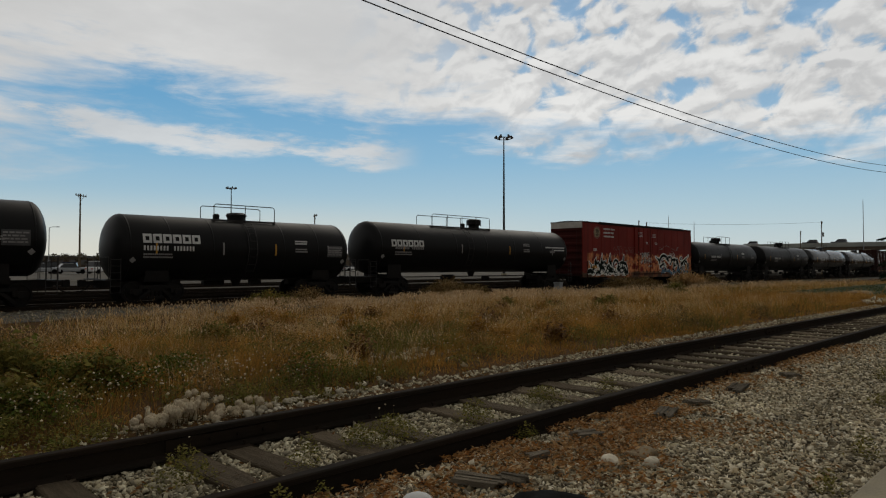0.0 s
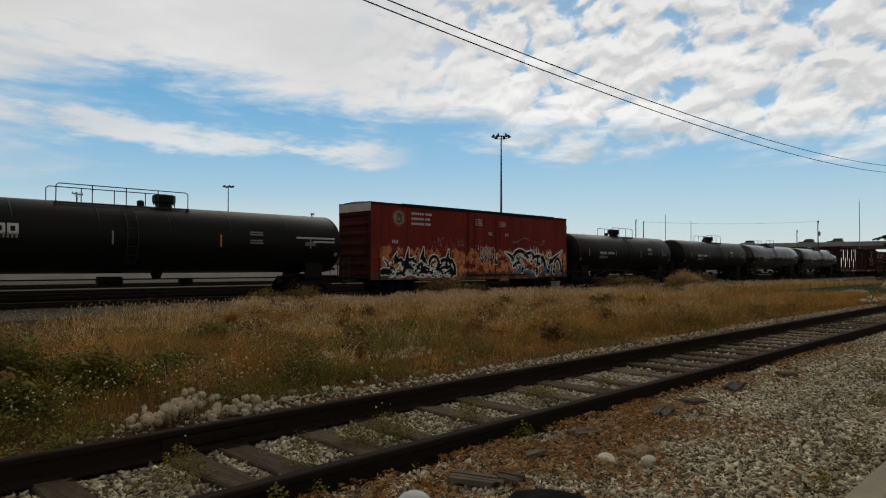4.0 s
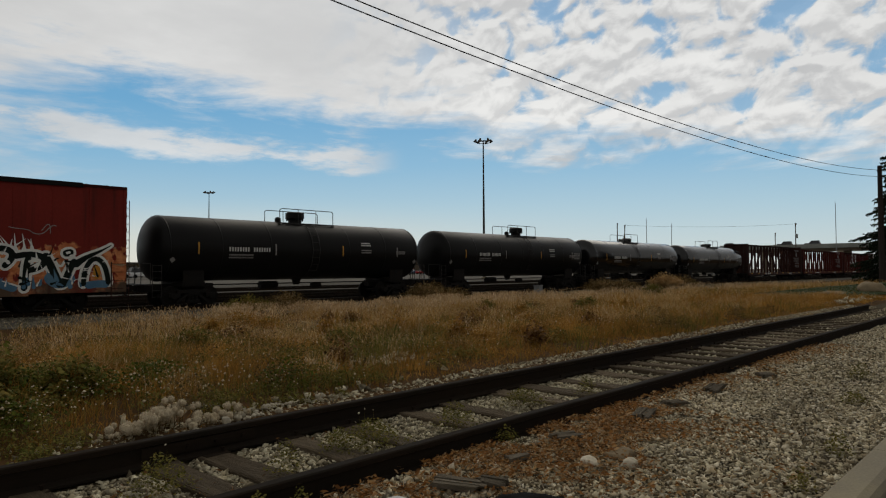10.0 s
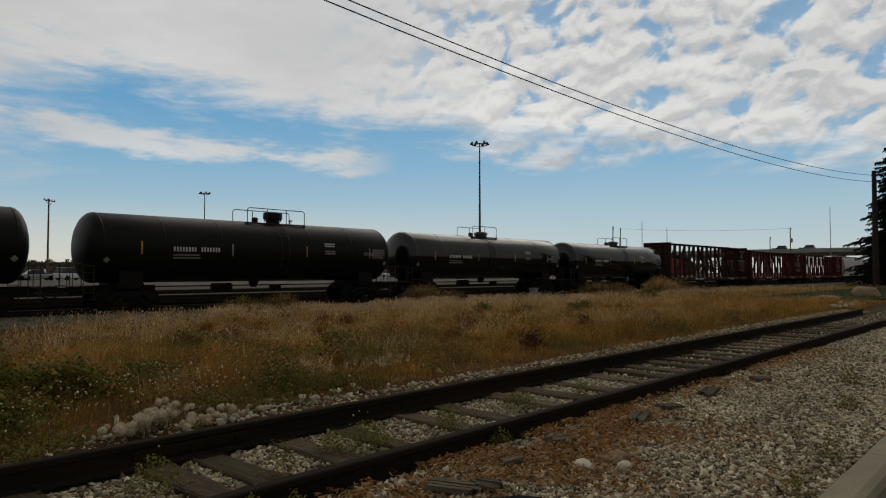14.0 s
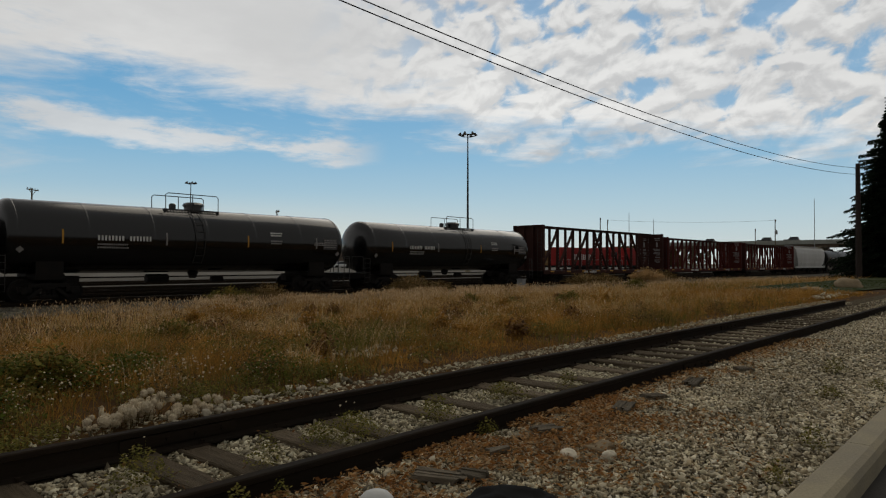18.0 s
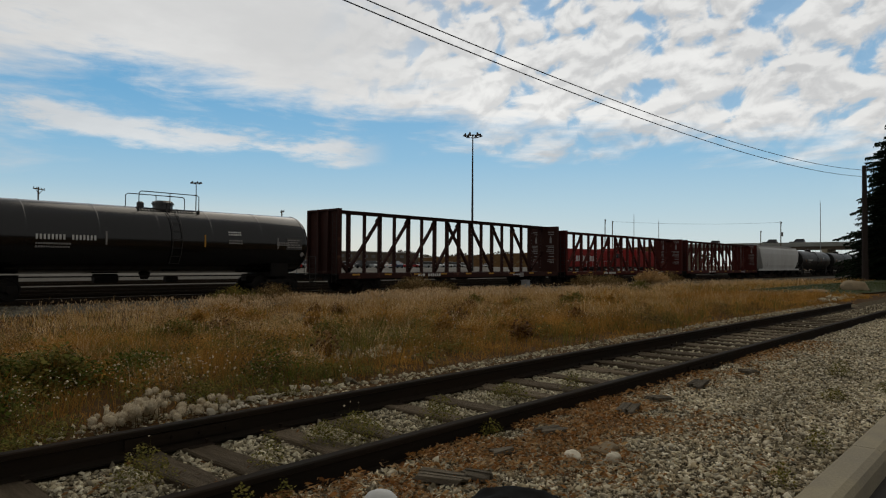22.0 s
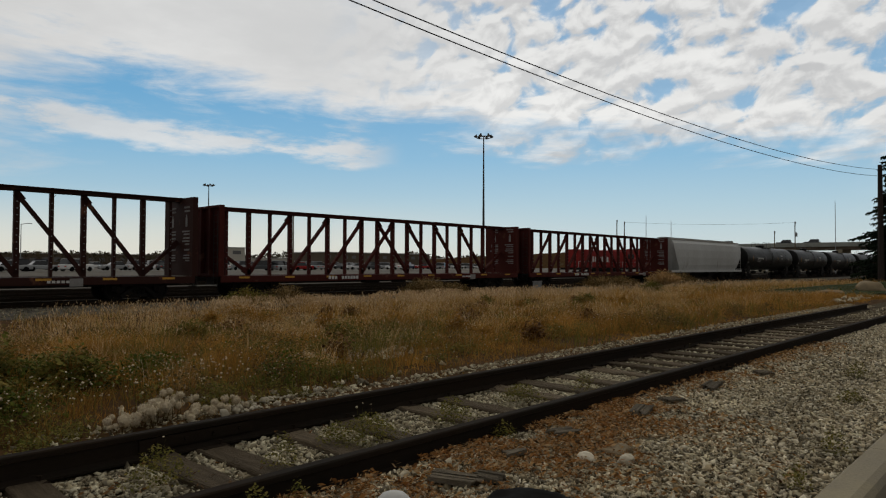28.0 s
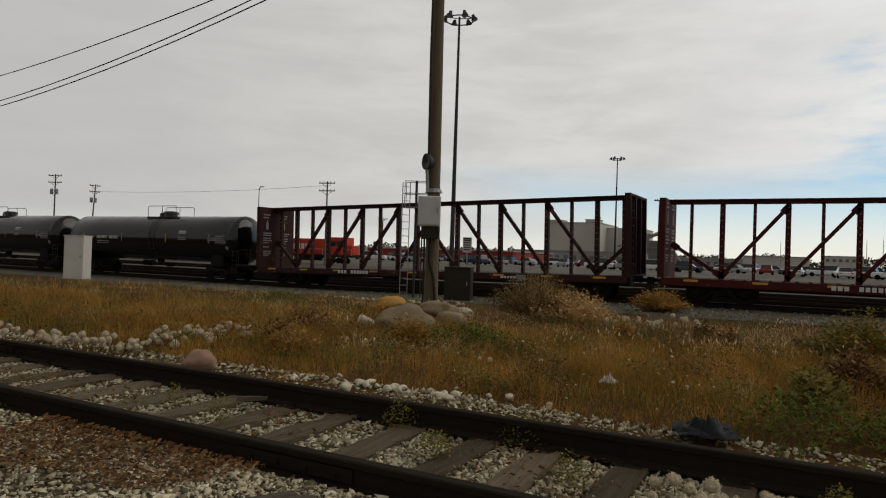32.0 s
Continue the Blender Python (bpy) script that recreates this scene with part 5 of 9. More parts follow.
    for px, pz, n, rows in ((-0.9, 4.55, 5, 4), (1.5, 4.45, 5, 3), (0.4, 3.72, 3, 2), (2.2, 3.70, 3, 2)):
        for r in range(rows):
            glyphs(bm, px, pz - r * 0.12, 0.05, word_widths(n, 0.13, int(px * 10) + r + 40), 0.045, y - 0.08 if abs(px) < 1.6 else y)
    part("lettering", bm, M_WHITE, root, "faded white lettering as plain bars", kind="stuff")
    spray_paint(root, -w)
    running_gear(root, h - 2.6, h + 0.10)
    cars.append(root)
    return root


def centerbeam(x_left, length, mat, lab, top=4.40, seed=0, marks=True):
    xc = x_left + length / 2
    root = thing("centerbeam_flatcar", lab, "flat car", pose(xc, TRAIN_Y, RAIL_Z), group="cars of the freight train")
    h, w, deck = length / 2, 1.45, 1.03
    for s in (-1, 1):
        bm = bmesh.new()
        y0, y1 = sorted((s * w, s * (w - 0.10)))
        box(bm, -h, h, y0, y1, 0.72, deck)
        part("side_sill", bm, mat, root)
        for i in range(9):
            px = -h + 1.2 + (length - 2.4) * i / 8
            bm = bmesh.new()
            yy = sorted((s * w, s * (w + 0.008)))
            box(bm, px - 0.28, px + 0.28, *yy, 0.90, 0.99)
            part("reflective_strip", bm, M_YELLOW, root, "yellow reflective strip")
    bm = bmesh.new()
    box(bm, 0, 0.34, -w + 0.1, w - 0.1, deck - 0.07, deck - 0.01)
    riser = finish(bm, "deck_riser", mat)
    for i in range(46):
        part("deck_riser", riser, None, root, at=pose(-h + 0.25 + (length - 0.5) * i / 46, 0, 0))
    bm = bmesh.new()
    box(bm, -h + 0.2, h - 0.2, -0.38, 0.38, 0.60, 0.95)
    box(bm, -2.2, -1.2, -0.9, -0.4, 0.55, 0.85)
    tube(bm, (1.2, 0.7, 0.68), (2.4, 0.7, 0.68), 0.18, 8)
    part("center_sill", bm, M_UNDER, root)
    # bulkheads: plate with posts and a stiffening rim
    for s in (-1, 1):
        bm = bmesh.new()
        a, b = sorted((s * (h - 0.06), s * (h - 0.13)))
        box(bm, a, b, -w, w, deck, top)
        bulk = part("bulkhead", bm, mat, root, "steel bulkhead with stencilled panel")
        bm = bmesh.new()
        for y in (-w, -0.5, 0.38, w - 0.12):
            box(bm, *sorted((s * (h + 0.12), s * (h - 0.065))), y, y + 0.12, deck, top)
        for z in (deck, top - 0.10):
            box(bm, *sorted((s * (h + 0.10), s * (h - 0.065))), -w + 0.12, w - 0.12, z, z + 0.10)
        part("bulkhead_frame", bm, mat, bulk)
        bm = bmesh.new()
        for y in (-w + 0.12, -w + 0.5):
            tube(bm, (s * (h + 0.15), y, 0.5), (s * (h + 0.15), y, top - 0.3), 0.016, 5)
        for i in range(11):
            tube(bm, (s * (h + 0.15), -w + 0.12, 0.6 + i * 0.33), (s * (h + 0.15), -w + 0.5, 0.6 + i * 0.33), 0.013, 5)
        part("ladder", bm, M_RAILING, bulk)
        if marks:
            r = random.Random(seed + s)
            bm = bmesh.new()
            for col in (-1.15, 0.25):
                for k, (z, hh, n) in enumerate(((4.15, 0.08, 5), (3.98, 0.08, 4), (3.05, 0.07, 6), (2.92, 0.07, 5), (2.74, 0.07, 5), (2.6, 0.07, 6), (2.46, 0.07, 4), (2.2, 0.08, 4), (1.95, 0.06, 5), (1.83, 0.06, 5), (1.71, 0.06, 4))):
                    y = col
                    for q in range(n):
                        ww = r.uniform(0.06, 0.14)
                        box(bm, *sorted((s * (h - 0.13), s * (h - 0.142))), y, y + ww, z, z + hh)
                        y += ww + 0.03
                box(bm, *sorted((s * (h - 0.13), s * (h - 0.142))), col + 0.22, col + 0.40, 3.3, 3.72)
                box(bm, *sorted((s * (h - 0.13), s * (h - 0.142))), col + 0.27, col + 0.35, 3.72, 3.86)
            part("bulkhead_stencil", bm, M_DULLW, bulk, "rows of stencilled marks as plain bars", kind="stuff")
    # centre truss: top chord, posts, diagonals and gusset plates
    bm = bmesh.new()
    box(bm, -h + 0.12, h - 0.12, -0.30, 0.30, top - 0.16, top)
    box(bm, -h + 0.12, h - 0.12, -0.42, 0.42, top - 0.03, top + 0.01)
    part("top_chord", bm, mat, root)
    n = 19
    xs = [-h + 0.15] + [(i - 9.5) * 1.236 for i in range(1, n)] + [h - 0.15]
    wide_posts = {2, 4, 6, 8, 10, 9, 11, 13, 15, 17}
    for i in range(1, n):
        px = xs[i]
        wide = 0.10 if i in wide_posts else 0.06
        bm = bmesh.new()
        box(bm, px - wide, px + wide, -0.10, 0.10, deck - 0.05, top - 0.1)
        part("post", bm, mat, root)
        bm = bmesh.new()
        for k in range(11):
            z = deck + 0.3 + k * 0.27
            box(bm, px - 0.02, px + 0.02, -0.13, -0.10, z, z + 0.035)
        part("hook_rail", bm, M_STEEL, root, kind="stuff")

    def diag(xa, za, xb, zb):
        bm = bmesh.new()
        d = Vector((xb - xa, 0, zb - za))
        m = Matrix.Translation(((xa + xb) / 2, 0, (za + zb) / 2)) @ Matrix.Rotation(-math.atan2(d.z, d.x), 4, "Y")
        box(bm, -d.length / 2, d.length / 2, -0.09, 0.09, -0.075, 0.075, m)
        for x, z, sg in ((xa, za, 1), (xb, zb, -1)):
            g = Matrix.Translation((x, 0, z)) @ Matrix.Rotation(-math.atan2(d.z, d.x), 4, "Y")
            box(bm, -0.02 if sg > 0 else -0.34, 0.34 if sg > 0 else 0.02, -0.10, 0.10, -0.13, 0.13, g)
        part("diagonal", bm, mat, root)

    lo, hi = deck + 0.12, top - 0.28
    diag(xs[2], lo, xs[0] + 0.05, lo + (hi - lo) * 0.45)
    diag(xs[n - 2], lo, xs[n] - 0.05, lo + (hi - lo) * 0.45)
    for i in (2, 4, 6, 8):
        diag(xs[i], lo, xs[i + 2], hi)
        diag(xs[n - i], lo, xs[n - i - 2], hi)
    if marks:
        bm = bmesh.new()
        y = -w - 0.001
        glyphs(bm, -h + 6.2, 0.80, 0.17, [0.15] * 3 + [-0.2] + [0.14] * 6, 0.06, y)
        glyphs(bm, h - 6.0, 0.80, 0.10, [0.12] * 5, 0.05, y)
        part("sill_mark", bm, M_WHITE, root, "white stencilled marks as plain bars", kind="stuff")
        bm = bmesh.new()
        box(bm, h - 5.2, h - 4.7, y - 0.012, y, 0.66, 0.98)
        part("tag_board", bm, M_DULLW, root)
    running_gear(root, h - 2.3, h + 0.15)
    cars.append(root)
    return root


def covered_hopper(x_left, length):
    xc = x_left + length / 2
    root = thing("covered_hopper", "light grey covered hopper car with streaked curved sides", "hopper car", pose(xc, TRAIN_Y, RAIL_Z), group="cars of the freight train")
    h, top = length / 2, 4.45
    # curved-side body
    prof = [(-1.30, 1.15), (-1.45, 1.7), (-1.52, 2.5), (-1.50, 3.3), (-1.38, 3.95), (-1.05, 4.35), (0, top), (1.05, 4.35), (1.38, 3.95), (1.50, 3.3), (1.52, 2.5), (1.45, 1.7), (1.30, 1.15)]
    bm = bmesh.new()
    ends = []
    for s in (-1, 1):
        ends.append([bm.verts.new((s * (h - 0.45 - 1.5 * min(1.0, max(0.0, (2.9 - z) / 1.75))), y, z)) for y, z in prof])
    for i in range(len(prof)):
        j = (i + 1) % len(prof)
        bm.faces.new((ends[0][j], ends[0][i], ends[1][i], ends[1][j]))
    bm.faces.new(ends[0])
    bm.faces.new(ends[1][::-1])
    part("body", bm, M_GREYCAR, root)
    for s in (-1, 1):
        bm = bmesh.new()
        box(bm, -h, h, *sorted((s * 1.30, s * 1.42)), 0.95, 1.2)
        part("side_sill", bm, M_GREYCAR, root)
        bm = bmesh.new()
        box(bm, -h + 0.3, h - 0.3, *sorted((s * 1.02, s * 1.16)), 4.30, 4.40)
        part("roof_edge", bm, M_ROOFW, root)
    bm = bmesh.new()
    for x in (-5.5, -1.9, 1.9, 5.5):
        a = [bm.verts.new(p) for p in ((x - 1.7, -1.25, 1.15), (x + 1.7, -1.25, 1.15), (x + 1.7, 1.25, 1.15), (x - 1.7, 1.25, 1.15))]
        b = [bm.verts.new(p) for p in ((x - 0.5, -0.6, 0.40), (x + 0.5, -0.6, 0.40), (x + 0.5, 0.6, 0.40), (x - 0.5, 0.6, 0.40))]
        for i in range(4):
            j = (i + 1) % 4
            bm.faces.new((a[j], a[i], b[i], b[j]))
        bm.faces.new(b)
    box(bm, -h + 0.1, h - 0.1, -0.35, 0.35, 0.7, 0.98)
    part("hopper_gates", bm, M_UNDER, root)
    bm = bmesh.new()
    box(bm, -h + 0.7, h - 0.7, -0.45, 0.45, top + 0.02, top + 0.12)
    part("roof_walk", bm, M_STEEL, root)
    bm = bmesh.new()
    for s in (-1, 1):
        for y in (-1.3, -0.85, 0.85, 1.3):
            tube(bm, (s * (h - 0.05), y, 0.9), (s * (h - 0.05), y, 4.3), 0.02, 5)
        for i in range(11):
            for y in (-1.3, 0.85):
                tube(bm, (s * (h - 0.05), y, 1.0 + i * 0.31), (s * (h - 0.05), y + 0.45, 1.0 + i * 0.31), 0.015, 5)
    part("end_ladder", bm, M_GREYCAR, root)
    running_gear(root, h - 2.0, h + 0.1)
    cars.append(root)
    return root


def train():
    S = 1.18
    tank_car("plain black tank car with a dark data panel", 7.4 - 16.8, 16.8, 1.5, 4.17, M_BLACK, 3.2, 0.0, marks=marks_for(16.8, 3), seed=1, panel=1.0)
    tank_car("short black tank car with a large white painted mark", 9.6, 12.3, 1.48, 3.86, M_BLACK, 3.2, 0.1, 1.15, marks_for(12.3, 11, True, 0.095), seed=2, panel=1.0, dome=0.0)
    tank_car("long black tank car with a white mark and wide railing", 23.2, 19.2, 1.50, 4.20, M_BLACK, 5.4, -1.6, 1.35, marks_for(19.2, 17, False, 0.085, long_bar=True), seed=3, dome=0.3, word_z=0.03, tall=True)
    boxcar(44.0, 18.95)
    tank_car("black tank car with a tall manway", 64.2, 16.4, 1.52, 4.17, M_BLACK, 3.4, 0.2, 0, marks_for(16.4, 23), seed=4, dome=-0.1, tall=True)
    tank_car("dusty black tank car with yellow strips", 82.4, 16.9, 1.52, 4.17, M_BLACK, 3.4, 0.9, 0, marks_for(16.9, 29), seed=5, panel=1.0, dome=1.1, tall=True)
    tank_car("glossy black tank car with a sheen of sky on top", 100.6, 16.9, 1.50, 4.13, M_GLOSS, 2.6, -0.4, 0, marks_for(16.9, 37), seed=6, panel=1.0)
    tank_car("glossy black tank car coupled before the lumber cars", 118.9, 16.7, 1.50, 4.08, M_GLOSS, 2.8, 0.8, 0, marks_for(16.7, 41), seed=7, panel=1.0, dome=0.8)
    centerbeam(137.35, 22.1, M_BROWN, "empty dark brown centre-beam flat car with truss", 4.64, seed=8)
    centerbeam(160.75, 23.0, M_MAROON, "empty red-brown centre-beam flat car with truss", 4.38, seed=9)
    centerbeam(185.2, 23.1, M_MAROON, "empty red centre-beam flat car coupled to a hopper", 4.36, seed=10)
    covered_hopper(209.4, 19.4)
    x = 230.3
    for k, ln in enumerate((19.2, 17.0, 18.2, 17.4, 17.6)):
        tank_car("black tank car near the tail of the train", x, ln, 1.5, 4.12, M_BLACK, 3.0, 0.3, 0, marks_for(ln, 60 + k), seed=20 + k)
        x += ln + 1.9


train()

# ---- static things, space by space ----


def at_bearing(bearing, dist):
    """A place by its bearing to the left of straight across the tracks, in degrees, and its distance."""
    return -math.sin(radians(bearing)) * dist, math.cos(radians(bearing)) * dist


def light_mast(x, y, height, lamps=6, head=1.5, r=0.28):
    root = thing("light_mast", "tall dark steel yard light mast with a ring of floodlights", "light mast", pose(x, y, YARD_Z), group="yard light masts")
    bm = bmesh.new()
    tube(bm, (0, 0, 0), (0, 0, height), r, 10, r * 0.4)
    part("pole", bm, M_DARKSTEEL, root)
    bm = bmesh.new()
    tube(bm, (0, 0, 0), (0, 0, 0.5), 0.55, 10)
    part("footing", bm, M_CONCRETE, root)
    bm = bmesh.new()
    n = 16
    pipe(bm, [(head * math.cos(i * math.tau / n), head * math.sin(i * math.tau / n), height - 0.35) for i in range(n + 1)], 0.07, 5)
    for i in range(3):
        a = i * math.tau / 3
        tube(bm, (0, 0, height - 0.2), (head * math.cos(a), head * math.sin(a), height - 0.35), 0.05, 5)
    part("lamp_ring", bm, M_DARKSTEEL, root)
    for i in range(lamps):
        a = i * math.tau / lamps + 0.3
        bm = bmesh.new()
        lathe(bm, [(-0.32, 0.34), (-0.26, 0.36), (0.05, 0.20), (0.28, 0.16), (0.30, 0)], "z", 10)
        lamp = part("floodlight", bm, M_DARKSTEEL, root, at=pose(head * math.cos(a), head * math.sin(a), height - 0.1, 22 * math.sin(a), -22 * math.cos(a), 0))
        bm = bmesh.new()
        lathe(bm, [(-0.30, 0), (-0.30, 0.33)], "z", 10)
        part("lens", bm, M_LAMP, lamp)


for az_, el_, ht in ((-50.06, 11.13, 27), (-27.0, 6.5, 27), (13.5, 8.73, 27), (27.42, 19.98, 27), (10.02, 5.3, 27)):
    d = (ht + YARD_Z - EYE_Z) / math.tan(radians(el_))
    light_mast(*at_bearing(az_, d), ht)


def wood_pole(x, y, z0, height, arms=1, lean=0.0, turn=0.0, transformer=False, r=0.15, lamp=False, mat=None):
    root = thing("utility_pole", "weathered wooden utility pole with crossarms" if arms else "plain weathered wooden pole", "utility pole", pose(x, y, z0, 0, lean, turn), group="utility poles")
    bm = bmesh.new()
    tube(bm, (0, 0, -0.3), (0, 0, height), r, 10, r * 0.62)
    part("pole", bm, mat or M_POLE, root)
    for k in range(arms):
        z = height - 0.35 - k * 1.1
        bm = bmesh.new()
        box(bm, -1.2, 1.2, -0.16, -0.04, z, z + 0.13)
        tube(bm, (-0.7, -0.1, z), (0, -0.1, z - 0.6), 0.03, 4)
        tube(bm, (0.7, -0.1, z), (0, -0.1, z - 0.6), 0.03, 4)
        arm = part("crossarm", bm, M_POLE, root)
        for px in (-1.1, -0.5, 0.5, 1.1):
            bm = bmesh.new()
            lathe(bm, [(z + 0.12, 0.03), (z + 0.2, 0.05), (z + 0.3, 0.06), (z + 0.34, 0)], "z", 6)
            bmesh.ops.translate(bm, verts=bm.verts[:], vec=(px, -0.1, 0))
            part("insulator", bm, M_STEEL, arm)
    if transformer:
        for px in (-0.45, 0.45):
            bm = bmesh.new()
            z = height - 3.4
            lathe(bm, [(z, 0), (z, 0.26), (z + 0.85, 0.26), (z + 0.95, 0.15), (z + 0.95, 0)], "z", 10)
            bmesh.ops.translate(bm, verts=bm.verts[:], vec=(px, -0.2, 0))
            part("transformer", bm, M_STEEL, root, "grey can transformer")
    if lamp:
        bm = bmesh.new()
        box(bm, -0.25, 0.25, -0.3, 0.1, height - 0.05, height + 0.55)
        part("lamp_head", bm, M_DARKSTEEL, root)
    return root


for az_, el_, ht, arms, lean, turn, trafo in ((58.5, 5.2, 13.5, 2, 0, 20, True), (56.1, 4.65, 13.0, 2, 4, 10, True), (38.17, 6.1, 12, 2, 0, 15, False),
                                             (-16.0, 5.5, 12, 1, 0, 40, False), (-33.8, 4.45, 11, 1, 0, 70, False), (-61.3, 3.85, 12, 1, 0, 30, False), (-61.9, 3.7, 12, 1, 0, 30, False),
                                             (-74.6, 3.45, 12, 1, 0, 10, True), (-73.2, 2.75, 11, 1, 0, 20, False), (33.3, 3.2, 10, 1, 0, 0, False)):
    d = (ht + YARD_Z - EYE_Z) / math.tan(radians(el_))
    wood_pole(*at_bearing(az_, d), YARD_Z, ht, arms, lean, turn, trafo)
for az_, el_, ht in ((-63.64, 4.1, 14), (-65.6, 3.6, 12.5), (-77.26, 4.8, 17), (43.74, 5.2, 11), (-14.0, 2.9, 9), (1.0, 2.0, 9), (-4.6, 2.2, 10), (-5.6, 2.3, 10), (-7.0, 2.4, 11)):
    d = (ht + YARD_Z - EYE_Z) / math.tan(radians(el_))
    root = thing("street_lamp", "thin grey steel lamp pole", "street lamp", pose(*at_bearing(az_, d), YARD_Z), group="far lamp poles")
    bm = bmesh.new()
    tube(bm, (0, 0, 0), (0, 0, ht), 0.10, 6, 0.06)
    part("pole", bm, M_STEEL, root)
    if az_ > 20 or az_ == -14.0:
        bm = bmesh.new()
        pipe(bm, [(0, 0, ht - 0.1), (0.5, -0.3, ht + 0.1), (1.0, -0.6, ht + 0.1)], 0.05, 5)
        box(bm, 0.9, 1.5, -0.85, -0.55, ht + 0.04, ht + 0.16)
        part("lamp_arm", bm, M_STEEL, root)
    else:
        bm = bmesh.new()
        tube(bm, (0, 0, ht), (0, 0, ht + 0.5), 0.03, 5)
        part("finial", bm, M_STEEL, root)

# the pole by the siding, with its meter box, and the wires along the field
POLE_X, POLE_Y = -7.75, 13.45


def service_pole():
    z0 = ground_z(POLE_X, POLE_Y)
    root = thing("service_pole", "weathered wooden service pole with meter box and conduit", "utility pole", pose(POLE_X, POLE_Y, z0, 0, -0.3, 28))
    bm = bmesh.new()
    lathe(bm, [(-0.3, 0.162), (0.6, 0.157), (1.6, 0.15), (3.0, 0.142), (5.0, 0.132), (7.5, 0.12), (10.4, 0.108), (10.42, 0)], "z", 16)
    part("pole", bm, M_POLE, root, smooth=True)
    bm = bmesh.new()
    bevelled(box(bm, -0.34, 0.17, -0.42, -0.15, 2.08 - z0, 2.76 - z0), 0.02)
    mb = part("meter_box", bm, M_BOXGREY, root, "light grey enamelled meter box")
    bm = bmesh.new()
    box(bm, -0.31, 0.14, -0.440, -0.421, 2.12 - z0, 2.72 - z0)
    part("box_door", bm, M_BOXGREY, mb)
    bm = bmesh.new()
    box(bm, 0.08, 0.11, -0.462, -0.440, 2.38 - z0, 2.49 - z0)
    part("latch", bm, M_STEEL, mb)
    bm = bmesh.new()
    box(bm, -0.24, 0.14, -0.36, -0.15, 1.80 - z0, 2.065 - z0)
    for k in range(3):
        tube(bm, (-0.14 + k * 0.11, -0.27, 2.03 - z0), (-0.14 + k * 0.11, -0.27, 2.11 - z0), 0.03, 8)
    part("junction_box", bm, M_CABB, root, "dark junction box")
    bm = bmesh.new()
    pipe(bm, [(-0.06, -0.26, 1.9 - z0), (-0.06, -0.2, 1.3 - z0), (0.05, -0.2, 0.9 - z0), (0.1, -0.2, 0.3)], 0.035, 8)
    pipe(bm, [(-0.18, -0.24, 1.9 - z0), (-0.18, -0.2, 0.1)], 0.022, 8)
    pipe(bm, [(-0.13, -0.17, 2.9 - z0), (-0.15, -0.16, 6.0), (-0.12, -0.14, 9.8)], 0.028, 8)
    part("conduit", bm, M_CABB, root)
    # round floodlight on a bracket above the box
    bm = bmesh.new()
    lathe(bm, [(-0.16, 0.06), (-0.16, 0.16), (0.0, 0.25), (0.05, 0.25), (0.05, 0.22), (-0.02, 0)], "y", 18)
    part("floodlight", bm, M_DARKSTEEL, root, "round dark floodlight", smooth=False, at=pose(-0.17, -0.24, 3.55 - z0, 0, 0, 120) @ Matrix.Scale(0.75, 4))
    bm = bmesh.new()
    pipe(bm, [(-0.14, -0.2, 2.86 - z0), (-0.16, -0.22, 3.25 - z0), (-0.18, -0.2, 3.45 - z0)], 0.035, 8)
    lathe(bm, [(2.87 - z0, 0.20), (2.95 - z0, 0.16), (3.03 - z0, 0.06)], "z", 12)
    part("lamp_bracket", bm, M_STEEL, root)
    bm = bmesh.new()
    box(bm, -1.2, 1.2, -0.2, -0.08, 9.3, 9.43)
    arm = part("crossarm", bm, M_POLE, root)


service_pole()
END_POLE = (70.6, 12.35)
wood_pole(*END_POLE, -0.1, 10.75, 0, 0, 0, False, 0.30, mat=M_POLEBACKLIT)


def wire(a, b, sag, r=0.013):
    bm = bmesh.new()
    a, b = Vector(a), Vector(b)
    n = 28
    pts = []
    for i in range(n + 1):
        t = i / n
        p = a.lerp(b, t)
        p.z -= sag * 4 * t * (1 - t)
        pts.append(p)
    pipe(bm, pts, r, 5)
    solid("overhead_wire", bm, M_WIRE, "black overhead wire slung between wooden poles", "wire", group="overhead wires")


WIRES = ((9.35, 0.0, 10.25, 1.65), (9.2, 0.0, 9.65, 1.65))
for za, dy_, zb, sg in WIRES:
    wire((POLE_X, POLE_Y + dy_, za), (END_POLE[0], END_POLE[1], zb), sg, 0.019)
for za, zb, dy_ in ((9.6, 9.3, 0.0), (9.45, 9.1, 0.05), (10.1, 10.3, 0.6)):
    wire((POLE_X, POLE_Y + dy_, za), (-62, 17.5 + dy_ * 3, zb), 2.6 if dy_ < 0.5 else 1.6, 0.019)
wood_pole(-62, 17.5, -0.2, 10.0, 1, 0, 90, False)
for (ba, da, za), (bb, db, zb) in (((-61.9, (12 + YARD_Z - EYE_Z) / math.tan(radians(3.7)), 11.5), (-74.6, (12 + YARD_Z - EYE_Z) / math.tan(radians(3.45)), 11.4)),
                                   ((56.1, (13 + YARD_Z - EYE_Z) / math.tan(radians(4.65)), 11.3), (38.17, (12 + YARD_Z - EYE_Z) / math.tan(radians(6.1)), 11.0))):
    wire((*at_bearing(ba, da), za), (*at_bearing(bb, db), zb), 0.5, 0.02)


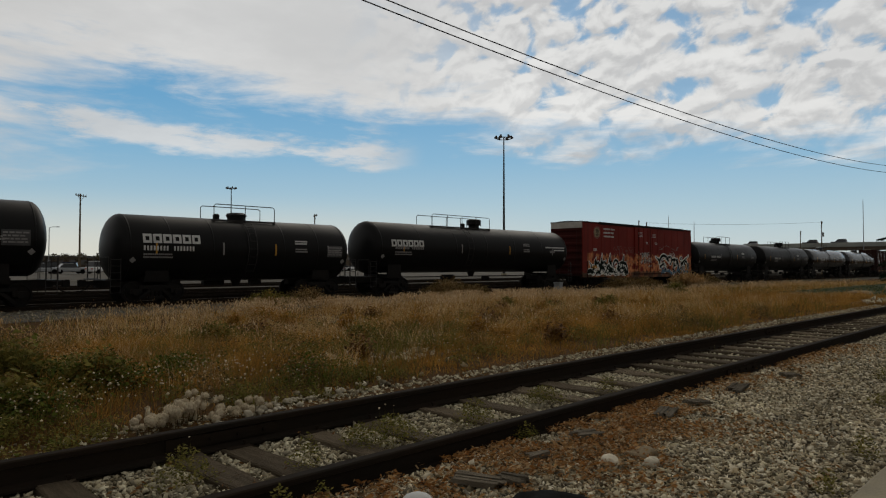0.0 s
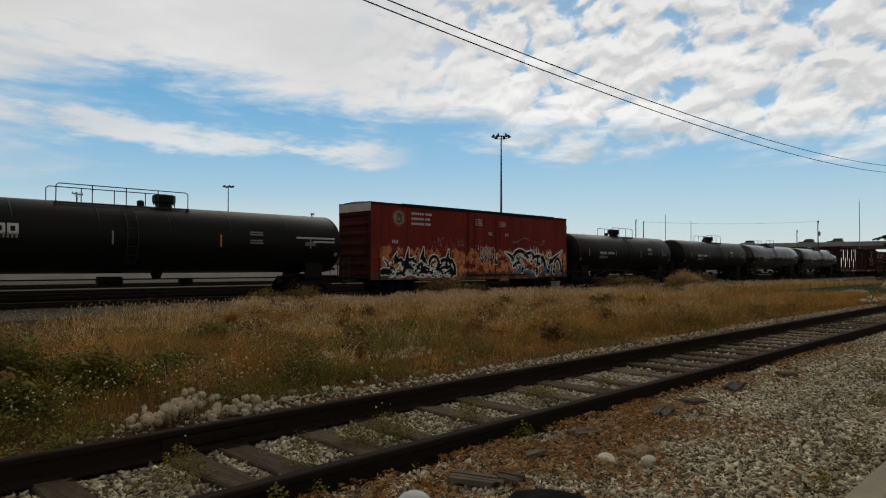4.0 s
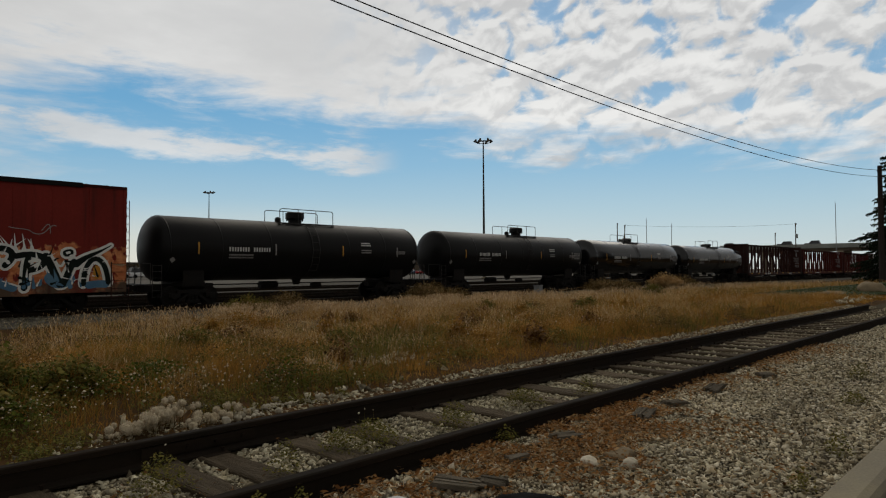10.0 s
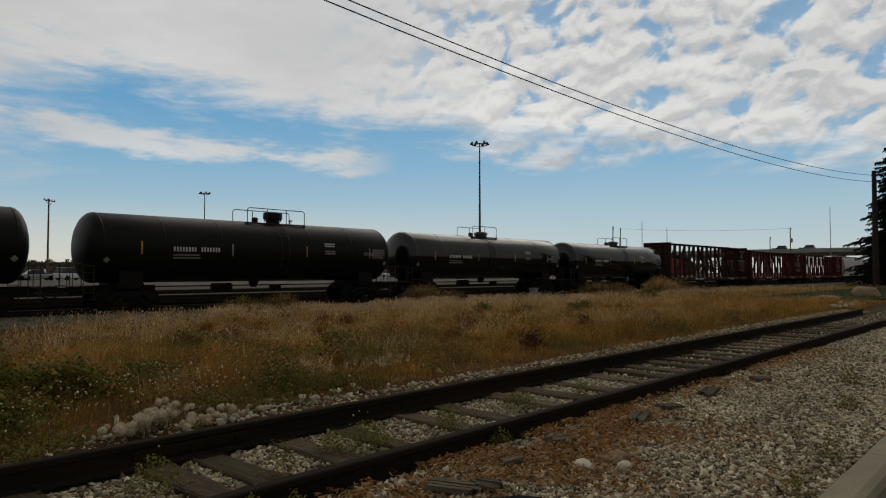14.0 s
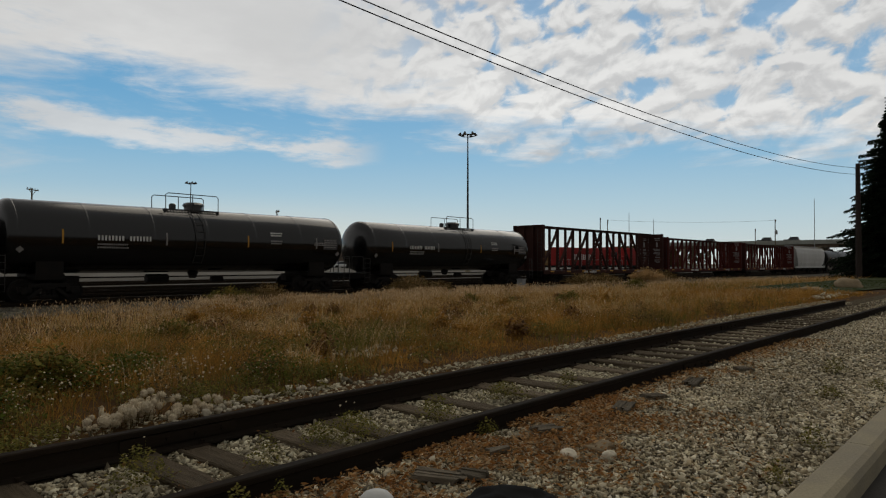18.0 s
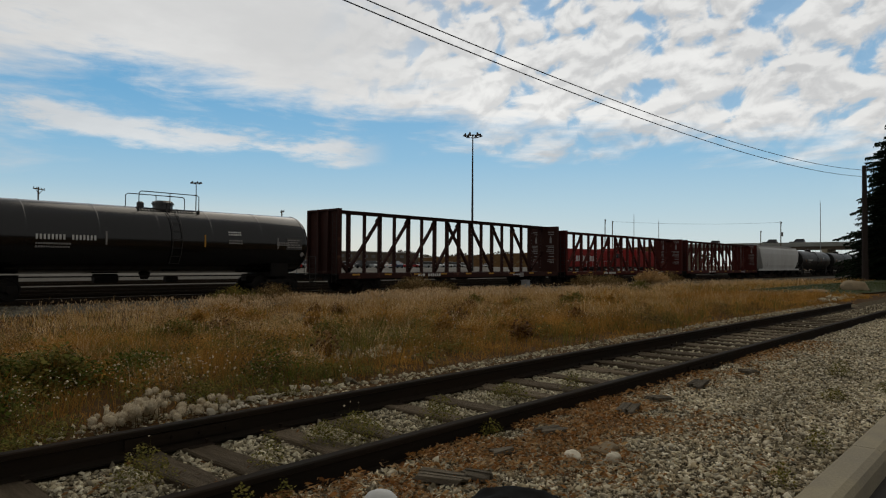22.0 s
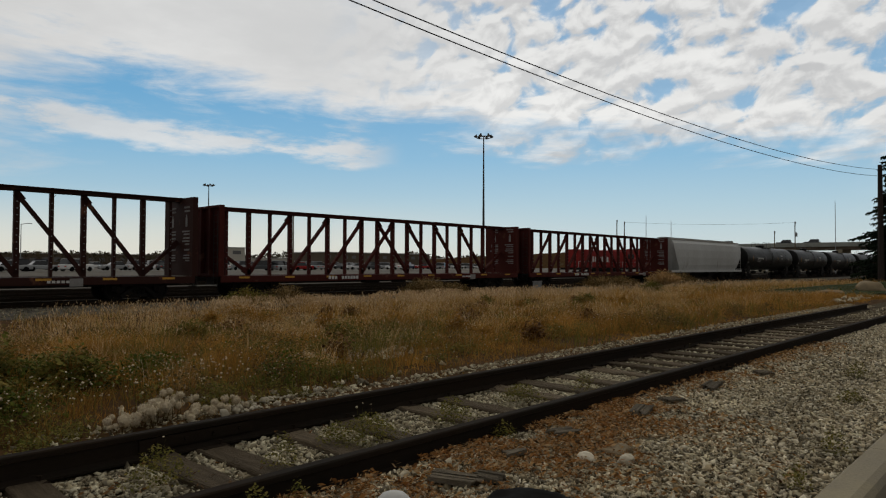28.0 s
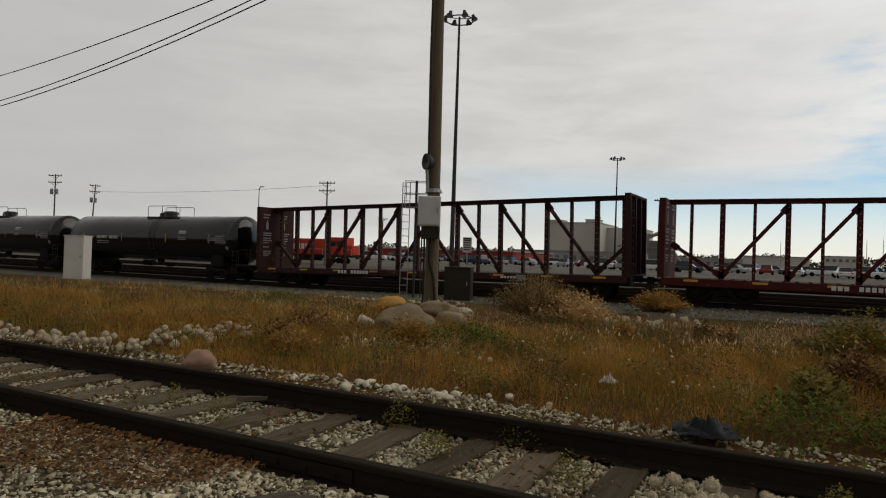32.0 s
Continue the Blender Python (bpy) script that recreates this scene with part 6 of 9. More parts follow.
def cabinet(x, y, z, w, d, h, mat, label, turn, name="signal_cabinet", seam=True):
    root = thing(name, label, "cabinet", pose(x, y, z, 0, 0, turn))
    bm = bmesh.new()
    bevelled(box(bm, -w / 2, w / 2, -d / 2, d / 2, 0.06, h), 0.015)
    part("body", bm, mat, root)
    bm = bmesh.new()
    box(bm, -w / 2 - 0.03, w / 2 + 0.03, -d / 2 - 0.03, d / 2 + 0.03, h, h + 0.05)
    part("lid", bm, mat, root)
    bm = bmesh.new()
    box(bm, -w / 2 - 0.05, w / 2 + 0.05, -d / 2 - 0.05, d / 2 + 0.05, -0.1, 0.07)
    part("base", bm, M_CONCRETE, root)
    bm = bmesh.new()
    box(bm, -w / 2 + 0.06, w / 2 - 0.06, -d / 2 - 0.02, -d / 2 - 0.003, 0.14, h - 0.08)
    door = part("door", bm, mat, root)
    bm = bmesh.new()
    box(bm, w / 2 - 0.16, w / 2 - 0.12, -d / 2 - 0.06, -d / 2 - 0.02, h * 0.5, h * 0.5 + 0.16)
    part("handle", bm, M_STEEL, door)
    return root


cabinet(-34.6, 22.5, ground_z(-34.6, 22.5), 1.05, 0.85, 2.36, M_CABW, "white enamelled trackside cabinet with closed door", 28)
cabinet(-12.9, 25.2, YARD_Z + 0.04 + yard_fall(-12.9, 25.2), 1.12, 0.7, 1.42, M_CABB, "dark brown trackside equipment cabinet", 15, "equipment_cabinet")
cabinet(39.5, 28.0, -0.38, 0.55, 0.45, 0.62, M_STEEL, "small grey trackside junction box", 10, "junction_cabinet")


def signal_mast(x, y):
    root = thing("signal_mast", "dark steel trackside mast with ladder and small platform", "signal mast", pose(x, y, YARD_Z + 0.02 + yard_fall(x, y), 0, 0, 25))
    bm = bmesh.new()
    tube(bm, (0, 0, 0), (0, 0, 5.4), 0.06, 8)
    part("mast", bm, M_DARKSTEEL, root)
    bm = bmesh.new()
    for px in (-0.62, -0.28):
        tube(bm, (px, -0.1, 0), (px, -0.1, 5.3), 0.022, 5)
    for i in range(16):
        tube(bm, (-0.62, -0.1, 0.3 + i * 0.32), (-0.28, -0.1, 0.3 + i * 0.32), 0.015, 5)
    part("ladder", bm, M_STEEL, root)
    bm = bmesh.new()
    box(bm, -0.5, 0.9, -0.3, 0.3, 4.15, 4.19)
    for px, py in ((-0.5, -0.3), (0.9, -0.3), (0.9, 0.3), (-0.5, 0.3)):
        tube(bm, (px, py, 4.19), (px, py, 5.35), 0.018, 5)
    for z in (4.8, 5.35):
        pipe(bm, [(-0.5, -0.3, z), (0.9, -0.3, z), (0.9, 0.3, z), (-0.5, 0.3, z)], 0.018, 5)
    part("platform", bm, M_STEEL, root)
    bm = bmesh.new()
    tube(bm, (0.3, 0.05, 0.0), (0.3, 0.05, 4.2), 0.035, 6)
    tube(bm, (0.55, 0.1, 2.6), (0.55, 0.1, 4.2), 0.05, 6)
    part("conduit", bm, M_DARKSTEEL, root)


signal_mast(-15.7, 26.2)


def sign_post(x, y):
    root = thing("notice_sign", "white notice board with dark bars of writing on a post", "sign", pose(x, y, YARD_Z + 0.04 + yard_fall(x, y), 0, 0, 22))
    bm = bmesh.new()
    tube(bm, (0, 0, 0), (0, 0, 2.75), 0.03, 6)
    part("post", bm, M_STEEL, root)
    bm = bmesh.new()
    bevelled(box(bm, -0.19, 0.19, -0.05, -0.03, 2.1, 2.75), 0.004)
    board = part("board", bm, M_BOXGREY, root)
    for k in range(5):
        bm = bmesh.new()
        box(bm, -0.14, 0.14, -0.056, -0.051, 2.2 + k * 0.1, 2.24 + k * 0.1)
        part("writing_bar", bm, M_CABB, board)
    bm = bmesh.new()
    box(bm, -0.16, 0.16, -0.056, -0.051, 2.66, 2.72)
    part("heading_bar", bm, M_CABB, board)


sign_post(-12.75, 25.6)

# ---- boulders, rock heaps and litter ----


def boulder(x, y, z, r, squash, mat, label, seed, turn=0, sx=1.0):
    bm = bmesh.new()
    rock(bm, r, squash, 0.30, 3, seed)
    for v in bm.verts:
        v.co.x *= sx
    solid("boulder", bm, mat, label, "boulder", pose(x, y, z, 0, 0, turn), smooth=True)


gz = ground_z
boulder(-6.55, 10.35, gz(-6.55, 10.35) + 0.12, 0.50, 0.66, M_BOULDER, "large tan boulder in the weeds by the service pole", 1, 30, 1.15)
boulder(-7.55, 11.4, 0.44, 0.22, 0.62, M_ORANGE, "boulder with orange lichen behind a larger one", 2, 0, 1.2)
boulder(-6.75, 12.0, 0.36, 0.30, 0.5, M_BOULDER, "flat-topped tan rock slab by the service pole", 3, 40, 1.4)
boulder(-6.35, 11.75, 0.16, 0.26, 0.6, M_BOULDER, "tan rock under a flat slab", 15, 0, 1.3)
boulder(-7.48, 11.35, 0.24, 0.26, 0.7, M_BOULDER, "tan rock beneath a lichened boulder", 16, 0, 1.2)
boulder(-7.4, 10.3, 0.14, 0.17, 0.75, M_STONE, "pale rock in the dry grass", 4)
boulder(-7.9, 15.5, gz(-7.9, 15.5) + 0.12, 0.26, 0.6, M_STONE, "pale weathered rock below a dry bush", 5)
boulder(-6.25, 5.45, 0.12, 0.17, 0.78, material("pinkish granite", (0.31, 0.19, 0.13), 0.8, second=(0.2, 0.12, 0.09), scale=9, bump=0.4), "smooth round pinkish boulder beside the rail", 6)
boulder(36.3, 8.4, 0.12, 0.48, 0.42, M_BOULDER, "low grey boulder at the edge of the lawn", 7, 20, 1.3)
boulder(41.3, 7.75, 0.14, 0.68, 0.6, M_BOULDER, "rounded tan boulder on the lawn", 8, 70, 1.2)
boulder(50.5, 9.2, 0.12, 0.45, 0.6, M_BOULDER, "dark boulder near the spruce", 9, 10)
boulder(2.5, 13.2, gz(2.5, 13.2) + 0.03, 0.3, 0.4, M_BOULDER, "flat tan rock in the dry grass", 10, 30, 1.5)
boulder(9.9, 13.6, gz(9.9, 13.6) + 0.05, 0.30, 0.45, M_BOULDER, "pale broken slab among the weeds", 11, 60, 1.5)
boulder(4.14, 2.20, 0.08, 0.06, 0.8, M_STONE, "pale cream stone on the gravel", 12, 20, 0.8)
boulder(4.00, 2.42, 0.08, 0.06, 0.7, M_STONE, "pale rounded stone on the gravel", 13, 70, 1.2)
boulder(4.35, 2.38, 0.065, 0.12, 0.35, M_BOULDER, "flat crumbling stone on the gravel", 14, 10, 1.2)

ROCKS = []
for k in range(7):
    bm = bmesh.new()
    rock(bm, 0.95, 0.85, 0.46, 2, 20 + k)
    ROCKS.append(finish(bm, "rock", M_STONE))


def rock_heap(cx, cy, lx, ly, count, rmin, rmax, turn, label, seed):
    rnd = random.Random(seed)
    ca, sa = math.cos(radians(turn)), math.sin(radians(turn))
    verts, faces, at = [], [], 0
    for i in range(count):
        u, v = rnd.gauss(0, 0.5), rnd.gauss(0, 0.45)
        u, v = max(-1, min(1, u)), max(-1, min(1, v))
        x, y = cx + ca * u * lx - sa * v * ly, cy + sa * u * lx + ca * v * ly
        if 4.7 < y < 5.15:
            y = 5.15 + rnd.random() * 0.25
        r = rnd.uniform(rmin, rmax) * (1.0 if rnd.random() < 0.8 else 1.35)
        me = ROCKS[rnd.randrange(7)]
        m = pose(x, y, (gz(x, y) if y > 4.9 else 0.0) + r * 0.4, rnd.uniform(-25, 25), rnd.uniform(-25, 25), rnd.uniform(0, 360))
        size = Vector((r, r * rnd.uniform(0.8, 1.1), r * rnd.uniform(0.8, 1.1)))
        verts += [tuple(m @ (Vector((w.co.x * size.x, w.co.y * size.y, w.co.z * size.z)))) for w in me.vertices]
        faces += [[at + k for k in p.vertices] for p in me.polygons]
        at += len(me.vertices)
    solid("rock_heap", raw_mesh("rock_heap", np.array(verts), np.array(faces), M_STONE), None, label, "rocks", kind="stuff")


rock_heap(3.55, 5.62, 0.75, 0.16, 26, 0.014, 0.035, 4, "scatter of small pale limestone rocks beside the rail", 2)
rock_heap(-3.6, 5.75, 1.4, 0.3, 30, 0.02, 0.045, 5, "scatter of small pale rocks beside the rail", 8)
rock_heap(3.0, 5.42, 0.5, 0.12, 16, 0.014, 0.03, 10, "small pale limestone rocks beside the rail", 1)

M_DOWN = palette("white seed down", [(0.62, 0.53, 0.38), (0.74, 0.65, 0.48), (0.44, 0.36, 0.25), (0.68, 0.59, 0.43)], 0.9, 0.25)


def puff_mesh(seed):
    """A round downy seed head: little parachutes all round a small dark core."""
    r = random.Random(seed)
    vs, fs = [], []
    n = 120
    for i in range(n):
        zc = 1 - 2 * (i + 0.5) / n
        a = i * 2.39996 + r.uniform(-0.2, 0.2)
        d = Vector((math.sqrt(1 - zc * zc) * math.cos(a), math.sqrt(1 - zc * zc) * math.sin(a), zc))
        d = (d + Vector((r.gauss(0, 0.08), r.gauss(0, 0.08), r.gauss(0, 0.08)))).normalized()
        u = d.orthogonal().normalized()
        w = d.cross(u)
        q = r.uniform(0, math.tau)
        u, w = u * math.cos(q) + w * math.sin(q), w * math.cos(q) - u * math.sin(q)
        c, k = d * r.uniform(0.80, 1.0), r.uniform(0.12, 0.2)
        tip = d * r.uniform(-0.05, 0.10)
        i0 = len(vs)
        vs += [c + u * k + tip, c + w * k * 0.8, c - u * k + tip * 0.5, c - w * k * 0.8 + tip]
        fs.append((i0, i0 + 1, i0 + 2, i0 + 3))
        if i % 2 == 0:
            i0 = len(vs)
            vs += [d * 0.1 - u * 0.03, d * 0.1 + u * 0.03, c + u * 0.02, c - u * 0.02]
            fs.append((i0, i0 + 1, i0 + 2, i0 + 3))
    for j in range(6):
        for i in range(9):
            i0 = len(vs)
            for dj, di in ((0, 0), (0, 1), (1, 1), (1, 0)):
                th, ph = math.pi * (j + dj) / 6, math.tau * (i + di) / 9
                vs.append(Vector((math.sin(th) * math.cos(ph), math.sin(th) * math.sin(ph), math.cos(th))) * 0.80)
            fs.append((i0, i0 + 1, i0 + 2, i0 + 3))
    return raw_mesh("seed_puff", np.array([tuple(v) for v in vs]), np.array(fs), M_DOWN)


PUFFS = [puff_mesh(k) for k in range(6)]
M_STALK = material("dry brown stalk", (0.11, 0.075, 0.03), 0.9, spec=0.03)


def downy_plant(cx, cy, lx, ly, turn, count, r0, r1, z0, z1, seed):
    """A plant gone to seed: a crowd of white downy globes on thin stalks."""
    rnd = random.Random(seed)
    base = ground_z(cx, cy) if cy > 5.2 else 0.0
    root = thing("seeding_plant", "plant gone to seed with white downy globes on dry stalks", "seeding plant", pose(cx, cy, base), group="plants with white downy seed heads")
    ca, sa = math.cos(radians(turn)), math.sin(radians(turn))
    stalks = bmesh.new()
    for i in range(count):
        u, v = rnd.uniform(-1, 1), rnd.uniform(-1, 1)
        x, y = ca * u * lx - sa * v * ly, sa * u * lx + ca * v * ly
        # lower at the rim of the clump, and in lumps
        top = z0 + (z1 - z0) * (0.35 + 0.65 * max(0.0, 1 - u * u)) * rnd.uniform(0.25, 1.0) * (0.65 + 0.5 * abs(noise.noise((x * 5, y * 5, seed))))
        r = rnd.uniform(r0, r1)
        ob = part("seed_puff", PUFFS[rnd.randrange(6)], None, root, at=pose(x, y, top, rnd.uniform(0, 360), rnd.uniform(0, 360), 0) @ Matrix.Diagonal((r, r, r * rnd.uniform(0.8, 1.0), 1)))
        tube(stalks, (x * 0.75, y * 0.75, -0.03), (x, y, top), 0.004, 4, 0.002, caps=False)
    part("stalk_spray", stalks, M_STALK, root, kind="stuff")


for k, row in enumerate(((2.12, 5.50, 0.20, 0.12, 15, 26, 0.022, 0.052, 0.02, 0.16), (2.36, 5.60, 0.20, 0.14, 30, 30, 0.022, 0.056, 0.03, 0.25), (2.62, 5.72, 0.18, 0.16, 20, 24, 0.020, 0.050, 0.06, 0.28), (2.72, 5.42, 0.18, 0.10, 10, 20, 0.020, 0.050, 0.02, 0.13), (3.02, 5.50, 0.20, 0.10, 12, 24, 0.020, 0.048, 0.02, 0.20),
                         (-8.15, 5.45, 0.6, 0.25, 10, 40, 0.030, 0.052, 0.03, 0.26), (-7.60, 5.85, 0.35, 0.3, 60, 22, 0.030, 0.052, 0.03, 0.26), (-7.85, 6.6, 0.4, 0.38, 60, 34, 0.032, 0.056, 0.04, 0.30), (-8.0, 7.35, 0.7, 0.4, 20, 44, 0.032, 0.056, 0.04, 0.30),
                         (-9.7, 5.3, 0.7, 0.22, 20, 28, 0.030, 0.052, 0.03, 0.24), (-10.9, 5.6, 0.7, 0.25, 0, 22, 0.030, 0.052, 0.03, 0.24), (-0.95, 4.12, 0.24, 0.32, 0, 22, 0.034, 0.060, 0.03, 0.14), (-0.50, 4.15, 0.22, 0.28, 0, 16, 0.030, 0.052, 0.03, 0.12),
                         (-3.6, 15.0, 0.6, 0.25, 0, 24, 0.045, 0.07, 0.20, 0.50), (-2.6, 15.2, 0.6, 0.25, 5, 26, 0.045, 0.07, 0.20, 0.50), (-2.5, 5.5, 0.55, 0.06, 0, 7, 0.022, 0.032, 0.06, 0.16), (-3.2, 7.3, 0.5, 0.2, -10, 6, 0.026, 0.036, 0.10, 0.24))):
    downy_plant(*row[:5], int(row[5] * (0.95 if row[0] < -7 else 0.62)), *row[6:], 400 + k)


def wood_scrap(x, y, z, l, w, turn, tilt, seed):
    rnd = random.Random(seed)
    bm = bmesh.new()
    # splinters of uneven length side by side
    k = max(3, int(w / 0.035))
    for i in range(k):
        y0, y1 = -w / 2 + w * i / k, -w / 2 + w * (i + 1) / k + 0.004
        a, b = -l / 2 * rnd.uniform(0.55, 1.0), l / 2 * rnd.uniform(0.55, 1.0)
        top = rnd.uniform(0.026, 0.038)
        n0 = len(bm.verts)
        box(bm, a, b, y0, y1, 0, top)
        bm.verts.ensure_lookup_table()
        for v in bm.verts[n0:]:
            v.co += Vector((rnd.uniform(-1, 1) * 0.02, rnd.uniform(-1, 1) * 0.004, rnd.uniform(-1, 1) * 0.006))
    solid("sleeper_scrap", bm, M_SCRAP, "splintered grey piece of old sleeper on the gravel", "wood scrap", pose(x, y, z, tilt, tilt, turn), group="scraps of old sleepers")


for i, (x, y, l, w, turn) in enumerate(((3.00, 2.74, 0.40, 0.15, -66), (3.17, 2.60, 0.2, 0.1, -75), (3.72, 2.82, 0.22, 0.09, -10), (4.44, 2.90, 0.28, 0.12, -20), (5.61, 2.83, 0.42, 0.16, 15), (6.25, 2.85, 0.3, 0.12, -10), (7.3, 2.86, 0.45, 0.16, 8),
                                        (8.6, 2.75, 0.35, 0.14, -14), (-2.75, 2.75, 0.5, 0.2, 70), (-4.6, 4.5, 0.3, 0.12, 30), (-3.55, 5.15, 0.36, 0.13, 12))):
    wood_scrap(x, y, 0.085, l, w, turn, random.uniform(-5, 5), 50 + i)


def crumpled(name, x, y, z, size, mat, label, category, seed, flat=0.35, turn=0):
    bm = bmesh.new()
    bmesh.ops.create_grid(bm, x_segments=22, y_segments=16, size=0.5)
    for v in bm.verts:
        p = v.co * 3.2 + Vector((seed, seed * 2.0, 0))
        fold = abs(noise.noise(p)) + 0.6 * abs(noise.noise(p * 2.3)) + 0.3 * noise.noise(p * 5)
        edge = 1 - max(abs(v.co.x), abs(v.co.y)) * 1.7
        v.co.z = flat * (fold * 0.9 + 0.15) * max(edge, 0.05) + 0.03 * noise.noise(p * 4)
        v.co.x += 0.08 * noise.noise(p * 1.1 + Vector((9, 0, 0)))
        v.co.y += 0.10 * noise.noise(p * 1.2 + Vector((0, 9, 0)))
        v.co.x, v.co.y, v.co.z = v.co.x * size[0], v.co.y * size[1], v.co.z * size[2]
    bmesh.ops.solidify(bm, geom=bm.faces[:], thickness=-0.006)
    solid(name, bm, mat, label, category, pose(x, y, z, 0, 0, turn), smooth=True)


crumpled("plastic_sheet", -0.98, 5.52, 0.13, (0.44, 0.42, 0.55), M_TARP, "crumpled black plastic sheet in the weeds beside the rail", "plastic sheet", 4, turn=15)
crumpled("paper_litter", 0.92, 6.05, 0.14, (0.16, 0.12, 0.35), M_CABW, "scrap of white litter in the weeds", "litter", 9)
crumpled("paper_litter", -2.1, 7.1, 0.14, (0.18, 0.14, 0.4), M_CABW, "scrap of white litter in the weeds", "litter", 12)

# white-capped marker and black rubber boot low on the gravel
marker = thing("marker_post", "short marker post with a round white cap on the gravel", "marker post", pose(1.86, 2.04, 0.05))
bm = bmesh.new()
tube(bm, (0, 0, -0.05), (0, 0, 0.34), 0.05, 12)
part("post", bm, M_TYRE, marker)
bm = bmesh.new()
lathe(bm, [(0.33, 0), (0.33, 0.072), (0.36, 0.078), (0.385, 0.070), (0.405, 0.05), (0.415, 0.025), (0.418, 0)], "z", 20)
part("cap", bm, M_BOXGREY, marker, "round white cap", smooth=True)
bm = bmesh.new()
lathe(bm, [(0.325, 0.0), (0.325, 0.082), (0.345, 0.084), (0.352, 0.078)], "z", 20)
part("rim", bm, M_TYRE, marker)
bm = bmesh.new()
rock(bm, 0.27, 0.40, 0.16, 4, 31)
for v in bm.verts:
    v.co.x *= 1.1
    v.co.z += 0.030 * noise.noise(v.co * 8) + 0.012 * noise.noise(v.co * 22)
solid("rubber_mat", bm, M_TYRE, "folded black rubber mat lying on the gravel", "rubber mat", pose(2.55, 1.88, 0.20, 0, 0, -48), smooth=True)

# ---- yard and far side ----


def red_engine(x, y, length, turn, label, name="locomotive", tall=4.1, paint=None):
    paint = paint or M_LOCO
    root = thing(name, label, "locomotive", pose(x, y, RAIL_Z, 0, 0, turn), group="standing red rolling stock")
    h = length / 2
    bm = bmesh.new()
    box(bm, -h, h, -1.5, 1.5, 1.0, 1.3)
    part("frame", bm, M_UNDER, root)
    bm = bmesh.new()
    bevelled(box(bm, -h + 0.8, h - 4.6, -1.05, 1.05, 1.3, tall - 0.25), 0.12)
    hood = part("hood", bm, paint, root)
    for i in range(9):
        bm = bmesh.new()
        box(bm, -h + 1.4 + i * 1.4, -h + 2.4 + i * 1.4, -1.075, -1.055, 1.6, tall - 0.8)
        part("hood_door", bm, paint, hood)
    bm = bmesh.new()
    bevelled(box(bm, h - 4.5, h - 1.9, -1.5, 1.5, 1.3, tall), 0.1)
    cab = part("cab", bm, paint, root)
    for a, b in ((h - 4.2, h - 3.3), (h - 3.1, h - 2.2)):
        bm = bmesh.new()
        box(bm, a, b, -1.53, -1.505, 2.7, 3.5)
        part("window", bm, M_GLASS, cab)
    bm = bmesh.new()
    bevelled(box(bm, h - 1.85, h - 0.5, -1.0, 1.0, 1.3, 2.9), 0.15)
    part("nose", bm, paint, root)
    bm = bmesh.new()
    for i in range(11):
        px = -h + 0.3 + i * (length - 0.6) / 10
        tube(bm, (px, -1.45, 1.3), (px, -1.45, 2.2), 0.025, 5)
    tube(bm, (-h + 0.3, -1.45, 2.2), (h - 0.3, -1.45, 2.2), 0.025, 5)
    part("handrail", bm, M_BOXGREY, root)
    bm = bmesh.new()
    box(bm, -1.6, 1.6, -1.3, 1.3, 0.35, 1.0)
    part("fuel_tank", bm, M_UNDER, root)
    for s in (-1, 1):
        t = part("truck", TRUCK, None, root, at=pose(s * (h - 3.4), 0, 0))
        for w in (-1, 1):
            part("wheelset", WHEELSET, None, t, at=pose(w * 0.89, 0, 0.457))
    bm = bmesh.new()
    r = random.Random(int(x))
    px = -h + 3.5
    for i in range(9):
        ww = r.uniform(0.35, 0.6)
        box(bm, px, px + ww, -1.095, -1.078, 2.2, 3.0)
        px += ww + 0.25
    part("painted_bar", bm, M_WHITE, root, kind="stuff")


red_engine(-69.5, 84.6, 19, 0, "bright red locomotive standing across the yard")
red_engine(94.0, 54.0, 19.5, 0, "red locomotive standing on a far yard track", tall=4.3, paint=M_DEEPRED)
red_engine(114.5, 54.0, 19.5, 180, "red locomotive coupled behind another in the yard", tall=4.3, paint=M_DEEPRED)


def building(name, x0, x1, y0, depth, height, mat, label, windows=0, roof=0.0, turn=0.0, storeys=1, wm=None):
    root = thing(name, label, "building", pose((x0 + x1) / 2, y0, YARD_Z, 0, 0, turn), group="far buildings")
    w = (x1 - x0) / 2
    bm = bmesh.new()
    box(bm, -w, w, 0, depth, 0, height)
    wall = part("wall", bm, mat, root)
    bm = bmesh.new()
    box(bm, -w - 0.3, w + 0.3, -0.3, depth + 0.3, height, height + 0.35 + roof)
    part("roof", bm, M_FARGREY, root)
    if windows:
        bm = bmesh.new()
        box(bm, -0.5, 0.5, -0.06, -0.01, -0.5, 0.5)
        me = finish(bm, "window", wm or M_FARPANE)
        for s in range(storeys):
            for i in range(windows):
                ob = part("window", me, None, root, at=pose(-w + (i + 0.5) * 2 * w / windows, 0, height * (s + 0.55) / storeys))
                ob.scale = (2 * w / windows * 0.5, 1, height / storeys * 0.35)
    return root


def span(b0, b1, dist):
    """The two ends along the tracks of something between two bearings at a depth."""
    return sorted((-math.tan(radians(b0)) * dist, -math.tan(radians(b1)) * dist))


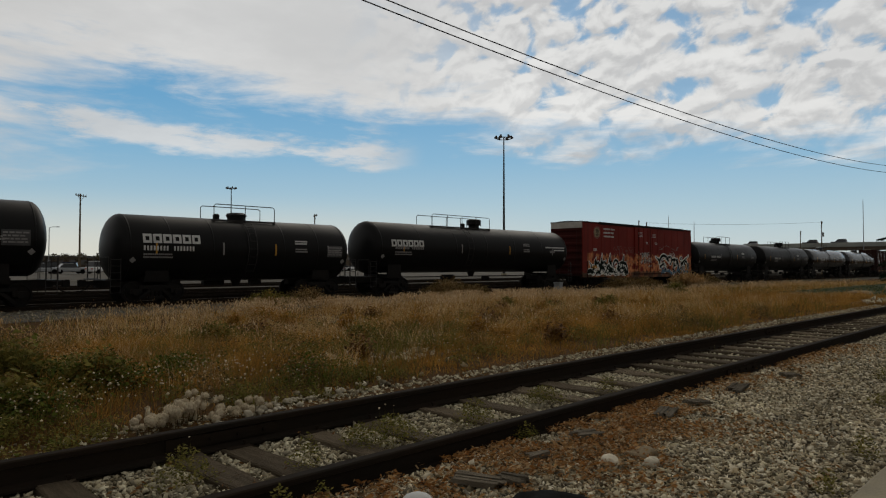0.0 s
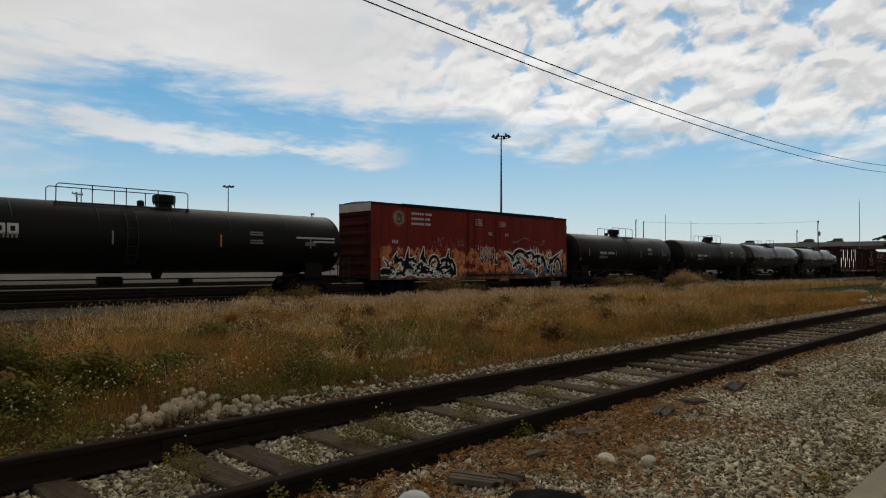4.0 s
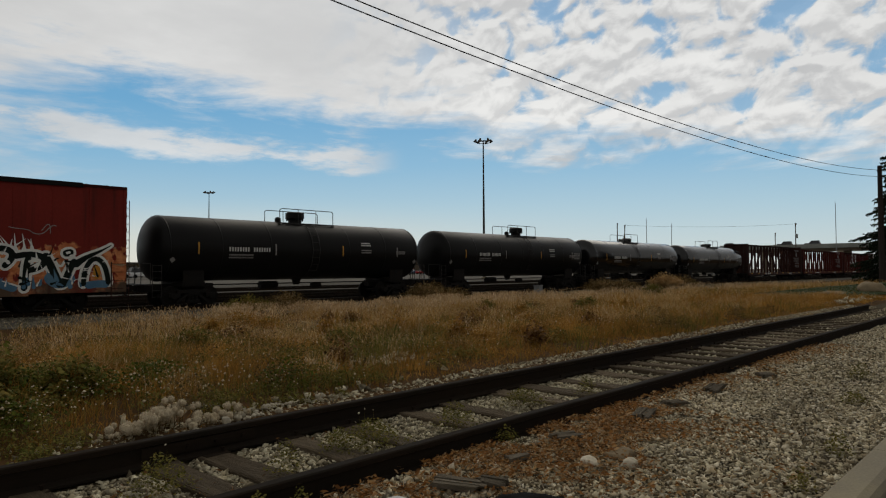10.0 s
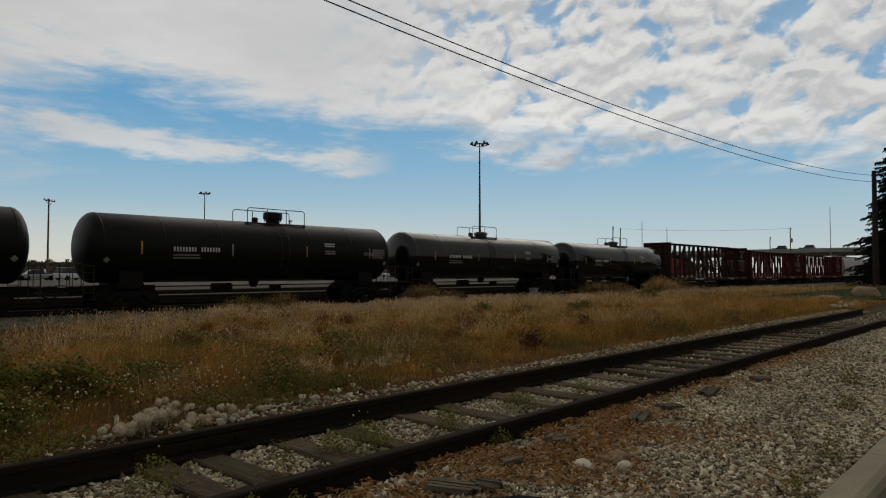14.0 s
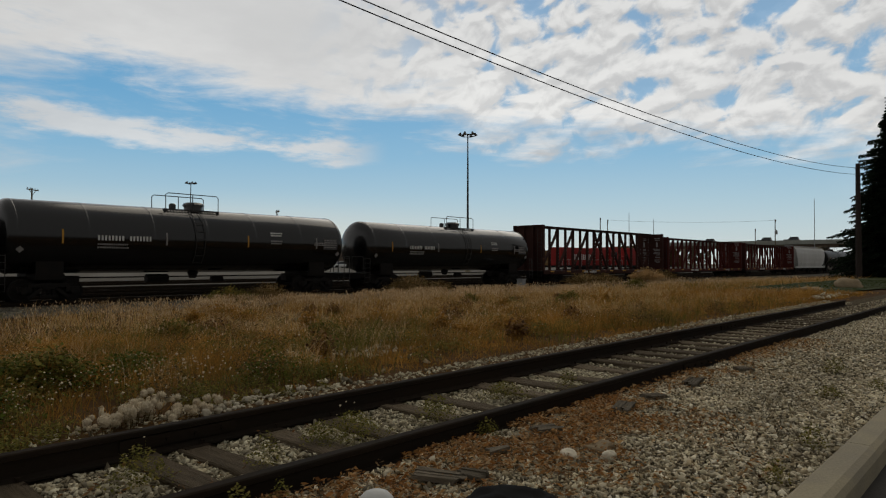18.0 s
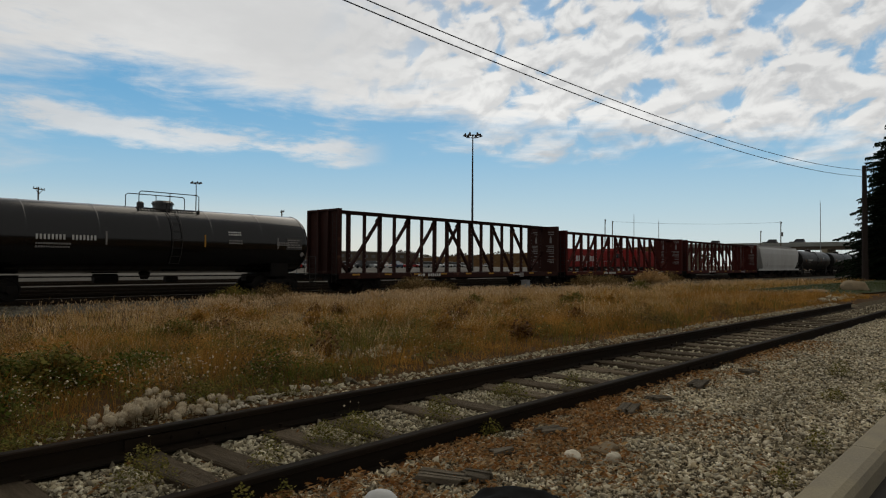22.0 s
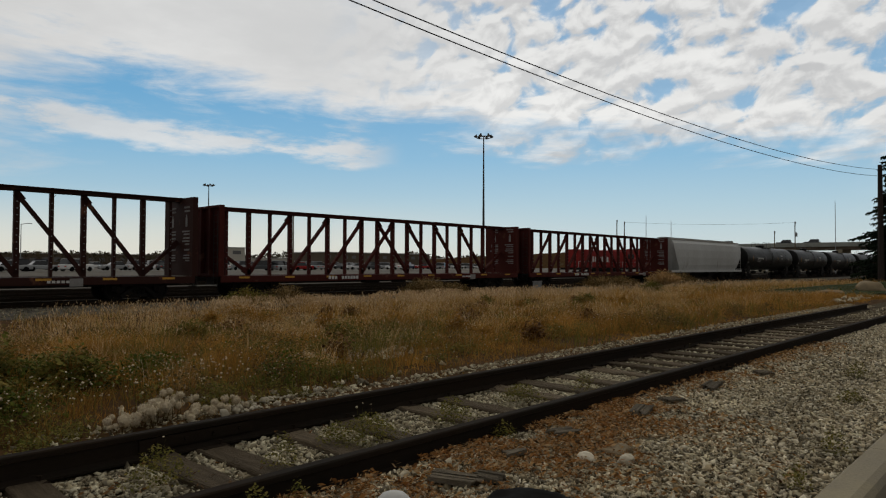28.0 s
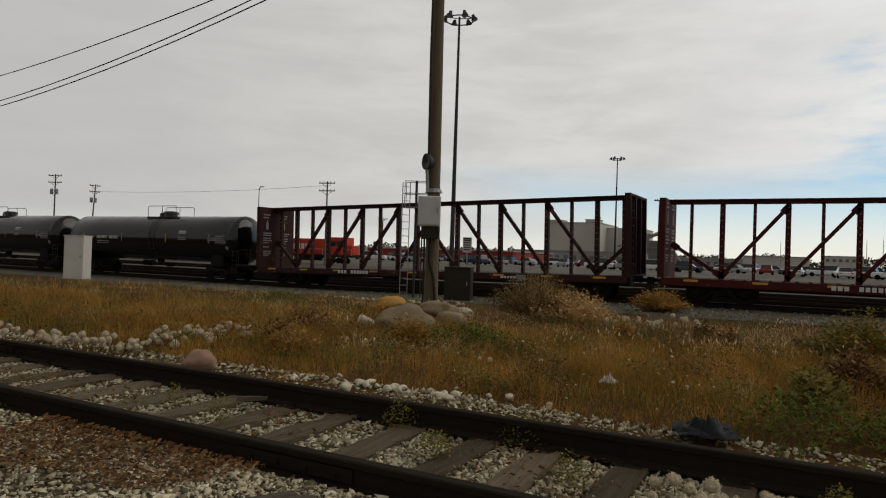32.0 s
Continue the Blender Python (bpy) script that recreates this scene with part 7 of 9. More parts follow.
for name, b0, b1, dist, depth, h, mat, lab, win, st in (
        ("grain_elevator", 19.0, 14.75, 330, 40, 21.5, M_BUILD, "tall beige concrete grain elevator block", 0, 1),
        ("grain_elevator", 14.7, 11.3, 345, 30, 19.5, M_BUILD, "stepped grey concrete elevator annex", 0, 1),
        ("warehouse", 11.0, 9.6, 335, 20, 13.0, M_FARGREY, "grey metal-clad conveyor house", 0, 1),
        ("warehouse", 34.5, 22.0, 150, 30, 3.6, M_FARRED, "long low red metal shed", 8, 1),
        ("warehouse", 22.0, 12.0, 260, 30, 5.8, M_FARGREY, "long grey warehouse with flat roof", 14, 1),
        ("warehouse", 9.2, 3.6, 360, 30, 5.5, M_FARGREY, "low warehouse with a pale roof", 10, 1),
        ("warehouse", 3.6, -1.0, 300, 30, 6.3, M_BUILD, "pale low storage building", 0, 1),
        ("office_building", -2.0, -4.5, 380, 26, 8.5, M_BUILD, "pale mid-rise block on the skyline", 6, 2),
        ("warehouse", -8.0, -26.0, 420, 30, 7.5, M_FARDARK, "long brown low building behind the car park", 24, 1),
        ("tower_block", -28.6, -29.9, 300, 8, 10.0, M_BUILD, "pale stair tower with a dark upper panel", 1, 2),
        ("warehouse", -30.0, -36.0, 310, 25, 5.0, M_BUILD, "pale trailer-like low building", 9, 1),
        ("station_building", -36.4, -45.4, 170, 18, 5.6, M_FARDARK, "dark brick two-storey yard building", 14, 2),
        ("warehouse", -46.0, -60.0, 230, 30, 5.0, M_FARDARK, "dark low sheds beyond the yard", 12, 1),
        ("warehouse", 62.0, 36.0, 240, 30, 4.6, M_FARGREY, "grey low sheds beyond the yard", 10, 1)):
    x0, x1 = span(b0, b1, dist)
    building(name, x0, x1, dist, depth, h, mat, lab, win, storeys=st)

def elevator_gear():
    """Head houses, spouts and a conveyor bridge on the grain elevator."""
    for b0, b1, z0, z1 in ((19.0, 17.9, 21.5, 22.9), (15.9, 14.9, 21.5, 23.2), (13.4, 12.9, 19.5, 21.0)):
        x0, x1 = span(b0, b1, 331)
        root = thing("head_house", "beige concrete head house on the grain elevator", "building", pose((x0 + x1) / 2, 331 if z0 > 20 else 346, YARD_Z), group="far buildings")
        bm = bmesh.new()
        box(bm, -(x1 - x0) / 2, (x1 - x0) / 2, 0, 10, z0, z1)
        part("wall", bm, M_BUILD, root)
        bm = bmesh.new()
        box(bm, -(x1 - x0) / 2 - 0.3, (x1 - x0) / 2 + 0.3, -0.3, 10.3, z1, z1 + 0.3)
        part("roof", bm, M_FARGREY, root)
    root = thing("conveyor_tower", "grey steel conveyor tower and spouts beside the elevator", "conveyor", pose(-math.tan(radians(10.4)) * 328, 328, YARD_Z), group="far buildings")
    for x in (-3.0, 3.0):
        for y in (0.0, 5.0):
            bm = bmesh.new()
            tube(bm, (x, y, 0), (x, y, 17.0), 0.35, 6)
            part("post", bm, M_FARGREY, root)
    for k in range(5):
        bm = bmesh.new()
        box(bm, -3.4, 3.4, -0.3, 5.3, 3.0 + k * 3.2, 3.4 + k * 3.2)
        part("deck", bm, M_FARGREY, root)
    bm = bmesh.new()
    pipe(bm, [(3, 1, 17.0), (-8, 1, 12.0), (-17, 1, 10.5)], 0.9, 6)
    part("spout", bm, M_FARGREY, root)
    bm = bmesh.new()
    pipe(bm, [(2, 1, 17.5), (9, 1, 9.0), (13, 1, 3.0)], 0.6, 6)
    part("spout", bm, M_FARGREY, root)


elevator_gear()
chim = thing("chimney", "tall thin concrete elevator leg", "chimney", pose(-math.tan(radians(14.9)) * 325, 325, YARD_Z))
bm = bmesh.new()
tube(bm, (0, 0, 0), (0, 0, 23.5), 1.3, 10, 1.2)
part("shaft", bm, M_FARDARK, chim)
bm = bmesh.new()
tube(bm, (0, 0, 23.5), (0, 0, 24.2), 1.5, 10)
part("cap", bm, M_FARDARK, chim)


def parked_car(paint, label, suv=False):
    root = thing("parked_car", label, "car", pose(0, 0, -50), group="cars in the far car park")
    hgt = 1.72 if suv else 1.45
    bm = bmesh.new()
    box(bm, -2.2, 2.2, -0.88, 0.88, 0.28, 0.95 if suv else 0.85)
    bevelled(bm, 0.14, 2)
    part("body", bm, paint, root)
    bm = bmesh.new()
    a, b = (-2.05, 1.0) if suv else (-1.5, 1.0)
    lo = [bm.verts.new(p) for p in ((a, -0.80, 0.83), (b, -0.80, 0.83), (b, 0.80, 0.83), (a, 0.80, 0.83))]
    hi = [bm.verts.new(p) for p in ((a + (0.25 if suv else 0.6), -0.62, hgt - 0.06), (b - 0.75, -0.62, hgt - 0.06), (b - 0.75, 0.62, hgt - 0.06), (a + (0.25 if suv else 0.6), 0.62, hgt - 0.06))]
    for i in range(4):
        j = (i + 1) % 4
        bm.faces.new((lo[i], lo[j], hi[j], hi[i]))
    part("glazing", bm, M_GLASS, root)
    bm = bmesh.new()
    box(bm, a + (0.2 if suv else 0.55), b - 0.7, -0.66, 0.66, hgt - 0.07, hgt)
    part("roof", bm, paint, root)
    bm = bmesh.new()
    lathe(bm, [(-0.10, 0), (-0.10, 0.20), (-0.11, 0.32), (0.10, 0.32), (0.10, 0)], "y", 12)
    me = finish(bm, "wheel", M_TYRE)
    for px in (-1.38, 1.38):
        for py in (-0.82, 0.82):
            part("wheel", me, None, root, at=pose(px, py, 0.32))
    for px, mat in ((-2.19, M_LOCO), (2.19, M_LAMP)):
        for py in (-0.6, 0.6):
            bm = bmesh.new()
            box(bm, px - 0.03, px + 0.03, py - 0.16, py + 0.16, 0.6, 0.74)
            part("light", bm, mat, root)
    return root


PAINTS = [("white", (0.70, 0.70, 0.70)), ("black", (0.02, 0.02, 0.022)), ("silver", (0.36, 0.37, 0.38)), ("dark blue", (0.02, 0.035, 0.08)), ("red", (0.30, 0.02, 0.02)), ("dark grey", (0.08, 0.085, 0.09))]
protos = []
for i, (nm, c) in enumerate(PAINTS):
    pm = material(nm + " car paint", c, 0.3, grain=0.03, mix=0.1)
    protos.append(parked_car(pm, nm + " saloon car parked in the far car park", False))
    protos.append(parked_car(pm, nm + " sport utility car parked in the far car park", True))
spots = []
for row, (y, gap) in enumerate(((99, 3.6), (112, 3.3), (126, 3.4), (142, 3.6), (165, 4.2))):
    x = -62 - row * 8
    while x < 74 + row * 34:
        if random.random() < (0.62 if row < 2 else 0.7):
            spots.append((x, y))
        x += gap + random.uniform(0, 2.2)
for i, (x, y) in enumerate(spots):
    p = protos[random.choice((0, 0, 1, 1, 1, 3, 4, 4, 5, 5, 7, 8, 10, 11))]
    m = pose(x, y + random.uniform(-0.6, 0.6), LOT_Z + 0.004, 0, 0, random.choice((0, 180, 20, 160, 90, 75)) + random.uniform(-6, 6))
    copy_thing(p, m)
for i, p in enumerate(protos):
    p.matrix_basis = pose(-64 - i * 6.5, 104 + (i % 3), LOT_Z + 0.004, 0, 0, 15 * i)


def overpass():
    root = thing("overpass", "concrete road overpass with steel girders and slim piers", "bridge", kind="structure")
    X = 225.0
    bm = bmesh.new()
    box(bm, X, X + 12, -80, 100, 7.5, 8.2)
    part("deck", bm, M_BRIDGE, root)
    bm = bmesh.new()
    for k in range(5):
        box(bm, X + 0.6 + k * 2.5, X + 1.0 + k * 2.5, -80, 98, 6.6, 7.5)
    part("girders", bm, M_FARDARK, root)
    for x in (X + 0.1, X + 11.7):
        bm = bmesh.new()
        box(bm, x, x + 0.2, -80, 100, 8.2, 8.8)
        part("parapet", bm, M_BRIDGE, root)
    for y in (-60, -30, 0, 30, 50, 72, 92):
        for x in (X + 2, X + 9):
            bm = bmesh.new()
            tube(bm, (x, y, YARD_Z), (x, y, 6.0), 0.7, 12)
            part("pier", bm, M_CONCRETE, root)
        bm = bmesh.new()
        box(bm, X + 0.5, X + 11.5, y - 0.8, y + 0.8, 5.6, 6.6)
        part("pier_cap", bm, M_CONCRETE, root)
    bm = bmesh.new()
    a = [bm.verts.new(p) for p in ((X - 14, 100, YARD_Z), (X + 26, 100, YARD_Z), (X + 12, 100, 8.3), (X, 100, 8.3))]
    b = [bm.verts.new(p) for p in ((X - 14, 330, YARD_Z), (X + 26, 330, YARD_Z), (X + 12, 330, 0.6), (X, 330, 0.6))]
    for i in range(4):
        j = (i + 1) % 4
        bm.faces.new((a[i], a[j], b[j], b[i]))
    bm.faces.new(a[::-1])
    part("embankment", bm, M_SOIL, root)
    for k, (y, p) in enumerate(((84, 5), (66, 3), (58, 11), (34, 11), (20, 7))):
        copy_thing(protos[p], pose(X + 3, y, 8.22, 0, 0, 90))


overpass()


def spruce(x, y, z, height, spread, seed):
    rnd = random.Random(seed)
    root = thing("spruce_tree", "tall dark spruce tree with drooping tiered branches", "tree", pose(x, y, z))
    bm = bmesh.new()
    tube(bm, (0, 0, 0), (0, 0, height), 0.28, 10, 0.02)
    part("trunk", bm, M_POLE, root)
    vs, fs = [], []
    limbs = bmesh.new()
    zz_ = 0.5
    while zz_ < height - 0.25:
        t = zz_ / height
        reach = spread * (1 - t) ** 0.85 * rnd.uniform(0.75, 1.15) + 0.15
        n = 11 if t < 0.7 else 7
        a0 = rnd.uniform(0, math.tau)
        for k in range(n):
            a = a0 + k * math.tau / n + rnd.uniform(-0.25, 0.25)
            r_ = reach * rnd.uniform(0.5, 1.1)
            droop = -0.22 * r_ * (1 - t) + 0.12 * r_ * t
            tip = Vector((r_ * math.cos(a), r_ * math.sin(a), zz_ + droop))
            base = Vector((0, 0, zz_))
            tube(limbs, base, tip, 0.026 * (1 - t) + 0.006, 4, 0.005, caps=False)
            d = tip - base
            side = Vector((-math.sin(a), math.cos(a), 0))
            m = max(6, int(r_ * 15))
            for j in range(m):
                s = (j + 0.6) / m
                p = base + d * s + Vector((0, 0, 0.05 * math.sin(s * 3) * r_))
                for q in (-1, 1):
                    ln = (0.42 * (1 - s) + 0.16) * rnd.uniform(0.6, 1.4)
                    e = p + side * q * ln + d.normalized() * ln * 0.7 + Vector((0, 0, rnd.uniform(-0.34, 0.06)))
                    w = d.normalized() * 0.07
                    i0 = len(vs)
                    up = Vector((0, 0, 0.05))
                    vs += [p - w, p + w, e + up, e - up]
                    fs.append((i0, i0 + 1, i0 + 2, i0 + 3))
        zz_ += rnd.uniform(0.13, 0.24)
    part("limbs", limbs, M_POLE, root, kind="stuff")
    crown = part("crown", raw_mesh("crown", np.array([tuple(v) for v in vs]), np.array(fs), M_NEEDLE), None, root)
    return root


spruce(77.0, 10.3, -0.15, 18.0, 6.2, 1)
spruce(84.0, 7.2, -0.15, 15.5, 4.6, 2)

# ---- ground cover: stones, leaves, grass, weeds, thickets ----
rng = np.random.default_rng(7)


def heights(xy):
    return np.array([ground_z(x, y) if y > 5.7 else bed_z(y) for x, y in xy[:, :2]])


def field_noise(xy, s, off=0.0):
    return np.array([noise.noise((x * s, y * s, off)) for x, y in xy[:, :2]])


def stones(name, label, pts, z, size, mat, flat=0.6):
    """Loose stones: jittered blocks, each turned at random."""
    n = len(pts)
    base = np.array([(-1, -1, -1), (1, -1, -1), (1, 1, -1), (-1, 1, -1), (-1, -1, 1), (1, -1, 1), (1, 1, 1), (-1, 1, 1)], float) * 0.6
    v = base[None] + rng.normal(0, 0.30, (n, 8, 3))
    v *= np.array([1.15, 0.68, flat])[None, None] * size[:, None, None]
    q = rng.normal(0, 1, (n, 4))
    q[:, 1:3] *= 0.25
    q /= np.linalg.norm(q, axis=1)[:, None]
    w, x, y, zq = q.T
    R = np.stack([1 - 2 * (y * y + zq * zq), 2 * (x * y - zq * w), 2 * (x * zq + y * w), 2 * (x * y + zq * w), 1 - 2 * (x * x + zq * zq), 2 * (y * zq - x * w), 2 * (x * zq - y * w), 2 * (y * zq + x * w), 1 - 2 * (x * x + y * y)], 1).reshape(n, 3, 3)
    v = np.einsum("nij,nkj->nki", R, v)
    v[:, :, 0] += pts[:, 0, None]
    v[:, :, 1] += pts[:, 1, None]
    v[:, :, 2] += (z + size * flat * 0.2)[:, None]
    f = np.array([(4, 5, 6, 7), (0, 1, 5, 4), (1, 2, 6, 5), (2, 3, 7, 6), (3, 0, 4, 7)])
    faces = (f[None] + (np.arange(n) * 8)[:, None, None]).reshape(-1, 4)
    me = raw_mesh(name, v.reshape(-1, 3), faces, mat)
    return solid(name, me, None, label, "gravel", kind="stuff")


M_PEBBLE = palette("mixed gravel", [(0.15, 0.122, 0.076), (0.68, 0.60, 0.41), (0.045, 0.036, 0.026), (0.47, 0.38, 0.237), (0.80, 0.73, 0.56), (0.072, 0.058, 0.038), (0.33, 0.267, 0.166), (0.60, 0.53, 0.39)], patchy=0.2)
M_PALEPEB = palette("pale ballast gravel", [(0.44, 0.381, 0.258), (0.66, 0.605, 0.437), (0.176, 0.146, 0.0952), (0.506, 0.437, 0.291), (0.11, 0.0918, 0.0616), (0.55, 0.493, 0.358)])
M_DARKPEB = palette("yard ballast stones", [(0.2, 0.185, 0.14), (0.12, 0.11, 0.085), (0.27, 0.25, 0.187), (0.16, 0.14, 0.102)])


def gravel():
    def zone(n, x0, x1, y0, y1):
        return np.stack([rng.uniform(x0, x1, n), rng.uniform(y0, y1, n)], 1)
    # walked-on gravel between the kerb and the siding
    p = np.concatenate([zone(62000, -1, 9, 1.09, 3.2), zone(22000, 9, 20, 1.09, 3.2), zone(5000, 20, 38, 1.09, 4.5), zone(14500, -3.5, -1, 1.09, 3.2), zone(17000, -9, -3.5, 1.09, 3.2), zone(4000, -20, -9, 1.09, 3.2)])
    far = np.abs(p[:, 0]) > 9
    size = np.where(far, rng.uniform(0.014, 0.030, len(p)), np.minimum(rng.gamma(4, 0.0027, len(p)) + 0.005, 0.038))
    z = np.full(len(p), 0.055) + rng.uniform(-0.004, 0.012, len(p))
    stones("loose_gravel", "loose tan and grey gravel between kerb and siding", p, z, size, M_PEBBLE, 0.48)
    # paler ballast between and beside the rails
    p = np.concatenate([zone(21000, -3, 8, 3.42, 4.76), zone(10000, 8, 26, 3.42, 4.76), zone(11000, -12, -3, 3.42, 4.76), zone(8500, -4, 10, 4.92, 5.7), zone(6500, 10, 27, 4.92, 5.75), zone(5600, -14, -2, 4.92, 5.76), zone(3000, -30, -12, 3.42, 5.6)])
    size = np.minimum(rng.gamma(5, 0.0030, len(p)) + 0.006, 0.036)
    gap = np.abs(p[:, 0, None] - np.array(TIE_X)[None])
    off, which = gap.min(1), gap.argmin(1)
    buried = 0.04 + 0.5 * rng.uniform(0, 1, len(TIE_X)) ** 2.5
    on_tie = (off < 0.14) & (p[:, 1] < 5.4)
    thin = (p[:, 1] > 5.0) & (p[:, 0] > 0.5) & (p[:, 0] < 1.9) & (rng.uniform(0, 1, len(p)) < 0.7)
    keep = ~thin & (~on_tie | (rng.uniform(0, 1, len(p)) < buried[which] * (0.5 + (field_noise(p, 2.2, 31.0) > 0))))
    p, size = p[keep], size[keep]
    z = np.array([bed_z(q) for q in p[:, 1]]) + np.clip((p[:, 1] - 5.5) * 0.2, 0, 0.05) + rng.uniform(-0.004, 0.014, len(p))
    stones("ballast_gravel", "pale loose ballast between the siding rails", p, z, size, M_PALEPEB, 0.5)
    # yard edge
    p = np.concatenate([zone(9000, -34, 50, 24.2, 29.6), zone(2500, 50, 110, 24.5, 29.6)])
    size = rng.uniform(0.03, 0.075, len(p))
    stones("yard_gravel", "dark grey ballast stones along the yard track", p, np.array([YARD_Z + 0.05 + yard_fall(x, y) for x, y in p]), size, M_DARKPEB)


gravel()


def rubble():
    small = ((6.2, 7.7, 1.0, 0.8, 420), (8.2, 8.8, 1.3, 0.8, 420), (7.6, 11.0, 1.2, 0.7, 240), (11.5, 9.6, 1.5, 0.7, 240), (-5.6, 8.4, 0.9, 0.5, 120), (4.3, 5.85, 0.7, 0.2, 30), (2.9, 6.2, 0.5, 0.2, 50))
    p = np.concatenate([np.stack([rng.normal(x, lx * 0.6, n), rng.normal(y, ly * 0.6, n)], 1) for x, y, lx, ly, n in small])
    stones("field_stones", "small tan stones on bare soil in the grass", p, heights(p) + 0.01, np.minimum(rng.gamma(3, 0.008, len(p)) + 0.008, 0.07), M_PEBBLE, 0.7)
    spots = ((-16.5, 6.8, 2.4, 0.5, 120), (-14.5, 22.5, 2.6, 0.6, 90), (11.0, 17.0, 2.0, 0.5, 50), (-26, 8.0, 3.0, 0.8, 90), (30, 6.3, 3.0, 0.3, 60))
    p = np.concatenate([np.stack([rng.normal(x, lx * 0.6, n), rng.normal(y, ly * 0.6, n)], 1) for x, y, lx, ly, n in spots])
    size = rng.uniform(0.04, 0.12, len(p))
    stones("rubble", "pale limestone rubble in the grass", p, heights(p) + 0.02, size, M_PALEPEB, 0.75)


rubble()

M_LEAF = palette("dry fallen leaves", [(0.066, 0.036, 0.019), (0.66, 0.47, 0.26), (0.32, 0.14, 0.04), (0.48, 0.25, 0.09), (0.131, 0.062, 0.026), (0.60, 0.37, 0.16), (0.075, 0.039, 0.018), (0.42, 0.18, 0.055)], 0.8, 0.15)
M_LEAFB = palette("brown withered leaves", [(0.14, 0.068, 0.028), (0.23, 0.118, 0.046), (0.06, 0.034, 0.018), (0.32, 0.19, 0.085), (0.17, 0.08, 0.032)], 0.85, 0.1)


def curled(name, label, pts, z, size, mat, lift=0.35):
    """Small curled leaves lying at random."""
    n = len(pts)
    a, tilt = rng.uniform(0, math.tau, n), rng.normal(0, lift, n)
    c, s = np.cos(a), np.sin(a)
    u = np.stack([c, s, np.zeros(n)], 1) * size[:, None]
    w = np.stack([-s * np.cos(tilt), c * np.cos(tilt), np.sin(tilt)], 1) * (size * rng.uniform(0.10, 0.30, n))[:, None]
    cen = np.column_stack([pts, z])
    up = np.array([0, 0, 1.0])[None] * (size * rng.uniform(0.05, 0.9, n))[:, None]
    vs = np.stack([cen - u, cen - w + up * 0.2, cen + u + up, cen + w + up], 1)
    faces = (np.array([0, 1, 2, 3])[None] + (np.arange(n) * 4)[:, None])
    return solid(name, raw_mesh(name, vs.reshape(-1, 3), faces, mat), None, label, "leaves", kind="stuff")


def leaf_litter():
    def drift(n, x0, x1, y0, y1, spread):
        x = rng.uniform(x0, x1, n)
        y = np.clip(y1 - np.abs(rng.normal(0, spread, n)), y0, y1)
        return np.stack([x, y], 1)
    p = np.concatenate([drift(27000, 0.8, 6.0, 1.4, 3.26, 0.62), drift(5200, 6.0, 13, 2.2, 3.26, 0.35), drift(1600, 2.5, 5.0, 1.3, 3.0, 0.9)])
    keep = field_noise(p, 1.4, 4.0) + 0.5 * field_noise(p, 5.0, 14.0) > rng.uniform(-0.35, 0.05, len(p))
    p = p[keep]
    curled("fallen_leaves", "orange-brown dry leaves drifted against the near rail", p, 0.068 + rng.uniform(0, 0.035, len(p)), rng.uniform(0.009, 0.026, len(p)), M_LEAF, 1.2)
    p = np.concatenate([drift(15000, -9.0, -2.4, 1.6, 3.26, 0.7), np.stack([rng.uniform(-9, -1.5, 4200), rng.uniform(3.4, 4.78, 4200)], 1), np.stack([rng.uniform(-1.5, 3.5, 700), rng.uniform(3.4, 4.78, 700)], 1)])
    p = p[field_noise(p, 0.9, 8.0) > -0.05]
    curled("withered_leaves", "brown withered leaves on the ballast", p, np.array([bed_z(q) for q in p[:, 1]]) + 0.02 + rng.uniform(0, 0.025, len(p)), rng.uniform(0.011, 0.030, len(p)), M_LEAFB, 0.7)


leaf_litter()


def blades(name, label, pts, z, h, width, lean, mat, category="grass"):
    """Bent grass blades: a tapered strip of two segments each."""
    n = len(pts)
    cen = pts[:, 2:4] if pts.shape[1] == 4 else None
    pts = pts[:, :2]
    if cen is not None:
        h = h * (0.45 + 1.0 * np.mod(np.sin(cen[:, 0] * 12.9898 + cen[:, 1] * 78.233) * 4375.85, 1.0))
    a = rng.uniform(0, math.tau, n)
    side = np.stack([np.cos(a), np.sin(a), np.zeros(n)], 1) * (width * 0.5)[:, None]
    b = rng.uniform(0, math.tau, n)
    out = np.stack([np.cos(b), np.sin(b), np.zeros(n)], 1) * (h * lean * rng.uniform(0.2, 1.0, n))[:, None]
    if cen is not None:
        fan = pts - cen
        fan /= np.linalg.norm(fan, axis=1)[:, None] + 1e-6
        out[:, :2] = out[:, :2] * 0.6 + fan * (h * lean * rng.uniform(0.1, 0.8, n))[:, None]
    base = np.column_stack([pts, z])
    up = np.zeros((n, 3))
    up[:, 2] = h
    mid = base + up * 0.55 + out * 0.3
    tip = base + up + out
    vs = np.stack([base - side, base + side, mid + side * 0.8, mid - side * 0.8, tip], 1)
    f = np.array([(0, 1, 2), (0, 2, 3), (3, 2, 4)])
    faces = (f[None] + (np.arange(n) * 5)[:, None, None]).reshape(-1, 3)
    return solid(name, raw_mesh(name, vs.reshape(-1, 3), faces, mat), None, label, category, kind="stuff")


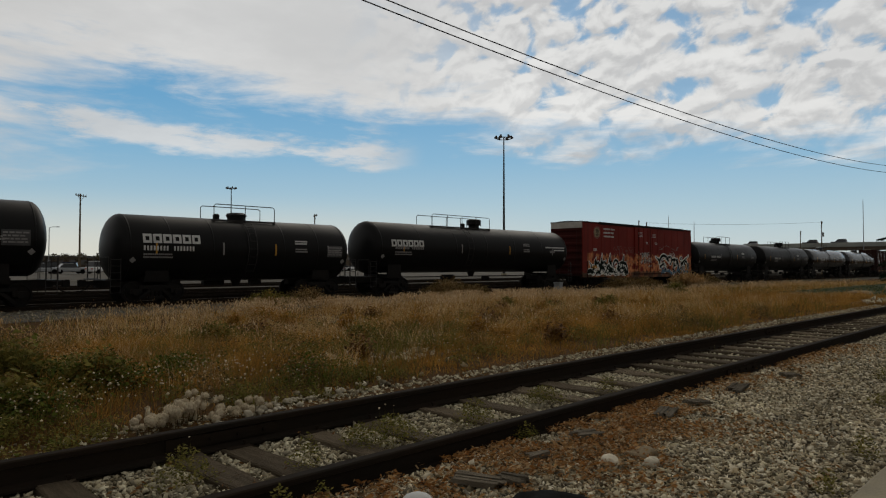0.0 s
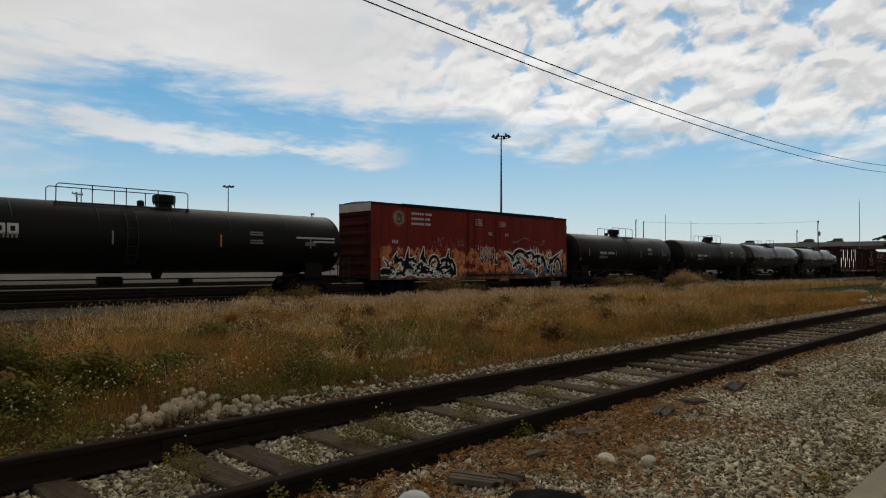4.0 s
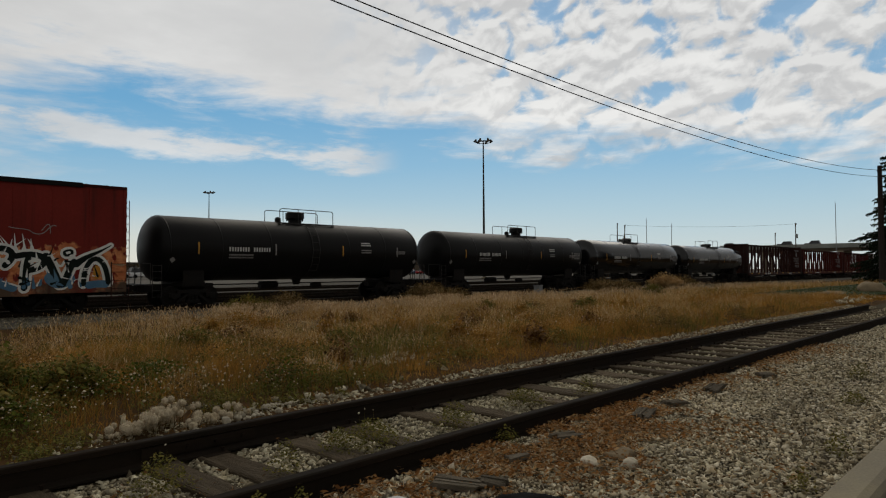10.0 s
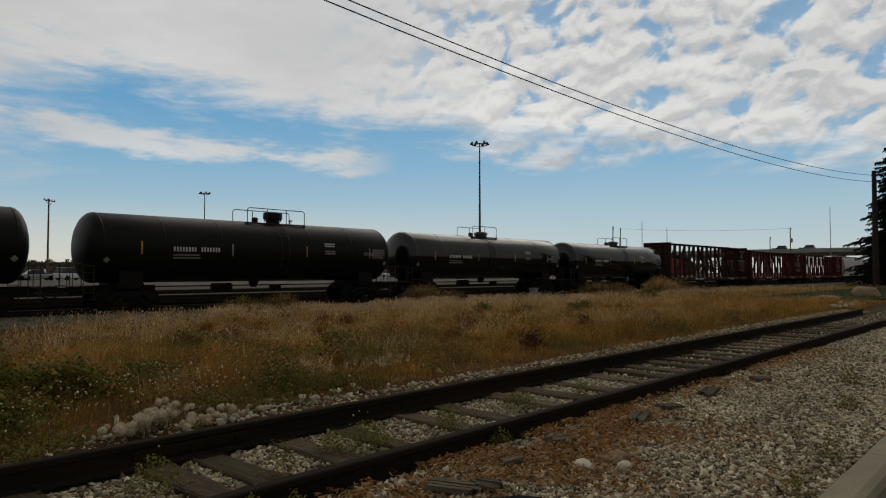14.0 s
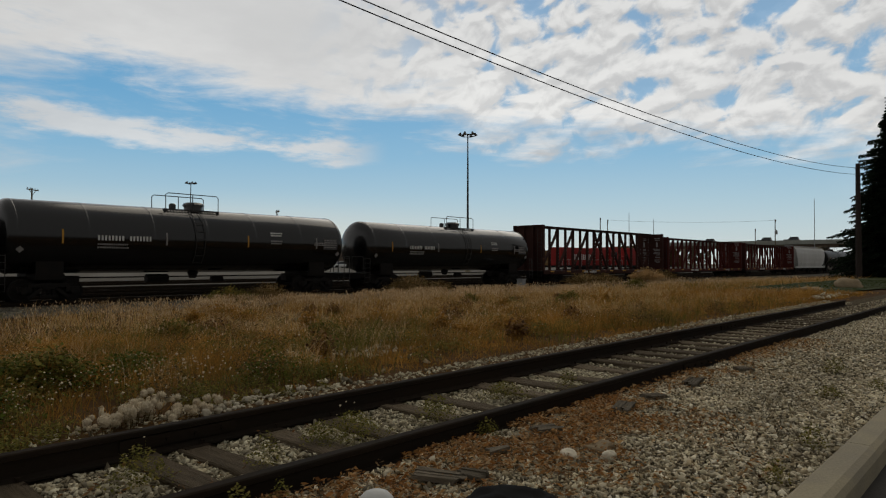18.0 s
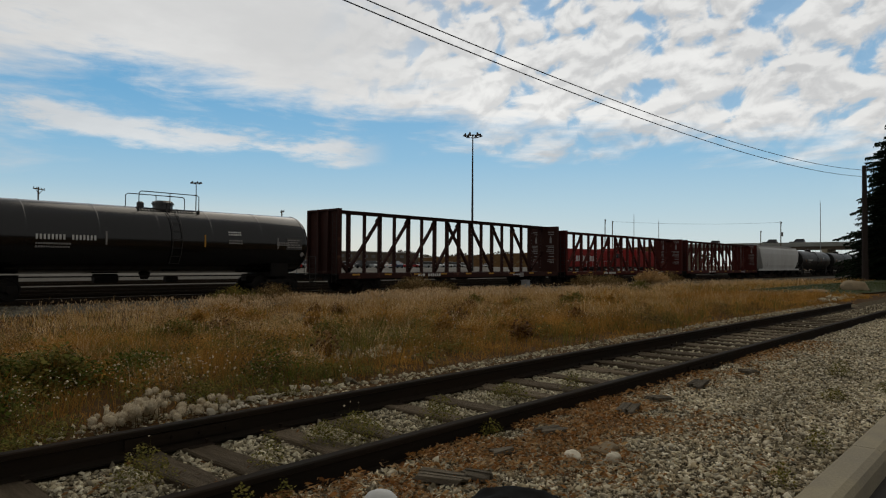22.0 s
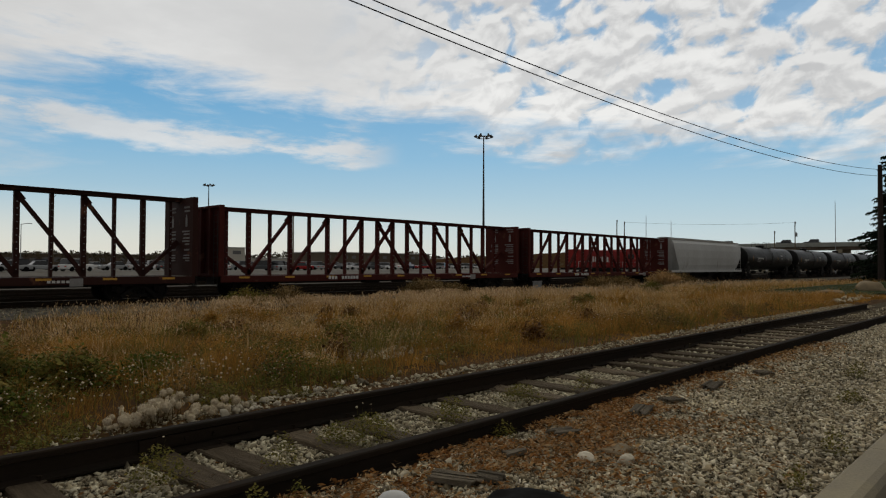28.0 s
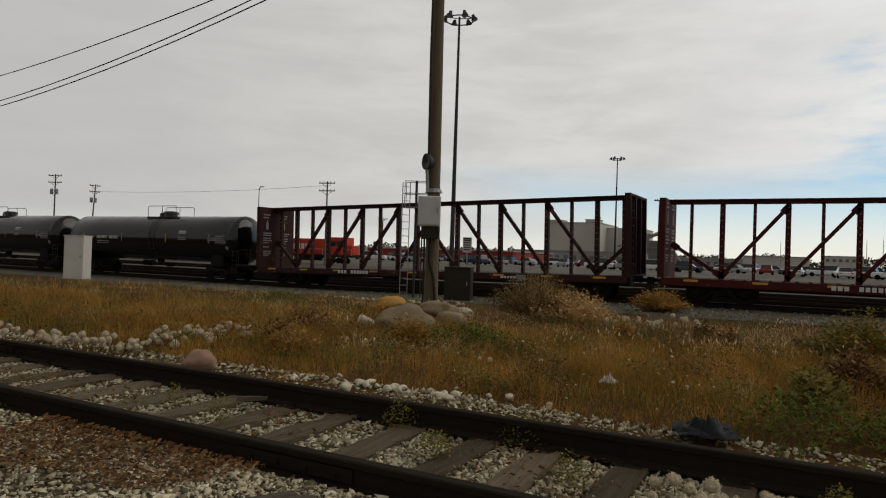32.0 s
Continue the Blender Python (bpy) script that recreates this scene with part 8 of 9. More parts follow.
M_RUST = palette("rust-brown grass", [(0.306, 0.142, 0.0274), (0.428, 0.218, 0.0436), (0.215, 0.104, 0.0248), (0.52, 0.303, 0.0745), (0.153, 0.0924, 0.0248)], 0.9, 0.38, 0.5)
M_STRAW = palette("pale straw grass", [(0.50, 0.325, 0.14), (0.62, 0.43, 0.22), (0.36, 0.215, 0.085), (0.54, 0.335, 0.122), (0.68, 0.55, 0.33)], 0.9, 0.42, 0.4)
M_OLIVE = palette("olive weeds", [(0.105, 0.105, 0.024), (0.185, 0.160, 0.036), (0.068, 0.070, 0.018), (0.26, 0.205, 0.055), (0.125, 0.135, 0.025)], 0.85, 0.2)
M_LAWNBLADE = palette("dark lawn blades", [(0.030, 0.046, 0.008), (0.05, 0.066, 0.012), (0.022, 0.032, 0.007)], 0.8, 0.2)
M_GREEN = palette("green broadleaf weeds", [(0.0583, 0.079, 0.0105), (0.0914, 0.121, 0.015), (0.0399, 0.0536, 0.009), (0.125, 0.14, 0.0188), (0.0747, 0.0892, 0.015)], 0.7, 0.2)
M_YELLOWLEAF = palette("yellowing weeds", [(0.20, 0.16, 0.03), (0.12, 0.12, 0.03), (0.28, 0.20, 0.05), (0.09, 0.10, 0.03)], 0.8, 0.2)
M_FORB = palette("withered forb leaves", [(0.12, 0.072, 0.026), (0.07, 0.055, 0.02), (0.20, 0.11, 0.035), (0.055, 0.042, 0.018), (0.26, 0.17, 0.07), (0.10, 0.092, 0.028)], 0.85, 0.2)
M_FLOWER = palette("white seed heads", [(0.70, 0.58, 0.40), (0.46, 0.37, 0.24), (0.80, 0.69, 0.50)], 0.9)


def clumped(n, x0, x1, y0, y1, clump, each):
    """Points in tufts."""
    k = max(1, n // each)
    c = np.stack([rng.uniform(x0, x1, k), rng.uniform(y0, y1, k)], 1)
    c = np.repeat(c, each, 0)
    return np.hstack([c + rng.normal(0, clump, (k * each, 2)), c])


GREEN_SPOTS = ((2.4, 7.6, 0.75), (0.95, 6.6, 0.8), (1.55, 6.5, 0.4), (-0.3, 6.0, 0.6), (0.45, 6.1, 0.55), (-4.6, 9.0, 0.9), (-9.2, 12.5, 1.0), (-14.0, 15.5, 0.9), (3.4, 8.1, 0.6), (2.2, 7.8, 0.6), (1.5, 9.3, 0.8), (0.2, 9.4, 0.6), (4.2, 6.4, 0.4))


# stony patches where the grass grows thin
STONY = ((6.2, 7.6, 1.1, 0.9), (8.2, 8.7, 1.4, 0.9), (7.6, 11.0, 1.3, 0.8), (11.5, 9.6, 1.6, 0.8), (-5.6, 8.4, 1.0, 0.6), (2.9, 6.2, 0.6, 0.3))


def stony(p):
    g = np.zeros(len(p))
    for x, y, lx, ly in STONY:
        g = np.maximum(g, np.exp(-((p[:, 0] - x) / lx) ** 2 - ((p[:, 1] - y) / ly) ** 2))
    return g


def grass():
    def clear_of_track(p):
        return p[p[:, 1] > 5.42 + 0.18 * np.clip((p[:, 0] - 3) / 4, 0, 1) + 0.14 * np.clip(-p[:, 0] / 2, 0, 1) + 0.12 * np.sin(p[:, 0] * 1.7) + 0.10 * np.sin(p[:, 0] * 4.1)]

    def green_near(p):
        g = np.zeros(len(p))
        for x, y, r in GREEN_SPOTS:
            g = np.maximum(g, np.exp(-((p[:, 0] - x) ** 2 + (p[:, 1] - y) ** 2) / (r * r)))
        return g
    # matted dead grass on the soil
    p = clear_of_track(np.concatenate([clumped(28000, -13, 15, 5.4, 13, 0.2, 10), clumped(14000, 14, 36, 5.4, 13, 0.25, 10)]))[:, :2]
    blades("matted_grass", "matted dead grass lying on the soil", p, heights(p) + rng.uniform(0, 0.02, len(p)), rng.uniform(0.02, 0.07, len(p)), 0.005 + np.hypot(p[:, 0], p[:, 1]) * 0.0005, 3.0, M_RUST)
    # fine rust-coloured grass close by
    p = clear_of_track(np.concatenate([clumped(165000, -13, 14, 5.4, 12.5, 0.075, 22), clumped(45000, 12, 34, 5.4, 12, 0.12, 20), clumped(22000, -28, -12, 5.4, 12, 0.15, 14)]))
    keep = (field_noise(p, 0.45, 1.0) + 0.55 > rng.uniform(0, 0.6, len(p))) & (green_near(p) < rng.uniform(0.25, 0.9, len(p))) & (stony(p) < rng.uniform(0.1, 0.6, len(p)))
    p = p[keep]
    blades("rust_grass", "fine rust-brown autumn grass", p, heights(p) - 0.01, rng.uniform(0.08, 0.27, len(p)) * (1 + 0.5 * field_noise(p, 0.8, 3.0)) * np.clip((p[:, 1] - 5.2) / 1.6, 0.4, 1.0), 0.0026 + np.hypot(p[:, 0], p[:, 1]) * 0.00032, 1.0, M_RUST)

    def yard_fade(p):
        """The grass thins out short of the ballast away from the seed-head belt."""
        return (0.4 + 0.6 * np.clip((p[:, 0] - 5) / 7, 0, 1)) * np.clip((22.6 + np.clip((p[:, 0] - 1) * 0.5, 0, 2) + 0.6 * np.sin(p[:, 0] * 0.8) - p[:, 1]) / 1.6, 0.03, 1)

    def low_west(p):
        return 0.55 + 0.45 * np.clip((p[:, 0] + 3) / 7, 0, 1)

    def off_lawn(p):
        return p[~((p[:, 0] > 34) & (p[:, 1] < 11.5 + np.sin(p[:, 0]) * 0.4))]
    # taller straw further back, pale along the yard edge
    p = np.concatenate([clumped(80000, -30, 34, 11.5, 24.3, 0.11, 22), clumped(30000, 30, 75, 9.5, 24.5, 0.22, 14), clumped(14000, 6, 34, 17, 24.3, 0.12, 16)])
    p = off_lawn(p)
    p = p[rng.uniform(0, 1, len(p)) < yard_fade(p)]
    keep = (field_noise(p, 0.35, 2.0) + 0.35 + (p[:, 1] - 17) * 0.035 > rng.uniform(0, 0.6, len(p))) & (field_noise(p, 0.8, 21.0) + 0.22 > rng.uniform(-0.05, 0.35, len(p)))
    p = p[keep]
    dist = np.hypot(p[:, 0], p[:, 1])
    blades("straw_grass", "dry straw-coloured grass with pale seed heads", p, heights(p) - 0.01, rng.uniform(0.14, 0.46, len(p)) * (1 + 0.6 * field_noise(p, 0.6, 6.0)) * low_west(p), 0.0035 + dist * 0.0003, 1.0, M_STRAW)
    p = np.concatenate([clumped(95000, -30, 34, 10, 24, 0.12, 22), clumped(30000, 30, 80, 6, 24.5, 0.25, 14), clumped(6000, -60, -28, 6, 24, 0.3, 12)])
    p = off_lawn(p)
    p = p[rng.uniform(0, 1, len(p)) < yard_fade(p)]
    keep = (field_noise(p, 0.3, 12.0) + 0.4 > rng.uniform(0, 0.7, len(p))) & (field_noise(p, 0.8, 21.0) + 0.30 > rng.uniform(-0.05, 0.35, len(p)))
    p = p[keep]
    dist = np.hypot(p[:, 0], p[:, 1])
    blades("brown_grass", "knee-high brown autumn grass", p, heights(p) - 0.01, rng.uniform(0.12, 0.40, len(p)) * (1 + 0.6 * field_noise(p, 0.6, 9.0)) * low_west(p), 0.0035 + dist * 0.0003, 1.0, M_RUST)
    # pale bleached tufts standing out of the darker grass
    p = clear_of_track(np.concatenate([clumped(13000, 1, 17, 7.0, 14, 0.14, 45), clumped(3500, -12, 1, 6.6, 15, 0.16, 40), clumped(9000, 14, 34, 7, 14, 0.2, 40)]))
    p = p[(green_near(p) < 0.4) & (stony(p) < 0.8)]
    blades("bleached_tufts", "pale bleached grass tufts in the field", p, heights(p) - 0.01, rng.uniform(0.12, 0.34, len(p)), 0.0025 + np.hypot(p[:, 0], p[:, 1]) * 0.0003, 1.2, M_STRAW)
    # olive stems mixed through
    p = clear_of_track(np.concatenate([clumped(32000, -16, 24, 5.8, 14, 0.12, 10), clumped(22000, -30, 60, 12, 24, 0.2, 10)]))
    keep = field_noise(p, 0.55, 5.0) > rng.uniform(-0.15, 0.35, len(p))
    p = p[keep]
    dist = np.hypot(p[:, 0], p[:, 1])
    blades("weed_stems", "olive-green weed stems among the grass", p, heights(p) - 0.01, rng.uniform(0.10, 0.34, len(p)), 0.006 + dist * 0.0004, 0.7, M_OLIVE)


grass()


def lawn_blades():
    p = np.stack([rng.uniform(34.5, 62, 16000), rng.uniform(3.2, 11.6, 16000)], 1)
    p = p[(p[:, 0] > 40.8) | (p[:, 1] > 6.5)]
    blades("lawn_grass", "short green blades of mown grass", p, np.full(len(p), 0.14), rng.uniform(0.03, 0.07, len(p)), np.full(len(p), 0.018), 0.8, M_LAWNBLADE)


lawn_blades()


def plumes():
    """Pale feathery seed heads over the taller grass."""
    p = np.concatenate([clumped(15000, -1, 34, 13, 23.8, 0.2, 14), clumped(26000, 7, 31, 16.5, 24.3, 0.16, 22), clumped(5000, 30, 62, 14, 24.5, 0.3, 9), clumped(6000, -8, 18, 8, 13, 0.15, 9)])
    p = p[(field_noise(p, 0.35, 2.0) + 0.25 + (p[:, 1] - 17) * 0.04 > rng.uniform(0, 0.5, len(p))) & (field_noise(p, 0.8, 21.0) > -0.12)]
    p = p[(p[:, 0] > 9 + rng.normal(0, 1.5, len(p))) | (p[:, 1] < 18) | (rng.uniform(0, 1, len(p)) < 0.03)]
    n = len(p)
    h = rng.uniform(0.22, 0.50, n) * np.where(p[:, 1] < 13, 0.7, 1.0)
    base = np.column_stack([p[:, :2], heights(p) + h])
    a = rng.uniform(0, math.tau, n)
    s = rng.uniform(0.010, 0.030, n) * (0.6 + np.hypot(p[:, 0], p[:, 1]) * 0.022)
    up = np.stack([np.cos(a) * 0.5, np.sin(a) * 0.5, np.ones(n)], 1) * (s * 3.4)[:, None]
    w = np.stack([-np.sin(a), np.cos(a), np.zeros(n)], 1) * (s * 0.55)[:, None]
    vs = np.stack([base, base + up * 0.5 + w, base + up, base + up * 0.5 - w], 1)
    solid("grass_plumes", raw_mesh("grass_plumes", vs.reshape(-1, 3), np.array([0, 1, 2, 3])[None] + (np.arange(n) * 4)[:, None], M_PLUME), None, "pale feathery seed heads over the dry grass", "grass", kind="stuff")


M_PLUME = palette("pale seed plumes", [(0.60, 0.43, 0.25), (0.42, 0.27, 0.12), (0.74, 0.58, 0.38), (0.32, 0.18, 0.07)], 0.9, 0.35, 0.3)
plumes()


def rust_tops():
    """Fine rust-orange seed tops that make the near grass look soft."""
    p = np.concatenate([clumped(42000, -12, 14, 5.7, 12.5, 0.09, 18), clumped(14000, 12, 32, 5.7, 12, 0.15, 14)])
    p = p[(field_noise(p, 0.45, 1.0) + 0.45 > rng.uniform(0, 0.6, len(p))) & (stony(p) < rng.uniform(0.1, 0.6, len(p)))]
    n = len(p)
    tall = 0.45 + 1.0 * np.mod(np.sin(p[:, 2] * 12.9898 + p[:, 3] * 78.233) * 4375.85, 1.0)
    base = np.column_stack([p[:, :2], heights(p) + rng.uniform(0.08, 0.24, n) * tall])
    a = rng.uniform(0, math.tau, n)
    s = rng.uniform(0.004, 0.010, n) * (0.6 + np.hypot(p[:, 0], p[:, 1]) * 0.05)
    up = np.stack([np.cos(a) * 0.7, np.sin(a) * 0.7, rng.uniform(0.4, 1.2, n)], 1) * (s * 2.2)[:, None]
    w = np.stack([-np.sin(a), np.cos(a), np.zeros(n)], 1) * (s * 0.5)[:, None]
    vs = np.stack([base, base + up * 0.5 + w, base + up, base + up * 0.5 - w], 1)
    solid("grass_tops", raw_mesh("grass_tops", vs.reshape(-1, 3), np.array([0, 1, 2, 3])[None] + (np.arange(n) * 4)[:, None], M_RUSTTOP), None, "fine rust-orange seed tops over the near grass", "grass", kind="stuff")


M_RUSTTOP = palette("rust seed tops", [(0.40, 0.19, 0.05), (0.52, 0.30, 0.10), (0.30, 0.13, 0.03), (0.60, 0.42, 0.19)], 0.9, 0.3, 0.4)
rust_tops()


def foliage(name, label, spots, mat, leaves, leaf, height, category="weeds"):
    """Leafy clumps: spots of (x, y, radius); leaves a square metre."""
    P, S = [], []
    for x, y, r in spots:
        n = max(8, int(leaves * r * r * 3.14))
        q = np.stack([rng.normal(x, r * 0.45, n), rng.normal(y, r * 0.45, n)], 1)
        top = height * np.exp(-((q[:, 0] - x) ** 2 + (q[:, 1] - y) ** 2) / (r * r)) * rng.uniform(0.7, 1.2)
        zz_ = (heights(q) if y > 5.9 else np.full(n, 0.02)) + rng.uniform(0.05, 1, n) ** 0.8 * top
        P.append(np.column_stack([q, zz_]))
        S.append(rng.uniform(0.5, 1.2, n) * leaf)
    P, S = np.concatenate(P), np.concatenate(S)
    n = len(P)
    a, el = rng.uniform(0, math.tau, n), rng.uniform(-0.3, 1.0, n)
    u = np.stack([np.cos(a) * np.cos(el), np.sin(a) * np.cos(el), np.sin(el)], 1) * S[:, None]
    w = np.stack([-np.sin(a), np.cos(a), rng.normal(0, 0.3, n)], 1) * (S * 0.42)[:, None]
    vs = np.stack([P, P + u * 0.5 + w, P + u, P + u * 0.5 - w], 1)
    faces = np.array([0, 1, 2, 3])[None] + (np.arange(n) * 4)[:, None]
    return solid(name, raw_mesh(name, vs.reshape(-1, 3), faces, mat), None, label, category, kind="stuff")


foliage("green_weeds", "low green broadleaf weeds in the dry grass", GREEN_SPOTS, M_GREEN, 1000, 0.042, 0.34)
small = [(rng.uniform(-14, 20), rng.uniform(6.1, 13), rng.uniform(0.12, 0.35)) for i in range(190)] + [(rng.uniform(3, 13), rng.uniform(8.5, 15), rng.uniform(0.15, 0.4)) for i in range(70)]
foliage("small_weeds", "scattered small green weeds", small, M_OLIVE, 900, 0.035, 0.20)
foliage("yellow_weeds", "yellowing weeds in the field", [(rng.uniform(-12, 14), rng.uniform(6.1, 11), rng.uniform(0.12, 0.4)) for i in range(80)] + [(1.3, 6.6, 0.4), (0.9, 7.1, 0.5), (0.4, 6.6, 0.3)] + [(-0.9, 7.2, 0.5), (-4.2, 9.3, 0.4)], M_YELLOWLEAF, 700, 0.04, 0.26)
# withered leafy weeds that break up the grass
foliage("withered_weeds", "withered brown leafy weeds among the grass", [(rng.uniform(-14, 22), rng.uniform(6.2, 15), rng.uniform(0.15, 0.5)) for i in range(230)], M_FORB, 620, 0.036, 0.30)
foliage("pale_weeds", "pale tan seed-bearing weeds in the field", [(rng.uniform(3, 24), rng.uniform(9, 17), rng.uniform(0.2, 0.6)) for i in range(110)] + [(rng.uniform(-12, 3), rng.uniform(8, 16), rng.uniform(0.2, 0.5)) for i in range(40)], M_STRAW, 420, 0.03, 0.34)
# sprigs growing between the rails and on the gravel
track_weeds = [(1.80, 4.15, 0.19), (3.40, 4.02, 0.26), (3.18, 4.15, 0.15), (4.28, 3.93, 0.19), (2.55, 3.9, 0.12), (4.12, 3.24, 0.13), (5.5, 4.1, 0.22), (1.92, 3.2, 0.10), (6.4, 3.9, 0.14), (-1.6, 4.1, 0.14), (-2.6, 4.2, 0.16), (-3.2, 4.75, 0.16), (-4.4, 3.95, 0.14),
               (4.35, 1.2, 0.1), (5.4, 1.25, 0.12), (7.6, 1.6, 0.16), (9.3, 1.9, 0.16), (8.4, 1.3, 0.12), (-2.2, 4.9, 0.2), (-0.15, 4.45, 0.14), (0.75, 4.2, 0.12), (-5.2, 4.2, 0.12), (2.15, 3.15, 0.08)]
foliage("track_weeds", "small green weeds growing through the ballast", track_weeds, M_OLIVE, 6400, 0.021, 0.22)
# low mixed weeds along the foot of the grass by the far rail
verge = [(rng.uniform(2.9, 5.2), rng.uniform(5.6, 6.5), rng.uniform(0.10, 0.26)) for i in range(34)] + [(rng.uniform(0.4, 2.0), rng.uniform(5.35, 6.3), rng.uniform(0.10, 0.26)) for i in range(30)]
foliage("verge_weeds", "low olive weeds along the edge of the siding", verge, M_OLIVE, 1500, 0.026, 0.16)
foliage("field_weeds", "pale olive weeds round the stony ground", [(rng.normal(x, 0.5), rng.normal(y, 0.3), rng.uniform(0.18, 0.4)) for x, y in ((7.2, 7.5), (8.2, 7.8), (10.4, 8.5), (8.9, 10.0), (5.6, 7.9), (7.0, 9.2)) for i in range(5)], M_OLIVE, 900, 0.034, 0.26)


def seed_heads():
    """Small white flower and seed heads on stems."""
    spots = [(4.2, 5.85, 0.8, 110), (1.3, 5.9, 0.5, 60), (3.9, 6.35, 0.6, 90), (3.3, 6.6, 0.4, 120), (3.5, 7.5, 0.45, 200), (3.1, 7.1, 0.6, 200), (2.2, 6.5, 0.7, 240), (1.8, 6.0, 0.5, 90), (-2.2, 5.75, 0.45, 26), (-1.7, 7.4, 0.5, 30), (4.4, 7.0, 0.9, 150), (6.8, 6.6, 1.2, 150), (12, 6.7, 2.5, 200), (-1.2, 6.3, 0.6, 70), (-4.0, 6.3, 0.9, 90), (-3.6, 8.2, 0.7, 60), (10, 10, 5, 240), (1.6, 6.2, 0.6, 120), (6, 12, 4, 200), (8, 20, 6, 300), (-5, 14, 1.2, 120), (3.3, 4.1, 0.25, 16), (1.95, 4.35, 0.2, 10)]
    P = np.concatenate([np.stack([rng.normal(x, r * 0.6, n), rng.normal(y, r * 0.45, n)], 1) for x, y, r, n in spots])
    P = P[rng.uniform(0, 1, len(P)) < 0.3]
    P = P[(P[:, 1] > 5.62) | (np.abs(P[:, 1] - 4.1) < 0.6)]
    h = rng.uniform(0.10, 0.34, len(P))
    z = heights(P) + h
    r = rng.uniform(0.0045, 0.010, len(P)) * np.where(rng.uniform(0, 1, len(P)) < 0.10, 1.8, 1.0) * (1 + np.hypot(P[:, 0], P[:, 1]) * 0.03)
    base = np.array([(1, 0, 0), (-1, 0, 0), (0, 1, 0), (0, -1, 0), (0, 0, 0.8), (0, 0, -0.8)], float)
    vs = np.column_stack([P, z])[:, None] + base[None] * r[:, None, None]
    f = np.array([(0, 2, 4), (2, 1, 4), (1, 3, 4), (3, 0, 4), (2, 0, 5), (1, 2, 5), (3, 1, 5), (0, 3, 5)])
    faces = (f[None] + (np.arange(len(P)) * 6)[:, None, None]).reshape(-1, 3)
    solid("seed_heads", raw_mesh("seed_heads", vs.reshape(-1, 3), faces, M_FLOWER), None, "small white flower and seed heads on the weeds", "flowers", kind="stuff")
    blades("flower_stems", "thin stems of the flowering weeds", P, heights(P) - 0.02, h + 0.02, np.full(len(P), 0.004), 0.05, M_OLIVE, "weeds")


seed_heads()


def dry_bush(x, y, r, h, n, seed, label, mats):
    """A twiggy dry bush: fanned thin stems with small leaves and seed clusters."""
    root = thing("dry_bush", label, "bush", pose(x, y, ground_z(x, y) if y < 24.2 else YARD_Z + 0.04 + yard_fall(x, y)), group="dry bushes in the field")
    rs = np.random.default_rng(seed)
    n *= 3
    a, s = rs.uniform(0, math.tau, n), np.sqrt(rs.uniform(0, 1, n))
    tip = np.stack([np.cos(a) * s * r, np.sin(a) * s * r, h * (1 - 0.6 * s * s) * rs.uniform(0.55, 1.1, n)], 1)
    base = tip * 0.12
    base[:, 2] = 0
    side = np.stack([-np.sin(a), np.cos(a), np.zeros(n)], 1) * (0.004 + 0.0004 * math.hypot(x, y))
    vs = np.stack([base - side, base + side, tip], 1)
    part("stem_spray", raw_mesh("stem_spray", vs.reshape(-1, 3), np.arange(n * 3).reshape(-1, 3), mats[0]), None, root, kind="stuff")
    k = n * 5
    i = rs.integers(0, n, k)
    t = rs.uniform(0.35, 1.0, k)
    p = base[i] + (tip[i] - base[i]) * t[:, None] + rs.normal(0, 0.03, (k, 3))
    sz = rs.uniform(0.018, 0.054, k) * (1 + math.hypot(x, y) * 0.035)
    b = rs.uniform(0, math.tau, k)
    u = np.stack([np.cos(b), np.sin(b), rs.uniform(-0.2, 0.9, k)], 1) * sz[:, None]
    w = np.stack([-np.sin(b), np.cos(b), rs.normal(0, 0.3, k)], 1) * (sz * 0.4)[:, None]
    vs = np.stack([p, p + u * 0.5 + w, p + u, p + u * 0.5 - w], 1)
    part("leaf_spray", raw_mesh("leaf_spray", vs.reshape(-1, 3), np.array([0, 1, 2, 3])[None] + (np.arange(k) * 4)[:, None], mats[1]), None, root, kind="stuff")


